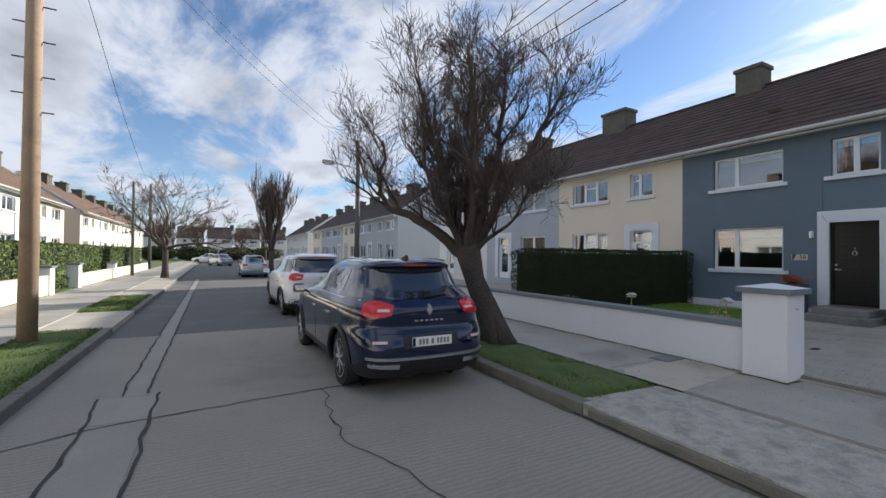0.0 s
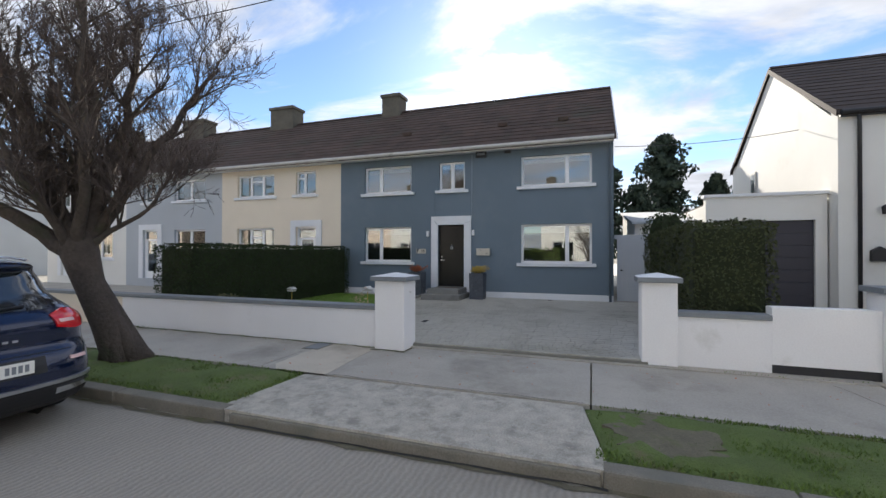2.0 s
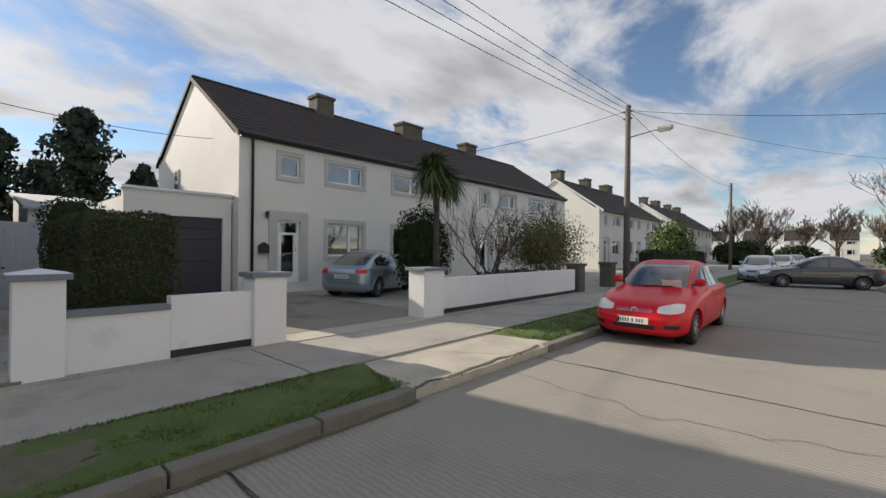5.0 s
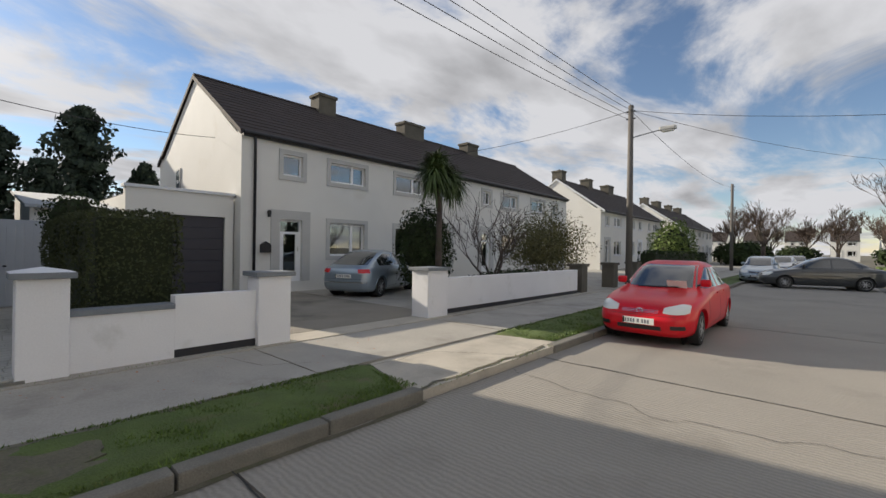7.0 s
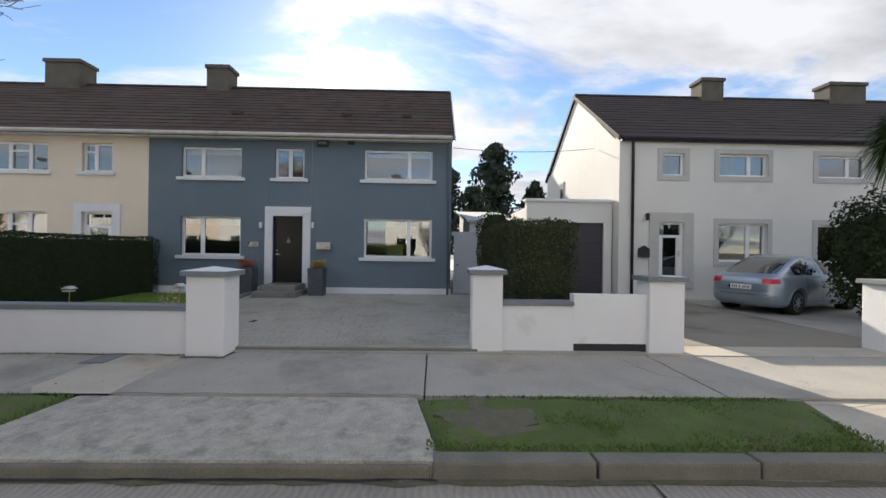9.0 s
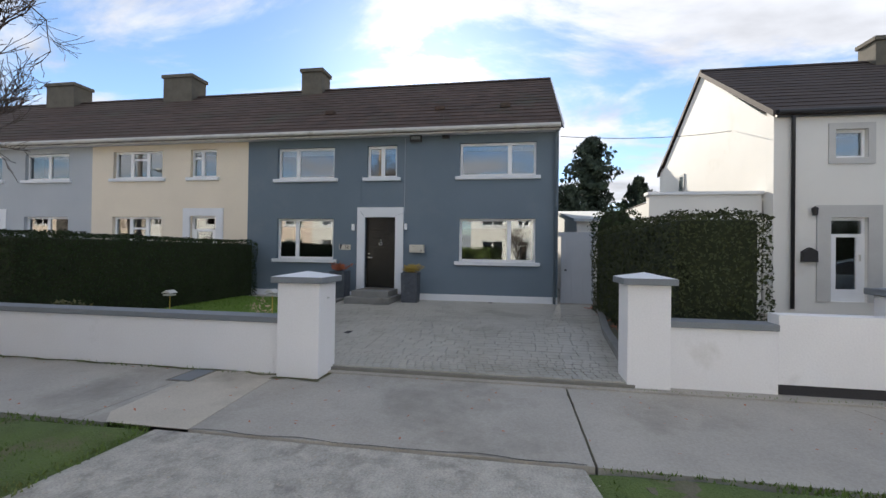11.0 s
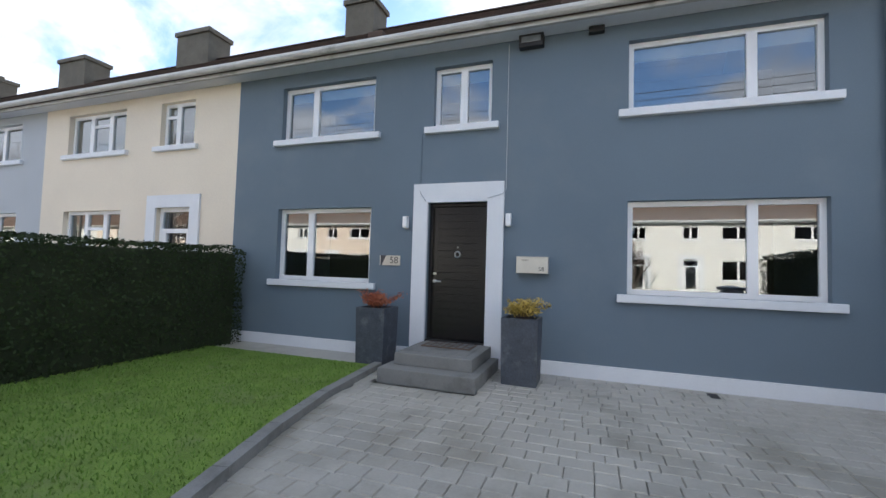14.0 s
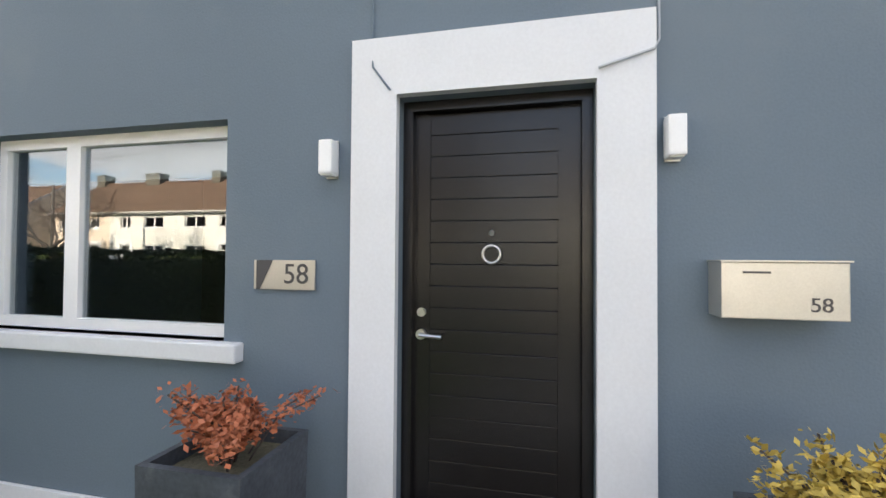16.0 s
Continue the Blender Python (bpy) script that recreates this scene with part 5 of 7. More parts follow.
for x, y in ((-8, -80), (7, -62), (3, -90), (-12, -52), (9, -74)):
    bush(x, y, -0.1, 3.0, 2.5, 1.4, 1200, 0.3, "hedge", "dark green shrubs at the foot of the street")

# ---- drive ----
setting("drive_bed", prism(bmesh.new(), [(6.2, -1.0), (13.07, -1.95), (13.07, 4.9), (12.4, 4.9), (12.1, 4.8), (11.0, 4.7), (9.0, 4.2), (7.9, 3.68), (7.0, 3.24), (6.2, 3.06)], -0.2, -0.012), "jointsand")
setting("house_path", boxes((12.45, 13.07, 4.91, 8.2, -0.2, 0.035)), "paver")


def border(pts, w, h, z0, name, label):
    """A run of edging stones along pts."""
    line = thing(name, 0, 0, 0, label, "edging", "")
    for (xa, ya), (xb, yb) in zip(pts, pts[1:]):
        L = math.hypot(xb - xa, yb - ya)
        n = max(1, round(L / 0.45))
        u = Vector(((xb - xa) / L, (yb - ya) / L, 0))
        s = Vector((-u.y, u.x, 0)) * w
        for i in range(n):
            a = Vector((xa, ya, 0)) + u * (L * i / n + 0.003)
            b = Vector((xa, ya, 0)) + u * (L * (i + 1) / n - 0.003)
            bm = bmesh.new()
            prism(bm, [tuple(q[:2]) for q in (a, b, b + s, a + s)], z0, h)
            part("edging_stone", bm, "step", line)
    return line


border(LAWN + [(12.45, 4.88)], 0.11, 0.10, -0.1, "lawn_edging", "curved grey concrete edging between lawn and paved drive")
border([(6.65, -1.0), (9.0, -1.22), (12.9, -1.82)], -0.12, 0.11, -0.1, "drive_edging", "straight grey concrete edging beside the hedge bed")
setting("hedge_bed", prism(bmesh.new(), [(6.65, -1.12), (9.0, -1.34), (12.9, -1.94), (12.9, -2.7), (6.65, -2.7)], -0.2, 0.04), "dirt")
leaves("fallen_leaves", 260, lambda k: ((random.uniform(6.9, 12.6), random.uniform(-1.9, -1.45), 0.055), (0, 0, 2)), 0.03, "leaf_red", None, kind="stuff")


def drain(x, y, z, w=0.2, d=0.1):
    e = thing("drain_cover", x, y, z, "small black drain grating in the paving", "drain cover", "")
    bm = boxes((-w / 2, w / 2, -d / 2, d / 2, -0.02, 0.004))
    part("drain_frame", bm, "black", e)
    for i in range(4):
        part("slot", boxes((-w / 2 + 0.02, w / 2 - 0.02, -d / 2 + 0.012 + i * 0.022, -d / 2 + 0.022 + i * 0.022, 0.0, 0.008)), "steel" if i < 0 else "black_plinth", e)


drain(8.2, 3.03, 0.012), drain(12.86, 0.9, 0.034)
for x, y, w, d in ((5.72, 3.9, 0.45, 0.3), (-3.9, 11.5, 0.5, 0.4)):
    e = thing("access_cover", x, y, -0.066, "rusty grey iron access cover set in the pavement", "drain cover", "")
    part("cover_frame", boxes((-w / 2, w / 2, -d / 2, d / 2, -0.02, 0.006)), "kerb", e)
    part("cover_lid", boxes((-w / 2 + 0.03, w / 2 - 0.03, -d / 2 + 0.03, d / 2 - 0.03, 0.0, 0.01)), "cap_grey", e)

# ---- details of the blue house ----
part("door_surround", facade(bmesh.new(), X0 - 0.05, 3.39, 4.76, 0.0, 2.64, [(3.625, 4.53, 0.0, 2.36)], 0.048), "trim", h58)
bd = part("door", facade(bmesh.new(), X0 + 0.06, 3.627, 4.528, 0.332, 2.358, [(3.675, 4.48, 0.36, 2.31)], 0.09), "door_black", h58, "black painted front door with horizontal grooves")
bm = bmesh.new()
for i in range(18):
    z = 0.362 + i * 0.108
    box(bm, X0 + 0.109, X0 + 0.15, 3.78, 4.40, z + 0.001, z + 0.107, bevel=0.0025)
box(bm, X0 + 0.108, X0 + 0.15, 3.676, 3.779, 0.362, 2.308), box(bm, X0 + 0.108, X0 + 0.15, 4.401, 4.479, 0.362, 2.308)
part("door_leaf", bm, "door_black", bd)["kind"] = "stuff"
bm = bmesh.new()
ring = [(X0 + 0.09, 4.09 + 0.042 * math.cos(a), 1.60 + 0.042 * math.sin(a)) for a in (2 * math.pi * k / 24 for k in range(25))]
tube(bm, ring, 0.008, 8, cap=False)
part("knocker", bm, "steel", bd, "round brushed steel knocker", smooth=True)
part("peephole", tube(bmesh.new(), [(X0 + 0.09, 4.09, 1.70), (X0 + 0.11, 4.09, 1.71)], 0.012, 12), "steel", bd)
part("keyhole", tube(bmesh.new(), [(X0 + 0.09, 4.44, 1.31), (X0 + 0.11, 4.44, 1.31)], 0.022, 14), "steel", bd)
bm = tube(bmesh.new(), [(X0 + 0.085, 4.44, 1.20), (X0 + 0.11, 4.44, 1.20)], 0.026, 14)
tube(bm, [(X0 + 0.07, 4.445, 1.20), (X0 + 0.065, 4.33, 1.195)], 0.010, 8)
part("handle", bm, "steel", bd, "brushed steel lever handle")
part("threshold", boxes((X0 - 0.03, X0 + 0.06, 3.63, 4.525, 0.3, 0.345)), "black", bd)
for a, b in ((-0.868, 3.385), (4.765, 8.26)):
    part("plinth", boxes((X0 - 0.025, X0 - 0.001, a, b, 0.0, 0.21), bevel=0.004), "trim", h58, "white painted plinth")
part("downpipe", tube(bmesh.new(), [(X0 - 0.06, -0.78, 0.02), (X0 - 0.06, -0.78, 4.5), (X0 - 0.35, -0.82, 4.7)], 0.038, 10), "slate_blue", h58, smooth=True)
part("cable", tube(bmesh.new(), [(X0 - 0.012, 3.37, 4.6), (X0 - 0.012, 3.37, 2.52), (X0 - 0.06, 3.4, 2.46), (X0 - 0.06, 3.62, 2.4)], 0.006, 5), "grey_render", h58)
part("cable", tube(bmesh.new(), [(X0 - 0.010, 4.67, 3.4), (X0 - 0.010, 4.67, 2.66), (X0 - 0.055, 4.65, 2.5), (X0 - 0.055, 4.56, 2.38)], 0.005, 5), "slate_blue", h58)
for y, z in ((3.05, 4.57), (2.2, 4.6)):
    e = thing("wall_box", X0, y, z, "small dark grey alarm box fixed under the eaves", "alarm box", "")
    part("box_body", boxes((-0.12, -0.002, -0.17, 0.17, -0.09, 0.09) if y > 3 else (-0.1, -0.002, -0.1, 0.1, -0.04, 0.04), bevel=0.015), "black", e)
    if y > 3:
        part("box_panel", boxes((-0.124, -0.118, -0.13, 0.13, -0.03, 0.05)), "cap_grey", e)
for x, y in ((14.3, 6.2), (14.3, 0.6), (14.3, 2.6)):
    zr = 4.93 + (x - X0) * 2.69 / 3.85
    part("roof_vent", boxes((x - 0.1, x + 0.1, y - 0.16, y + 0.16, zr - 0.02, zr + 0.12), bevel=0.03), "tile", h58)


def wall_light(y, z):
    e = thing("wall_light", X0, y, z, "small white wall light beside the front door", "wall lamp", "wall lights beside the door")
    part("lamp_body", boxes((-0.09, -0.002, -0.036, 0.036, -0.085, 0.085), bevel=0.012), "upvc", e)
    part("back_plate", boxes((-0.012, 0.0, -0.03, 0.03, -0.095, 0.095)), "steel", e)
    part("lens", boxes((-0.075, -0.02, -0.028, 0.028, -0.09, -0.084)), "lamp_clear", e)


wall_light(4.88, 2.07), wall_light(3.32, 2.09)
M["writing"] = mat("dark_lettering", (0.06, 0.06, 0.065), 0.4, vary=0.05, bump=0)


def lettering(text, size, parent, x, y, z, material="writing"):
    """Built-in font, facing -x, as a mesh."""
    cu = bpy.data.curves.new("number", "FONT")
    cu.body, cu.size, cu.extrude, cu.align_x, cu.align_y = text, size, 0.0015, "CENTER", "CENTER"
    tmp = bpy.data.objects.new("number", cu)
    scene.collection.objects.link(tmp)
    dg = bpy.context.evaluated_depsgraph_get()
    me = bpy.data.meshes.new_from_object(tmp.evaluated_get(dg))
    bpy.data.objects.remove(tmp)
    me.materials.clear()
    me.materials.append(M[material])
    ob = new("number", me)
    ob.parent = parent
    ob.matrix_basis = pose(x, y, z, 90, 0, -90)
    ob["label"] = "dark number " + text
    return ob


e = thing("number_plaque", X0, 5.13, 1.49, "brushed steel house number plaque reading 58, on the blue wall", "house number", "")
part("plaque", boxes((-0.018, -0.008, -0.165, 0.18, -0.075, 0.075)), "mailbox", e)
part("corner_panel", prism(bmesh.new(), [(0.165, 0.075), (0.165, -0.075), (0.145, -0.075), (0.07, 0.075)], -0.021, -0.0185, "x"), "writing", e)
part("fixing", tube(bmesh.new(), [(-0.012, 0.15, 0.0), (0.0, 0.15, 0.0)], 0.01, 8), "steel", e)
lettering("58", 0.145, e, -0.0205, -0.062, 0.0)
e = thing("letterbox", X0, 2.98, 1.47, "brushed steel wall letterbox numbered 58, beside the door", "letterbox", "")
part("box_body", boxes((-0.13, -0.002, -0.215, 0.205, -0.11, 0.105), bevel=0.004), "mailbox", e)
part("lid", boxes((-0.14, -0.002, -0.22, 0.21, 0.106, 0.112)), "mailbox", e)
part("pull", boxes((-0.138, -0.131, 0.04, 0.13, 0.062, 0.07)), "writing", e)
lettering("58", 0.075, e, -0.132, -0.125, -0.055)


def planter(x, y, leaf, label):
    e = thing("planter", x, y, 0.0, label, "planter", "planters beside the door")
    bm = bmesh.new()
    a, b, h, t = 0.205, 0.22, 0.82, 0.03
    outer = [[bm.verts.new((sx * s, sy * s, z)) for sx, sy in ((-1, -1), (1, -1), (1, 1), (-1, 1))] for s, z in ((a, 0.02), (b, h), (b - t, h), (b - t, h - 0.1))]
    bm.faces.new(outer[0][::-1])
    for r, s in zip(outer, outer[1:]):
        for i in range(4):
            bm.faces.new((r[i], r[(i + 1) % 4], s[(i + 1) % 4], s[i]))
    bm.faces.new(outer[3])
    part("pot", bm, "planter", e)
    part("soil", boxes((-b + t + 0.002, b - t - 0.002, -b + t + 0.002, b - t - 0.002, h - 0.12, h - 0.06)), "dirt", e)
    tips = []
    for _ in range(44):
        d = Vector((random.gauss(0, 0.085), random.gauss(0, 0.085), random.uniform(0.06, 0.22)))
        st = tube(bmesh.new(), [(d.x * 0.3, d.y * 0.3, h - 0.07), (d.x * 0.8, d.y * 0.8, h + d.z * 0.6), (d.x * 1.5, d.y * 1.5, h + d.z)], 0.004, 4)
        part("stem", st, "twig", e)
        tips.append(d)
    def where(k):
        d = random.choice(tips)
        t = random.uniform(0.35, 1.05)
        return Vector((d.x * 1.5 * t + random.gauss(0, 0.025), d.y * 1.5 * t + random.gauss(0, 0.025), h + d.z * t + random.gauss(0, 0.015))), (0, 0, 1)
    leaves("leaves", 3400, where, 0.017, leaf, e, kind="stuff")


planter(12.62, 5.08, "leaf_red", "tall square slate-grey planter with a rust-red plant, beside the steps")
planter(12.5, 3.02, "leaf_yellow", "tall square slate-grey planter with a yellow plant, beside the steps")
steps = thing("front_steps", 12.5, 4.05, 0, "two grey concrete-block steps up to the front door", "steps", "")
part("lower_step", boxes((-0.68, 0.52, -0.64, 0.58, 0.0, 0.185), bevel=0.012), "step", steps)
part("upper_step", boxes((-0.45, 0.52, -0.53, 0.47, 0.186, 0.335), bevel=0.012), "step", steps)
for i in range(5):
    part("step_paver", boxes((-0.3, 0.51, -0.42 + i * 0.17, -0.255 + i * 0.17, 0.336, 0.342), bevel=0.003), "step", steps)
dm = thing("doormat", 12.74, 4.03, 0.343, "brown patterned doormat on the top step", "doormat", "")
part("mat_base", boxes((-0.2, 0.2, -0.34, 0.34, 0, 0.012), bevel=0.004), "mat_brown", dm)
for i in range(4):
    for j in range(7):
        part("mat_tuft", boxes((-0.17 + i * 0.09, -0.115 + i * 0.09, -0.31 + j * 0.09, -0.25 + j * 0.09, 0.012, 0.018)), "writing" if (i + j) % 2 else "step", dm)

# side gate, garage and shed beyond the hedge
g = thing("side_gate", 13.25, -1.4, 0, "pale grey boarded side gate between the houses", "gate", "")
for i in range(6):
    part("board", boxes((0, 0.03, -0.42 + i * 0.142, -0.281 + i * 0.142, 0.05, 1.95)), "gate", g)
part("gate_frame", boxes((0.031, 0.07, -0.5, 0.5, 1.85, 1.97)), "gate", g)
part("latch", boxes((-0.02, 0.0, 0.28, 0.34, 0.92, 0.96), bevel=0.005), "black", g)
gr = thing("garage", 13.6, -4.3, 0, "white flat-roofed garage with a dark door", "garage", "")
part("wall", facade(bmesh.new(), 0, -1.75, 1.0, -0.2, 3.0, [(-1.5, 0.35, 0.0, 2.33)], 0.25), "white_render", gr)
part("side_wall", boxes((0.251, 6.0, 0.75, 1.0, -0.2, 2.8), (5.75, 6.0, -1.75, 0.75, -0.2, 2.8)), "white_render", gr)
part("parapet", boxes((-0.06, 0.3, -1.78, 1.05, 3.001, 3.08)), "trim", gr)
part("roof", boxes((0.251, 6.0, -1.75, 0.749, 2.85, 2.95)), "tile_dark", gr)
door = part("garage_door", boxes((0.1, 0.14, -1.498, 0.348, 0.0, 2.328)), "garage", gr)
for i in range(7):
    part("door_panel", boxes((0.085, 0.099, -1.48, 0.33, 0.02 + i * 0.33, 0.335 + i * 0.33), bevel=0.008), "garage", door)
sh = thing("shed", 15.5, -2.4, 0, "low white outbuilding with a sloping roof", "shed", "")
part("wall", prism(bmesh.new(), [(-1.0, -0.1), (4.5, -0.1), (4.5, 3.1), (-1.0, 2.35)], -0.85, 0.85, "y"), "white_render", sh)
part("roof", prism(bmesh.new(), [(-1.2, 2.34), (4.6, 3.12), (4.6, 3.2), (-1.2, 2.42)], -0.95, 0.95, "y"), "grey_render", sh)
part("downpipe", tube(bmesh.new(), [(XW - 0.07, -6.5, 0.1), (XW - 0.07, -6.5, 4.6), (XW - 0.16, -6.45, 4.85)], 0.045, 10), "gutter_dark", white_house, smooth=True)
e = thing("letterbox", XW, -6.87, 1.42, "small black letterbox on the white wall", "letterbox", "")
part("box_body", prism(bmesh.new(), [(-0.16, -0.16), (0.16, -0.16), (0.16, 0.1), (0, 0.2), (-0.16, 0.1)], -0.12, -0.002, "x"), "black", e)
e = thing("coach_lamp", XW, -6.95, 2.5, "small dark wall lamp beside the white door", "wall lamp", "")
part("lamp_body", tube(bmesh.new(), [(-0.12, 0, -0.1), (-0.12, 0, 0.08), (-0.12, 0, 0.13)], [0.05, 0.07, 0.01], 8), "black", e)
part("bracket", tube(bmesh.new(), [(-0.12, 0, 0.12), (0, 0, 0.05)], 0.012, 6), "black", e)
part("gable_window", boxes((XW + 5.6, XW + 6.1, -6.099, -6.06, 3.5, 4.5)), "grey_trim", white_house)
part("gable_pane", boxes((XW + 5.68, XW + 6.02, -6.06, -6.05, 3.58, 4.42)), "glass", white_house)

# grime and weeds along the feet of walls and pillars
for pts, w in (([(5.95, 2.98), (5.95, 8.9)], 0.035), ([(5.83, 2.40), (5.83, 2.98)], 0.05), ([(5.84, 2.41), (6.32, 2.41)], 0.045), ([(6.19, -4.05), (6.19, -0.9)], 0.045),
               ([(6.22, -0.89), (6.7, -0.89)], 0.05), ([(6.35, -14.9), (6.35, -7.9)], 0.04), ([(6.22, -7.2), (6.22, -7.88)], 0.05)):
    strip(pts, w, -0.059, "wall_foot_grime", "moss", wob=0.05)
blades("weeds", 160, in_strip(5.88, 5.96, 2.5, 8.8), -0.06, 0.03, "blade", 0.008)
blades("weeds", 120, in_strip(6.12, 6.2, -3.6, -1.0), -0.06, 0.03, "blade", 0.008)
leaves("scattered_leaves", 160, lambda k: ((random.uniform(4.5, 6.1), random.uniform(-6, 9), -0.054), (0, 0, 3)), 0.016, "leaf_red", None, kind="stuff")
leaves("pebbles", 420, lambda k: ((random.uniform(3.25, 4.4), random.uniform(-0.3, 3.1), -0.078), (0, 0, 3)), 0.014, "pave_light", None, kind="stuff")

# bird feeders and small shrub on the lawn
def feeder(x, y, h, label):
    e = thing("bird_feeder", x, y, 0.06, label, "bird feeder", "bird feeders on the lawn")
    part("stake", tube(bmesh.new(), [(0, 0, -0.05), (0.02, 0.01, h)], 0.008, 6), "leaf_yellow", e)
    part("tray", boxes((-0.07, 0.07, -0.07, 0.07, h, h + 0.03), bevel=0.01), "grey_trim", e)
    part("feeder_roof", prism(bmesh.new(), [(-0.09, h + 0.05), (0.09, h + 0.05), (0, h + 0.1)], -0.09, 0.09, "x"), "grey_trim", e)


feeder(7.4, 3.95, 0.62, "small pale bird feeder on a thin stake")
feeder(7.9, 6.2, 0.5, "small pale bird feeder on a thin stake")
M["dry_flower"] = mat("dry_flower_head", (0.5, 0.38, 0.26), 0.8, vary=0.3, bump=0, island=0.8)
bush(6.75, 6.9, 0.05, 0.3, 0.5, 0.27, 500, 0.035, "shrub_yellow", "low yellow-green shrub behind the white wall")
bush(6.75, 3.75, 0.05, 0.16, 0.22, 0.36, 260, 0.022, "dry_flower", "clump of dry pale flower heads beside the gate pillar", gaps=0.9)


# ---- poles and wires ----
def pole(x, y, h, r, material, label, pegs=False, lamp=0, arm=True):
    e = thing("utility_pole", x, y, -0.1, label, "utility pole", "utility poles")
    part("pole_shaft", tube(bmesh.new(), [(0, 0, 0), (0, 0, h)], [r, r * 0.72], 14), material, e, smooth=True)
    if arm:
        for z in (h - 0.25, h - 0.55):
            part("insulator", tube(bmesh.new(), [(-0.18, 0, z), (0.18, 0, z)], 0.03, 7), "black", e)
    if pegs:
        for i in range(12):
            part("climbing_peg", tube(bmesh.new(), [((-0.28 if i % 2 else 0.05), 0.02 * (i % 2), 3.9 + i * 0.3), ((-0.05 if i % 2 else 0.28), 0.02 * (i % 2), 3.9 + i * 0.3)], 0.012, 6), "black", e)
    if lamp:
        part("lamp_arm", tube(bmesh.new(), [(0, 0, h - 1.35), (-0.5, 0, h - 1.28), (-1.15, 0, h - 1.2)], 0.025, 7), "cap_grey", e)
        head = part("lamp_head", boxes((-1.7, -1.1, -0.12, 0.12, h - 1.26, h - 1.1), bevel=0.05), "grey_trim", e)
        part("lamp_lens", boxes((-1.62, -1.2, -0.09, 0.09, h - 1.31, h - 1.255), bevel=0.02), "lamp_clear", head)
    return e


pole(-3.02, 9.45, 9.0, 0.135, "pole", "tall weathered wooden utility pole on the grass verge", pegs=True)
pole(5.75, 19.7, 7.0, 0.13, "pole_grey", "grey utility pole with a street lamp arm", lamp=1)
pole(5.9, -18.8, 7.6, 0.14, "pole_grey", "grey utility pole with a street lamp arm", lamp=1)
pole(5.9, -45, 7.6, 0.14, "pole_grey", "grey utility pole far down the street")
pole(-5.0, -42, 8.0, 0.15, "pole", "brown utility pole beside the junction")
pole(-5.2, 45, 7.5, 0.14, "pole_grey", "grey utility pole far up the street")
pole(-4.8, 33, 6.0, 0.1, "pole_grey", "thin grey lamp post up the street", arm=False)


def wire(a, b, sag, r=0.009):
    a, b = Vector(a), Vector(b)
    pts = [a.lerp(b, t) - Vector((0, 0, sag * 4 * t * (1 - t))) for t in (i / 16 for i in range(17))]
    w = part("cable", tube(bmesh.new(), pts, r, 5), "wire")
    return tagged(w, "thin black overhead cable between poles and houses", "overhead cable", "overhead cables")


top_l, top_s, top_n = (-3.02, 9.45, 8.6), (5.9, -18.8, 7.3), (5.75, 19.7, 6.7)
for i in range(4):
    wire((top_s[0] - 0.15 + 0.1 * i, top_s[1], top_s[2] + 0.1 - i * 0.14), (top_n[0] - 0.15 + 0.1 * i, top_n[1], top_n[2] + 0.1 - i * 0.14), 0.35 + 0.12 * i)
wire(top_l, top_n, 0.4), wire(top_l, (-5.2, 45, 7.0), 0.6), wire((top_l[0], top_l[1], 8.3), (top_n[0], top_n[1], 6.5), 0.5)
wire(top_s, (-5.0, -42, 7.6), 0.5), wire(top_s, (-10, -20, 5.3), 0.6), wire(top_s, (XW, -11.9, 4.9), 0.3), wire(top_s, (5.9, -45, 7.2), 0.6)
wire((X0 - 0.1, -0.9, 4.5), (XW + 2.0, -6.05, 5.1), 0.12), wire(top_n, (X0, 22, 5.0), 0.3)

e = thing("gate_catch", 6.08, 2.44, 0.83, "small metal gate catch on the white gate pillar", "gate catch", "")
part("catch_plate", boxes((-0.016, 0.016, -0.008, 0.0, -0.012, 0.012), bevel=0.002), "steel", e)
part("catch_pin", boxes((-0.004, 0.004, -0.028, -0.008, -0.004, 0.004)), "steel", e)


# ---- cars ----
SUV_LINE = [  # height, rear end, front end, half width, roundness behind, roundness in front
    (0.20, -2.02, 2.05, 0.80, 6.5, 5.0), (0.27, -2.14, 2.15, 0.875, 6.5, 5.0), (0.42, -2.215, 2.225, 0.915, 6.2, 4.8), (0.58, -2.21, 2.22, 0.92, 6.2, 4.8),
    (0.70, -2.17, 2.19, 0.92, 6.2, 4.8), (0.80, -2.11, 2.14, 0.918, 6.0, 4.8), (0.92, -2.12, 2.02, 0.92, 5.6, 5.0), (1.00, -2.11, 1.80, 0.905, 5.4, 5.0), (1.05, -2.08, 1.45, 0.88, 5.2, 5.0),
    (1.09, -2.03, 1.12, 0.855, 5.0, 4.6), (1.13, -1.97, 0.96, 0.83, 4.8, 4.2), (1.22, -1.84, 0.74, 0.78, 4.2, 3.6), (1.38, -1.70, 0.44, 0.715, 4.6, 3.8),
    (1.46, -1.64, 0.26, 0.68, 4.8, 3.8), (1.50, -1.70, 0.14, 0.655, 4.6, 3.6), (1.545, -1.64, -0.02, 0.60, 4.0, 3.4), (1.575, -1.40, -0.25, 0.52, 3.6, 3.2), (1.595, -1.05, -0.5, 0.36, 3.0, 3.0)]
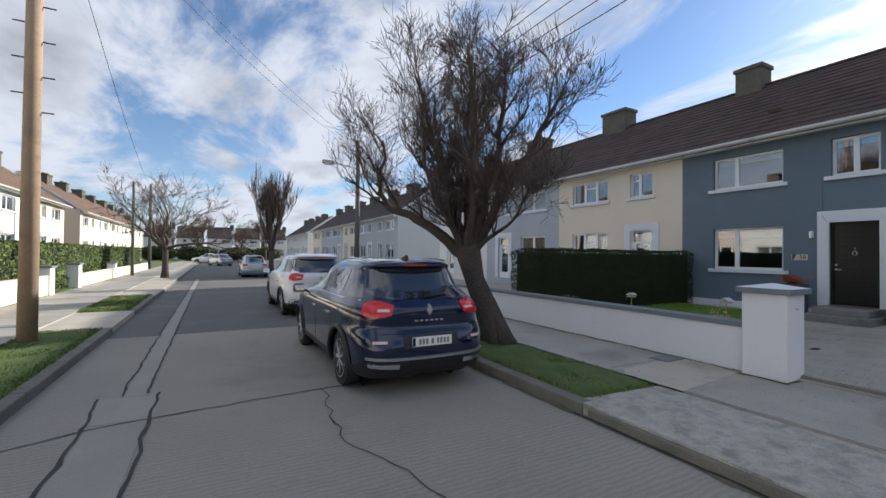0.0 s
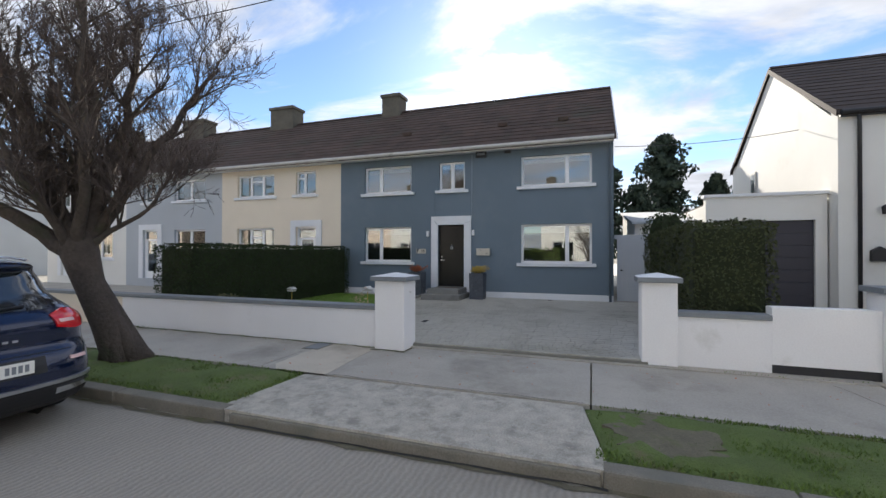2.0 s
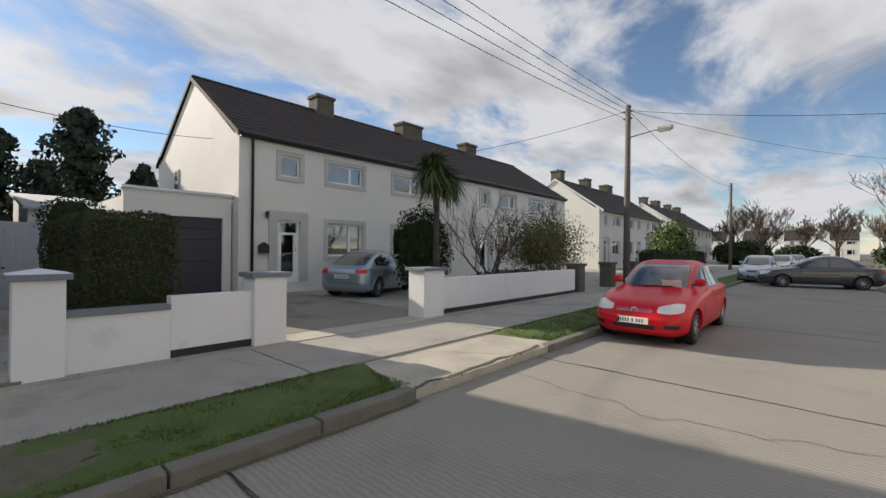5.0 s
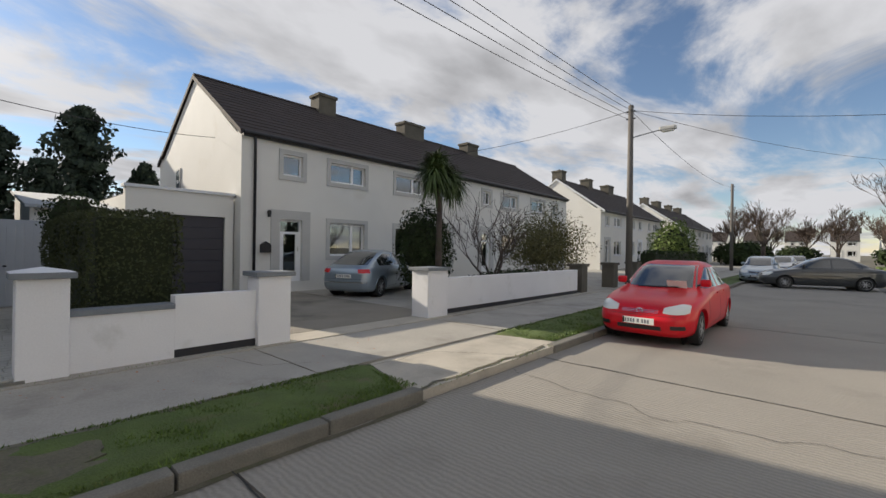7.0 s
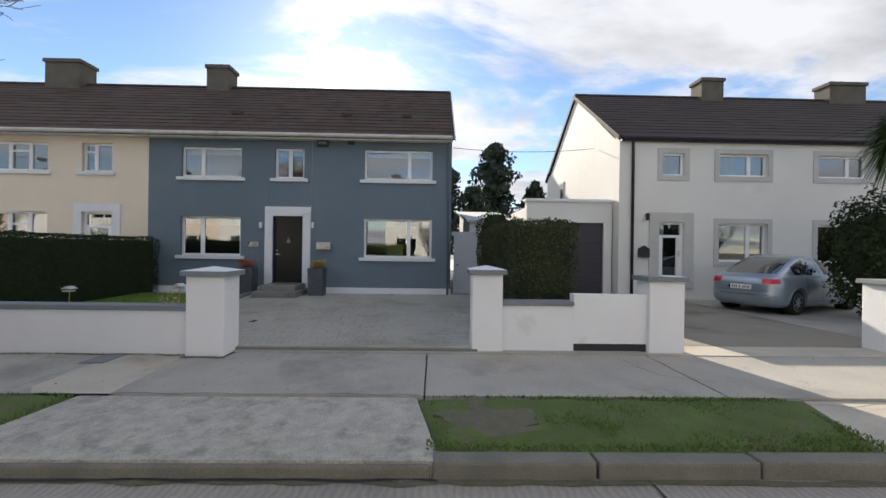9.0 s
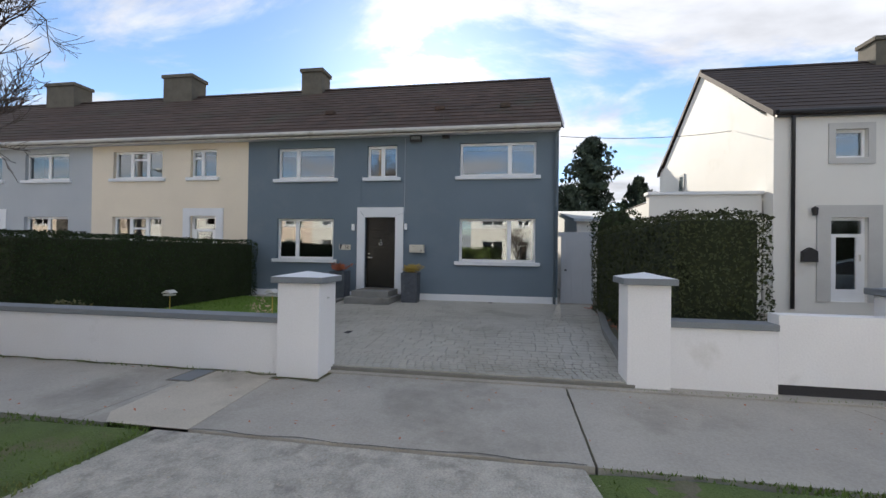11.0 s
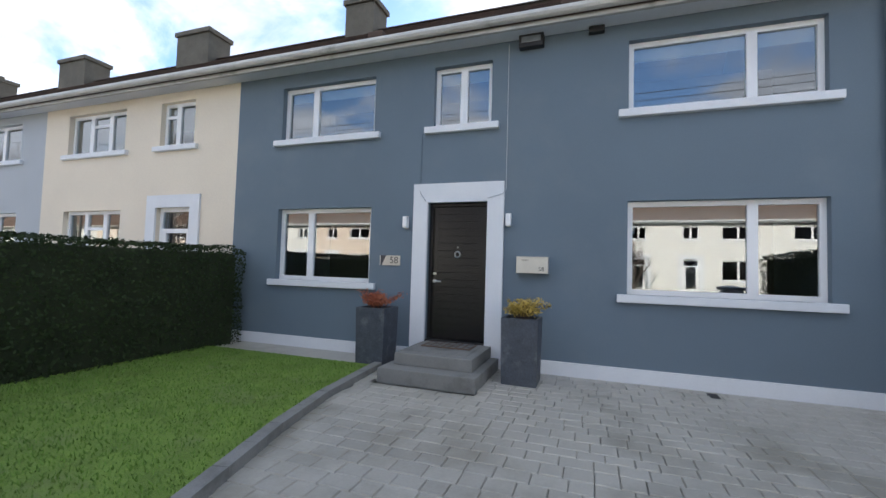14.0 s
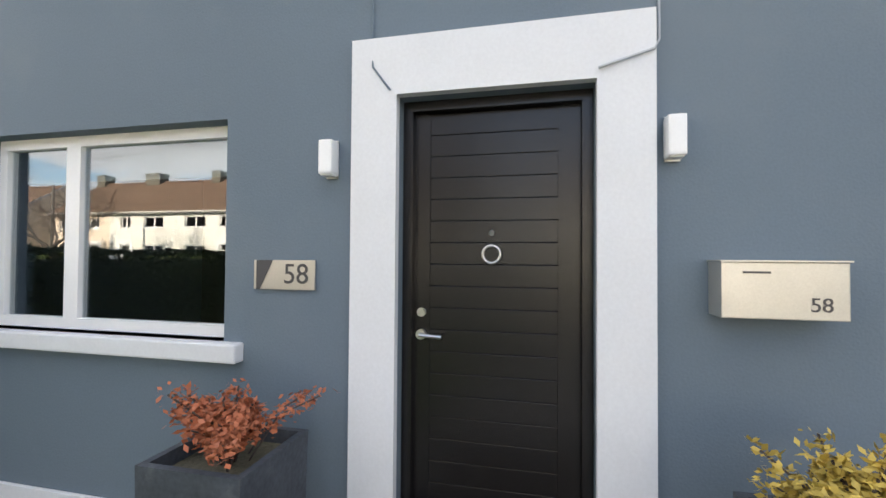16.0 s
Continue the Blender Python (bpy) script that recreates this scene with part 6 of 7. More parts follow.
SALOON_LINE = [
    (0.18, -1.98, 1.98, 0.760, 6.4, 5.2), (0.25, -2.10, 2.10, 0.820, 6.4, 5.2), (0.38, -2.16, 2.16, 0.850, 6.4, 5.2), (0.50, -2.17, 2.15, 0.860, 6.4, 5.2),
    (0.60, -2.16, 2.09, 0.860, 6.4, 5.2), (0.70, -2.16, 1.99, 0.853, 6.4, 5.4), (0.78, -2.15, 1.80, 0.845, 6.4, 5.6), (0.86, -2.12, 1.45, 0.830, 6.2, 5.8), (0.91, -2.08, 1.12, 0.815, 6.0, 6.0),
    (0.95, -2.00, 1.02, 0.795, 4.4, 4.4), (0.99, -1.66, 0.94, 0.775, 4.6, 4.2), (1.10, -1.50, 0.74, 0.730, 4.8, 4.4), (1.26, -1.20, 0.44, 0.665, 5.0, 4.6),
    (1.34, -1.04, 0.26, 0.630, 5.0, 4.6), (1.40, -0.88, 0.10, 0.585, 4.8, 4.4), (1.44, -0.72, -0.04, 0.520, 4.6, 4.2), (1.47, -0.58, -0.16, 0.400, 4.0, 3.8)]
FASTBACK_LINE = [(z, r if z < 0.94 else {0.95: -2.02, 0.99: -1.93, 1.10: -1.66, 1.26: -1.28, 1.34: -1.06}.get(z, r), f, w, a, b) for z, r, f, w, a, b in SALOON_LINE]


class Shell:
    """A car's skin as a stack of rounded level outlines, which gives the place of any point on it."""
    def __init__(self, line, L, W, H):
        z0 = line[0][0]
        sy, sx, sz = L / (line[3][2] - line[3][1]), W / 2 / max(q[3] for q in line), (H - z0) / (line[-1][0] - z0)
        self.rows = [(z0 + (z - z0) * sz, r * sy, f * sy, w * sx, a, b) for z, r, f, w, a, b in line]
        self.sz, self.z0, self.sy, self.sx = sz, z0, sy, sx
        self.kz = lambda z: z0 + (z - z0) * sz

    def row(self, z):
        R = self.rows
        i = 0
        while i < len(R) - 2 and z > R[i + 1][0]:
            i += 1
        p, a, b, q = R[max(0, i - 1)], R[i], R[i + 1], R[min(len(R) - 1, i + 2)]
        t = min(1, max(0, (z - a[0]) / (b[0] - a[0])))
        out = []
        for k in range(1, 6):
            ma = (b[k] - p[k]) / (b[0] - p[0]) * (b[0] - a[0])
            mb = (q[k] - a[k]) / (q[0] - a[0]) * (b[0] - a[0])
            d = b[k] - a[k]
            ma = 0 if ma * d <= 0 else (min(abs(ma), 3 * abs(d)) * (1 if d > 0 else -1))
            mb = 0 if mb * d <= 0 else (min(abs(mb), 3 * abs(d)) * (1 if d > 0 else -1))
            out.append((2 * t ** 3 - 3 * t * t + 1) * a[k] + (t ** 3 - 2 * t * t + t) * ma + (3 * t * t - 2 * t ** 3) * b[k] + (t ** 3 - t * t) * mb)
        return out

    def at(self, ang, z, off=0.0):
        """The point in direction ang (0 is +x, 90 degrees the front)."""
        r, f, w, a, b = self.row(z)
        yc, l = (r + f) / 2, (f - r) / 2
        c, s = math.cos(ang), math.sin(ang)
        p = b if s > 0 else a
        x, y = math.copysign(abs(c) ** (2 / p), c), math.copysign(abs(s) ** (2 / p), s)
        n = Vector((math.copysign(abs(x) ** (p - 1), x) / w, math.copysign(abs(y) ** (p - 1), y) / l, 0)).normalized()
        return Vector((x * w, yc + y * l, z)) + n * off

    def side(self, y, z, sx=1, off=0.0):
        r, f, w, a, b = self.row(z)
        yc, l = (r + f) / 2, (f - r) / 2
        s = max(-0.999, min(0.999, (y - yc) / l))
        p = b if s > 0 else a
        return Vector((sx * (w * (1 - abs(s) ** p) ** (1 / p) + off), yc + s * l, z))

    def end(self, x, z, front=False, off=0.0):
        r, f, w, a, b = self.row(z)
        yc, l, p = (r + f) / 2, (f - r) / 2, (b if front else a)
        e = (1 if front else -1) * (l * (1 - min(0.999, abs(x) / w) ** p) ** (1 / p) + off)
        return Vector((x, yc + e, z))

    def mesh(self, za, zb, off=0.0, n=56, step=0.03):
        zs = sorted({za, zb, *(r[0] for r in self.rows if za < r[0] < zb)})
        zs = [u + (v - u) * k / m for u, v in zip(zs, zs[1:]) for m in [max(1, round((v - u) / step))] for k in range(m)] + [zb]
        bm = bmesh.new()
        rings = [[bm.verts.new(self.at(2 * math.pi * (k + 0.5) / n, z, off)) for k in range(n)] for z in zs]
        for u, v in zip(rings, rings[1:]):
            for k in range(n):
                bm.faces.new((u[k], u[(k + 1) % n], v[(k + 1) % n], v[k]))
        bm.faces.new(rings[0][::-1]), bm.faces.new(rings[-1])
        return bm


def patch(f, nu=10, nv=5, out=0.006, back=-0.012):
    """A lens, pane or strip lying on a skin: f(u, v, off) gives its points."""
    bm = bmesh.new()
    g = {(i, j): bm.verts.new(f(i / nu, j / nv, out)) for i in range(nu + 1) for j in range(nv + 1)}
    for i in range(nu):
        for j in range(nv):
            bm.faces.new((g[i, j], g[i + 1, j], g[i + 1, j + 1], g[i, j + 1]))
    rim = [(i, 0) for i in range(nu)] + [(nu, j) for j in range(nv)] + [(i, nv) for i in range(nu, 0, -1)] + [(0, j) for j in range(nv, 0, -1)]
    low = [bm.verts.new(f(i / nu, j / nv, back)) for i, j in rim]
    for k in range(len(rim)):
        m = (k + 1) % len(rim)
        bm.faces.new((g[rim[k]], low[k], low[m], g[rim[m]]))
    bmesh.ops.recalc_face_normals(bm, faces=bm.faces)
    return bm


def lens(e, name, bm, material, label=""):
    ob = part(name, bm, material, e, label, smooth=True)
    ob.data.set_sharp_from_angle(angle=radians(35))
    return ob


def cut(bm, holes):
    """A mesh with round wells (x0, x1, y, z, radius) taken out of it."""
    tmp, cutter = bmesh.new(), bmesh.new()
    for x0, x1, y, z, r in holes:
        tube(cutter, [(x0, y, z), (x1, y, z)], r, 36)
    bmesh.ops.recalc_face_normals(bm, faces=bm.faces), bmesh.ops.recalc_face_normals(cutter, faces=cutter.faces)
    obs = []
    for b in (bm, cutter):
        me = bpy.data.meshes.new("shell")
        b.to_mesh(me)
        b.free()
        obs.append(bpy.data.objects.new("shell", me))
        scene.collection.objects.link(obs[-1])
    m = obs[0].modifiers.new("wells", "BOOLEAN")
    m.operation, m.object, m.solver = "DIFFERENCE", obs[1], "EXACT"
    me = bpy.data.meshes.new_from_object(obs[0].evaluated_get(bpy.context.evaluated_depsgraph_get()))
    tmp.from_mesh(me)
    for ob in obs:
        bpy.data.objects.remove(ob)
    return tmp


def car(x, y, rz, paint, label, line, L, W, H, rim="alloy", z=-0.2, cladding=False, R=0.31, axles=(-1.33, 1.33), doors=(-1.05, -0.12, 0.86), panes=((-1.12, -0.14), (-0.06, 0.78)), spokes=7):
    """A car along its own y, front at +y: skin with wheel wells, panes, wheels, seams, mirrors and handles."""
    e = thing("car", x, y, z, label, "car", "parked cars", rz)
    s = Shell(line, L, W, H)
    h, w = L / 2, W / 2
    top = s.rows[-1][0]
    wells = [(sx * (w - 0.30), sx * (w + 0.2), yy, R, R + 0.05) for sx in (-1, 1) for yy in axles]
    ob = part("body", cut(s.mesh(s.rows[0][0], top), wells), paint, e, smooth=True)
    ob.data.set_sharp_from_angle(angle=radians(42))
    if cladding:
        c = part("lower_cladding", cut(s.mesh(s.rows[0][0] + 0.01, s.kz(0.36), 0.008, step=0.05), wells), "black", e, "unpainted dark plastic lower body", smooth=True)
        c.data.set_sharp_from_angle(angle=radians(42))
    part("underbody", boxes((-w * 0.62, w * 0.62, -h + 0.3, h - 0.35, 0.17, 0.6)), "black", e)
    for sx in (-1, 1):
        for yy in axles:
            part("wheel_well", tube(bmesh.new(), [(sx * (w - 0.295), yy, R), (sx * (w - 0.285), yy, R)], R + 0.049, 28), "black", e)
            a0, a1 = -0.25, math.pi + 0.25
            arch = [s.side(yy + (R + 0.055) * math.cos(a), max(0.2, R + (R + 0.055) * math.sin(a)), sx, 0.004) for a in (a0 + (a1 - a0) * k / 20 for k in range(21))]
            part("wheel_arch", tube(bmesh.new(), arch, 0.03 if cladding else 0.008, 8), "black" if cladding else paint, e, smooth=True)
            xo = sx * (w - 0.035)
            t = bmesh.new()
            tube(t, [(xo - sx * 0.2, yy, R), (xo - sx * 0.17, yy, R), (xo - sx * 0.03, yy, R), (xo - sx * 0.008, yy, R), (xo, yy, R), (xo - sx * 0.012, yy, R), (xo - sx * 0.05, yy, R)], [R - 0.03, R, R, R - 0.012, R * 0.82, R * 0.72, R * 0.7], 32)
            wheel = part("tyre", t, "rubber", e, smooth=True)
            wheel.data.set_sharp_from_angle(angle=radians(50))
            part("wheel_dish", tube(bmesh.new(), [(xo - sx * 0.045, yy, R), (xo - sx * 0.04, yy, R)], R * 0.69, 28), "black", wheel)
            ring = [(xo - sx * 0.012, yy + R * 0.68 * math.cos(a), R + R * 0.68 * math.sin(a)) for a in (2 * math.pi * k / 28 for k in range(29))]
            part("rim", tube(bmesh.new(), ring, 0.013, 6, cap=False), rim, wheel, smooth=True)
            for k in range(spokes):
                for d in (-0.11, 0.11):
                    a = 2 * math.pi * k / spokes
                    sp = tube(bmesh.new(), [(xo - sx * 0.012, yy + R * 0.12 * math.cos(a), R + R * 0.12 * math.sin(a)), (xo - sx * 0.016, yy + R * 0.66 * math.cos(a + d), R + R * 0.66 * math.sin(a + d))], [0.02, 0.014], 5)
                    part("rim_spoke", sp, rim, wheel)
            part("hub_cap", tube(bmesh.new(), [(xo - sx * 0.03, yy, R), (xo - sx * 0.003, yy, R)], [0.05, 0.04], 14), rim, wheel)
        zb, zt = s.kz(1.12 if H > 1.55 else 0.97), s.kz(1.44 if H > 1.55 else 1.35)
        for k, (ya, yb) in enumerate(panes):
            last = k == len(panes) - 1
            def pane(u, v, off, ya=ya, yb=yb, last=last, k=k):
                zz = zb + (zt - zb) * v
                r, f = s.row(zz)[:2]
                lo = max(ya, r + 0.20) if k == 0 else ya
                hi = min(yb, f - 0.20) if last else yb
                return s.side(lo + (hi - lo) * u, zz, sx, off)
            lens(e, "side_window", patch(pane, 10, 6, 0.004), "dark_glass")
        for yy in doors:
            part("door_seam", patch(lambda u, v, off, yy=yy: s.side(yy + 0.008 * u + 0.05 * (v - 0.5) ** 2, 0.32 + (s.kz(0.95) - 0.32) * v, sx, off), 1, 8, 0.0015, -0.005), "black", e)
        part("door_seam", patch(lambda u, v, off: s.side(doors[0] + (doors[-1] - doors[0]) * u, 0.31 + 0.006 * v, sx, off), 12, 1, 0.0015, -0.005), "black", e)
        for yy in (doors[0] + 0.08, doors[1] + 0.08):
            hp = s.side(yy + 0.09, s.kz(0.86), sx)
            part("door_handle", boxes((hp.x - 0.018, hp.x + 0.018, hp.y - 0.09, hp.y + 0.09, hp.z - 0.015, hp.z + 0.015), bevel=0.01), "chrome" if cladding else paint, e)
        mp = s.side(doors[-1] - 0.08, s.kz(1.0), sx)
        mx = mp.x + sx * 0.12
        bm = boxes((mx - 0.09, mx + 0.09, mp.y - 0.05, mp.y + 0.05, mp.z, mp.z + 0.14), bevel=0.04)
        mirror = part("mirror", bm, paint if paint != "paint_blue" else "black", e, smooth=True)
        part("mirror_arm", tube(bmesh.new(), [(mp.x - sx * 0.02, mp.y, mp.z + 0.02), (mx, mp.y, mp.z + 0.05)], 0.02, 6), "black", mirror)
        part("mirror_glass", boxes((mx - 0.075, mx + 0.075, mp.y - 0.055, mp.y - 0.051, mp.z + 0.02, mp.z + 0.12)), "chrome", mirror)
    return e, s


M["dark_glass"] = mat("tinted_car_glass", (0.02, 0.024, 0.026), 0.04, vary=0.02, bump=0.0, coat=1.0, spec=1.0)


def number_plate(e, y, z, back=True):
    s = -1 if back else 1
    p = part("number_plate", boxes((-0.26, 0.26, y - 0.008, y + 0.008, z - 0.056, z + 0.056), bevel=0.004), "plate", e)
    for xx, ww in ((-0.18, 0.03), (-0.135, 0.03), (-0.09, 0.03), (-0.02, 0.035), (0.055, 0.03), (0.1, 0.03), (0.145, 0.03), (0.19, 0.03)):
        part("mark", boxes((xx, xx + ww, y + s * 0.0085 - 0.001, y + s * 0.0085 + 0.001, z - 0.032, z + 0.032)), "cap_grey", p)
    a = -0.258 if back else 0.225
    part("band", boxes((a, a + 0.033, y + s * 0.0085 - 0.001, y + s * 0.0085 + 0.001, z - 0.05, z + 0.05)), "paint_blue", p)


def suv(x, y, rz, paint, label, L=4.45, W=1.84, H=1.61, **k):
    e, s = car(x, y, rz, paint, label, SUV_LINE, L, W, H, cladding=True, R=0.345, axles=(-1.36, 1.31), doors=(-0.98, -0.1, 0.88),
               panes=((-1.86, -1.22), (-1.17, -0.30), (-0.24, 0.72)), **k)
    kz = s.kz
    def glass(u, v, off):
        z = kz(1.11) + (kz(1.455) - kz(1.11)) * v
        half = (0.50 + 0.19 * min(1, (v / 0.22)) ** 0.5) * (1 - 0.12 * v) * s.sx
        return s.end((u * 2 - 1) * half, z, False, off)
    lens(e, "rear_window", patch(glass, 18, 10, 0.005), "dark_glass")
    lens(e, "windscreen", patch(lambda u, v, off: s.end((u * 2 - 1) * (0.66 - 0.1 * v), kz(1.14) + (kz(1.5) - kz(1.14)) * v, True, off), 14, 6, 0.005), "dark_glass")
    for sg in (1, -1):
        # the lamp wraps round the corner
        def lamp_at(u, v, off, a=-1.40, b=-0.86):
            ang = a + (b - a) * u
            half = 0.03 + 0.065 * math.sin(math.pi * (0.14 + 0.72 * u))
            lo, hi = 1.0 + 0.015 * u - half, 1.0 + 0.015 * u + half
            p = s.at(ang, kz(lo + (hi - lo) * v), off)
            return Vector((sg * p.x, p.y, p.z))
        tl = lens(e, "tail_lamp", patch(lamp_at, 14, 6, 0.016), "lamp_red", "red wrap-round tail lamp")
        def inner(u, v, off):
            p = s.at(-1.365 + 0.19 * u, kz(0.985 + 0.03 * v), off)
            return Vector((sg * p.x, p.y, p.z))
        lens(tl, "lamp_element", patch(inner, 8, 2, 0.019), "lamp_pale")
        def refl(u, v, off):
            p = s.at(-1.36 + 0.25 * u, kz(0.635 + 0.03 * v), off)
            return Vector((sg * p.x, p.y, p.z))
        lens(e, "bumper_reflector", patch(refl, 8, 2, 0.012), "lamp_pale")
        lens(e, "exhaust_trim", patch(lambda u, v, off: s.end(sg * (0.42 + 0.34 * u), 0.345 + 0.03 * u + (0.06 - 0.02 * u) * v, False, off), 6, 2, 0.028), "chrome")
        lens(e, "headlamp", patch(lambda u, v, off: s.end(sg * (0.42 + 0.34 * u), kz(0.84 + 0.09 * v), True, off), 6, 2, 0.012), "lamp_clear")
        part("roof_rail", tube(bmesh.new(), [s.side(yy, zz, sg, 0.0) + Vector((0, 0, 0.03)) for yy, zz in ((-1.45, kz(1.53)), (-1.2, kz(1.553)), (-0.7, kz(1.557)), (-0.3, kz(1.55)), (0.0, kz(1.51)))], 0.014, 6), "chrome", e)
        part("window_trim", tube(bmesh.new(), [s.side(yy, kz(1.10), sg, 0.002) for yy in (-1.8, -1.3, -0.7, 0.0, 0.7)], 0.007, 5), "chrome", e)
    part("rear_diffuser", patch(lambda u, v, off: s.end((u * 2 - 1) * 0.80, 0.27 + 0.17 * v, False, off), 12, 4, 0.014), "black", e)
    part("skid_plate", patch(lambda u, v, off: s.end((u * 2 - 1) * 0.78, 0.44 + 0.03 * v + 0.02 * (2 * u - 1) ** 2, False, off), 16, 1, 0.03), "alloy", e, "satin chrome bumper trim")
    part("tailgate_seam", patch(lambda u, v, off: s.end((u * 2 - 1) * 0.66, kz(0.73) + 0.007 * v, False, off), 14, 1, 0.002), "black", e)
    part("plate_recess", patch(lambda u, v, off: s.end((u * 2 - 1) * 0.36, kz(0.56) + 0.145 * v, False, off), 8, 2, 0.004), "black", e)
    part("spoiler_edge", patch(lambda u, v, off: s.end((u * 2 - 1) * 0.56, kz(1.492) + 0.012 * v, False, off), 12, 1, 0.012), "black", e)
    part("brake_lamp", patch(lambda u, v, off: s.end((u * 2 - 1) * 0.16, kz(1.497) + 0.014 * v, False, off), 4, 1, 0.016), "lamp_red", e)
    part("wiper", tube(bmesh.new(), [s.end(0.0, kz(1.13), False, 0.03), s.end(0.3, kz(1.15), False, 0.022)], 0.013, 6), "black", e)
    yb = s.end(0, kz(0.99)).y
    bm = prism(bmesh.new(), [(0, 1.065), (-0.042, 0.995), (0, 0.925), (0.042, 0.995)], yb - 0.018, yb + 0.03, "y")
    part("badge", bm, "chrome", e)
    for i in range(6):
        part("badge_bar", boxes((-0.19 + i * 0.068, -0.15 + i * 0.068, yb - 0.008, yb + 0.03, 0.862, 0.882)), "chrome", e)
    part("antenna", prism(bmesh.new(), [(-1.45, 1.575), (-1.2, 1.59), (-1.43, 1.65)], -0.018, 0.018, "x"), "black", e)
    number_plate(e, s.end(0, kz(0.64)).y - 0.02, kz(0.635))
    return e


def saloon(x, y, rz, paint, label, line=SALOON_LINE, H=1.47, L=4.35, W=1.71, rim="alloy"):
    fast = line is FASTBACK_LINE
    e, s = car(x, y, rz, paint, label, line, L, W, H, rim=rim, R=0.305, axles=(-1.33 * L / 4.33, 1.33 * L / 4.33), panes=((-1.35, -0.32), (-0.24, 0.72)), doors=(-0.95, -0.26, 0.82))
    kz = s.kz
    za, zb = (kz(1.02), kz(1.38)) if not fast else (kz(1.0), kz(1.40))
    lens(e, "rear_window", patch(lambda u, v, off: s.end((u * 2 - 1) * (0.60 - 0.12 * v) * s.sx, za + (zb - za) * v, False, off), 14, 8, 0.005), "dark_glass")
    lens(e, "windscreen", patch(lambda u, v, off: s.end((u * 2 - 1) * (0.64 - 0.12 * v) * s.sx, kz(0.97) + (kz(1.39) - kz(0.97)) * v, True, off), 14, 8, 0.005), "dark_glass")
    for sg in (1, -1):
        def head(u, v, off):
            ang = 1.455 - 0.62 * u
            lo, hi = 0.58 + 0.02 * u, 0.715 + 0.04 * min(1, u * 2)
            p = s.at(ang, kz(lo + (hi - lo) * (0.5 + (v - 0.5) * (1 - 0.35 * abs(2 * u - 1) ** 3))), off)
            return Vector((sg * p.x, p.y, p.z))
        lens(e, "headlamp", patch(head, 12, 6, 0.012), "lamp_clear")
        def tail(u, v, off):
            p = s.at(-1.42 + (0.62 if fast else 0.55) * u, kz(0.76 + 0.12 * v), off)
            return Vector((sg * p.x, p.y, p.z))
        lens(e, "tail_lamp", patch(tail, 10, 4, 0.012), "lamp_red")
        lens(e, "fog_lamp", patch(lambda u, v, off: s.end(sg * (0.50 + 0.2 * u), 0.33 + 0.07 * v, True, off), 5, 2, 0.004), "black")
        part("windscreen_wiper", tube(bmesh.new(), [s.end(sg * 0.1 + 0.3 - 0.02, kz(0.965), True, 0.02), s.end(sg * 0.1 - 0.25, kz(0.985), True, 0.02)], 0.011, 5), "black", e)
    part("grille", patch(lambda u, v, off: s.end((u * 2 - 1) * (0.30 + 0.05 * v), kz(0.575 + 0.085 * v), True, off), 10, 3, 0.006), paint if paint == "paint_red" else "black", e)
    for i in range(3):
        part("grille_bar", patch(lambda u, v, off: s.end((u * 2 - 1) * 0.30, kz(0.59 + 0.022 * i + 0.006 * v), True, off), 8, 1, 0.012), "chrome", e)
    bp = s.end(0, kz(0.62), True)
    ring = [(0.055 * math.cos(a), bp.y + 0.022, bp.z + 0.036 * math.sin(a)) for a in (2 * math.pi * k / 20 for k in range(21))]
    part("badge", tube(bmesh.new(), ring, 0.008, 6, cap=False), "chrome", e)
    part("lower_intake", patch(lambda u, v, off: s.end((u * 2 - 1) * 0.36, 0.30 + 0.075 * v, True, off), 10, 2, 0.004), "black", e)
    part("bumper_seam", patch(lambda u, v, off: s.end((u * 2 - 1) * 0.66, kz(0.545) + 0.006 * v, True, off), 12, 1, 0.002), "black", e)
    number_plate(e, s.end(0, 0.47, True).y + 0.022, 0.445, back=False)
    number_plate(e, s.end(0, kz(0.66)).y - 0.018, kz(0.66))
    part("boot_seam", patch(lambda u, v, off: s.end((u * 2 - 1) * 0.7, kz(0.575) + 0.007 * v, False, off), 12, 1, 0.002), "black", e)
    part("bumper_strip", patch(lambda u, v, off: s.end((u * 2 - 1) * 0.74, kz(0.46) + 0.03 * v, False, off), 12, 1, 0.01), "chrome" if fast else "black", e)
    return e


M["lamp_pale"] = mat("pale_lamp_lens", (0.75, 0.5, 0.48), 0.15, vary=0.05, bump=0.0, coat=0.6)
suv(2.0, 6.62, 0.0, "paint_blue", "dark blue compact SUV with red tail lamps, parked at the kerb")
suv(2.2, 13.4, 0.5, "paint_white", "white compact SUV parked at the kerb beyond the tree", H=1.66)
red = saloon(2.32, -10.62, 0, "paint_red", "bright red saloon car parked facing up the street")
paper = part("paper", boxes((-0.50, -0.16, -0.09, 0.09, -0.002, 0.002)), "plate", red)
paper.matrix_basis = pose(0, 0.985, 1.03, 62, 0, 0)
saloon(11.0, -10.15, 0, "paint_silver", "silver-blue fastback car parked on the drive of the white house", FASTBACK_LINE, H=1.45, L=4.25, W=1.77).matrix_world = pose(11.4, -9.95, -0.05, 0, 0, -156)
saloon(-0.9, -29.3, 0, "paint_grey", "dark grey saloon car turning out of the junction", L=4.7, W=1.82, H=1.53).matrix_world = pose(0.1, -27.9, -0.2, 0, 0, -75)
saloon(2.6, -31, 0, "paint_silver", "silver car parked down the street", FASTBACK_LINE, H=1.5)
saloon(2.3, -44, 0, "paint_white", "white car parked down the street", H=1.5)
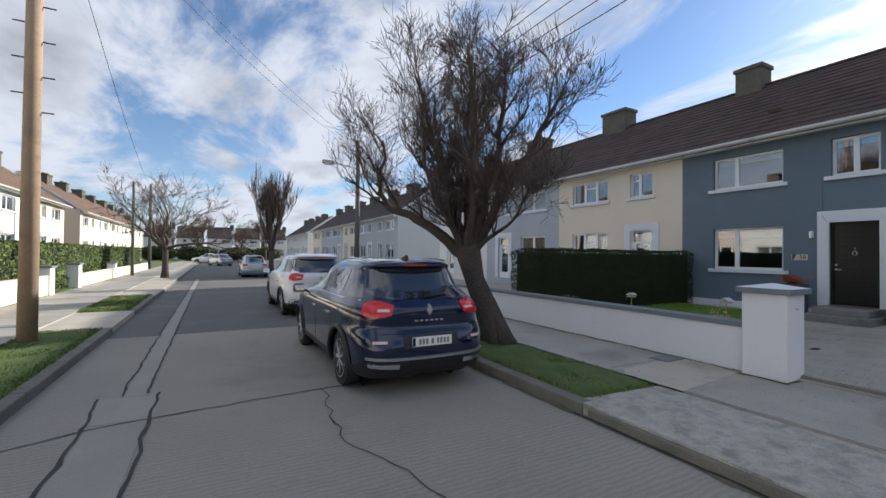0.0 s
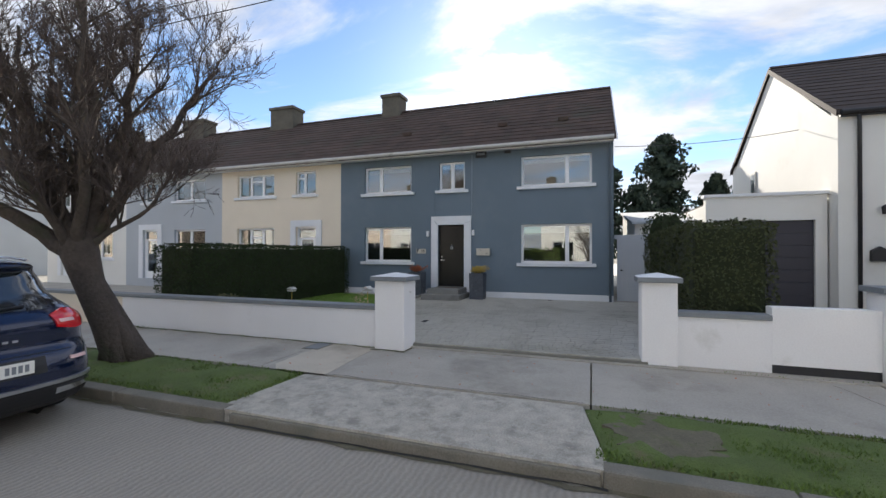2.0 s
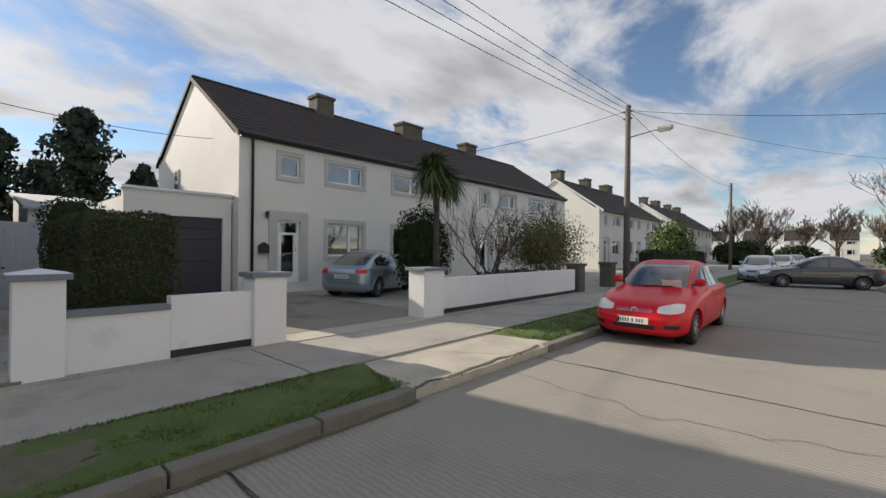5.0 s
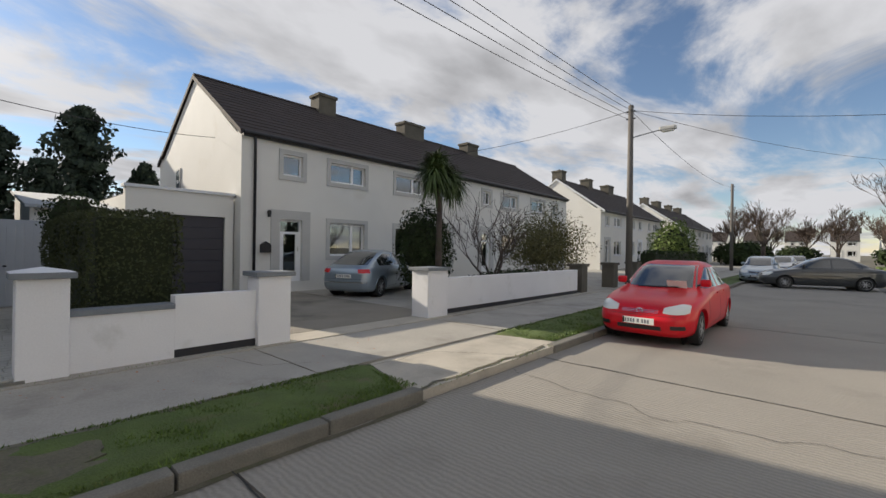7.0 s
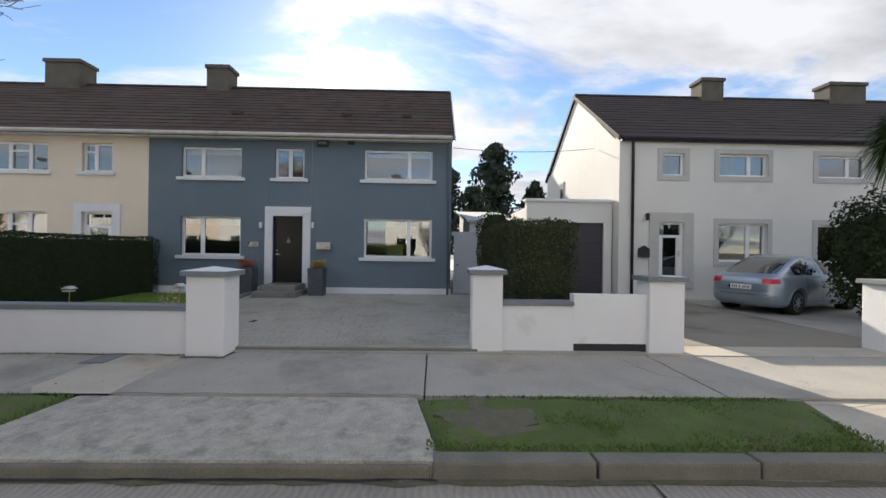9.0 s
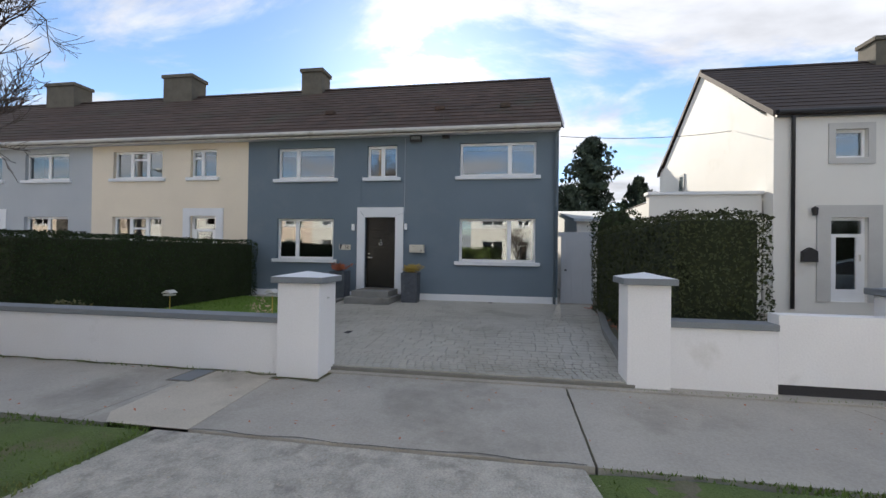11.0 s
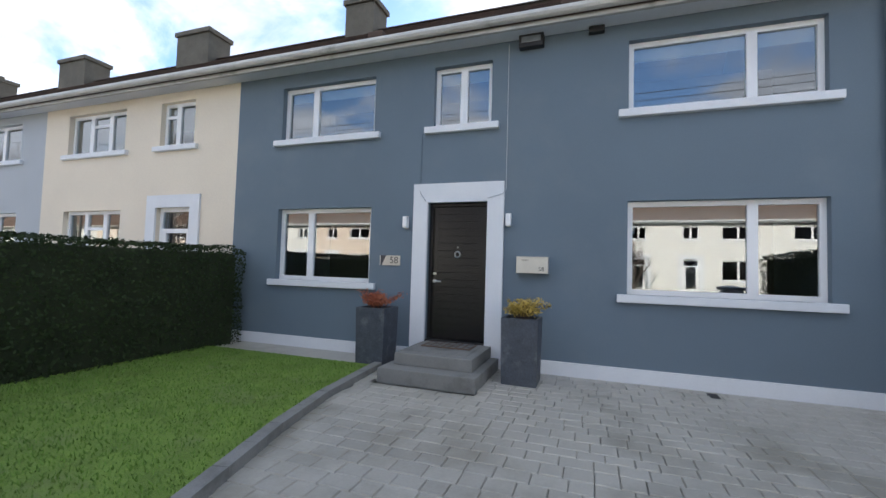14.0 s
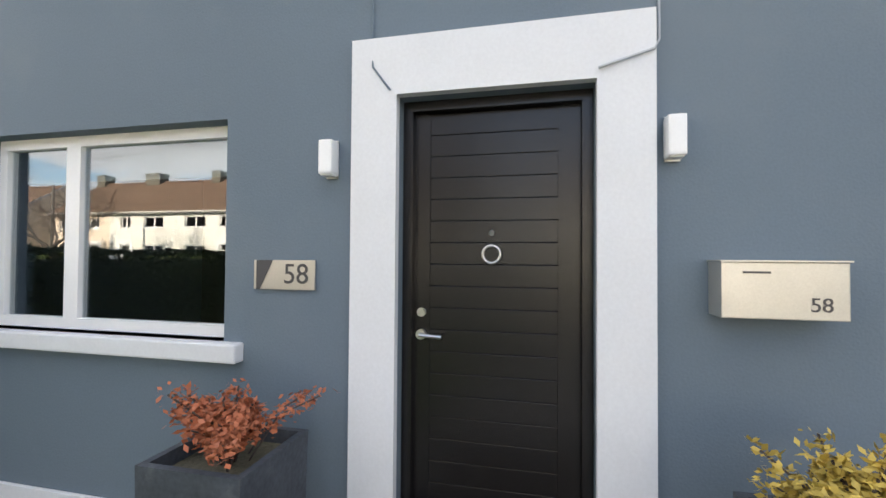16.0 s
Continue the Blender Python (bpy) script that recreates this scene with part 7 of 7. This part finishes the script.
saloon(1.9, -56, 0, "paint_grey", "grey car far down the street", H=1.5)
saloon(2.2, 33, 0, "paint_silver", "pale car parked far up the street", FASTBACK_LINE, H=1.5)
saloon(0.5, 60, 20, "paint_silver", "silver car far up the street", H=1.5)
saloon(-1.0, 75, 80, "paint_white", "white car far up the street", H=1.5)

# ---- paving stones ----
def pavers():
    """Block paving in uneven courses, with rounded tops; the middle of the drive as single stones."""
    drive = tagged(new("drive_paving"), "grey concrete block paving of the drive, weathered and slightly shiny", "paving", "", "structure")
    rows = []
    x = 6.25
    while x < 13.0:
        d = 0.105 if x < 6.95 else random.choice((0.145, 0.165, 0.185))
        rows.append((x, d))
        x += d
    meshes, joined_v, joined_f, singles = {}, [], [], 0
    for x, d in rows:
        ylo = -0.98 - (x - 6.25) * 0.118 if x > 6.65 else -1.0
        yhi = lawn_edge(x + d) if x < 12.1 else 4.9
        y = ylo + random.uniform(0, 0.1) - 0.1
        while y < yhi:
            l = 0.105 if x < 6.95 else random.choice((0.16, 0.2, 0.24))
            a, b = max(y, ylo), min(y + l, yhi)
            y += l
            if b - a < 0.04:
                continue
            z = 0.03 * min(1, max(0, (x - 6.3) / 6)) + 0.004 + random.uniform(-0.0025, 0.0025)
            if x > 11.7 and 3.4 < a and b < 4.78:
                continue
            L, W, g, bv = b - a, d, 0.0022, 0.006
            lo = [(g, g), (W - g, g), (W - g, L - g), (g, L - g)]
            hi = [(g + bv, g + bv), (W - g - bv, g + bv), (W - g - bv, L - g - bv), (g + bv, L - g - bv)]
            v = [(p[0], p[1], -0.03) for p in lo] + [(p[0], p[1], -0.007) for p in lo] + [(p[0], p[1], 0) for p in hi]
            f = [(8, 9, 10, 11)] + [(i, (i + 1) % 4, 4 + (i + 1) % 4, 4 + i) for i in range(4)] + [(4 + i, 4 + (i + 1) % 4, 8 + (i + 1) % 4, 8 + i) for i in range(4)]
            if 8.4 < x < 10.3 and 0.9 < a < 4.1 and singles < 300:
                key = (round(W, 3), round(L, 2))
                if key not in meshes:
                    me = bpy.data.meshes.new("paver")
                    me.from_pydata(v, [], f)
                    me.materials.append(M["paver"])
                    meshes[key] = me
                ob = new("paver", meshes[key])
                ob.parent = drive
                ob.matrix_basis = pose(x, a, z, random.gauss(0, 0.25), random.gauss(0, 0.25), 0)
                singles += 1
            else:
                i = len(joined_v)
                joined_v += [(p[0] + x, p[1] + a, p[2] + z) for p in v]
                joined_f += [tuple(q + i for q in face) for face in f]
    me = bpy.data.meshes.new("pavers")
    me.from_pydata(joined_v, [], joined_f)
    me.materials.append(M["paver"])
    ob = new("pavers", me)
    ob.parent = drive
    ob["kind"] = "stuff"


pavers()
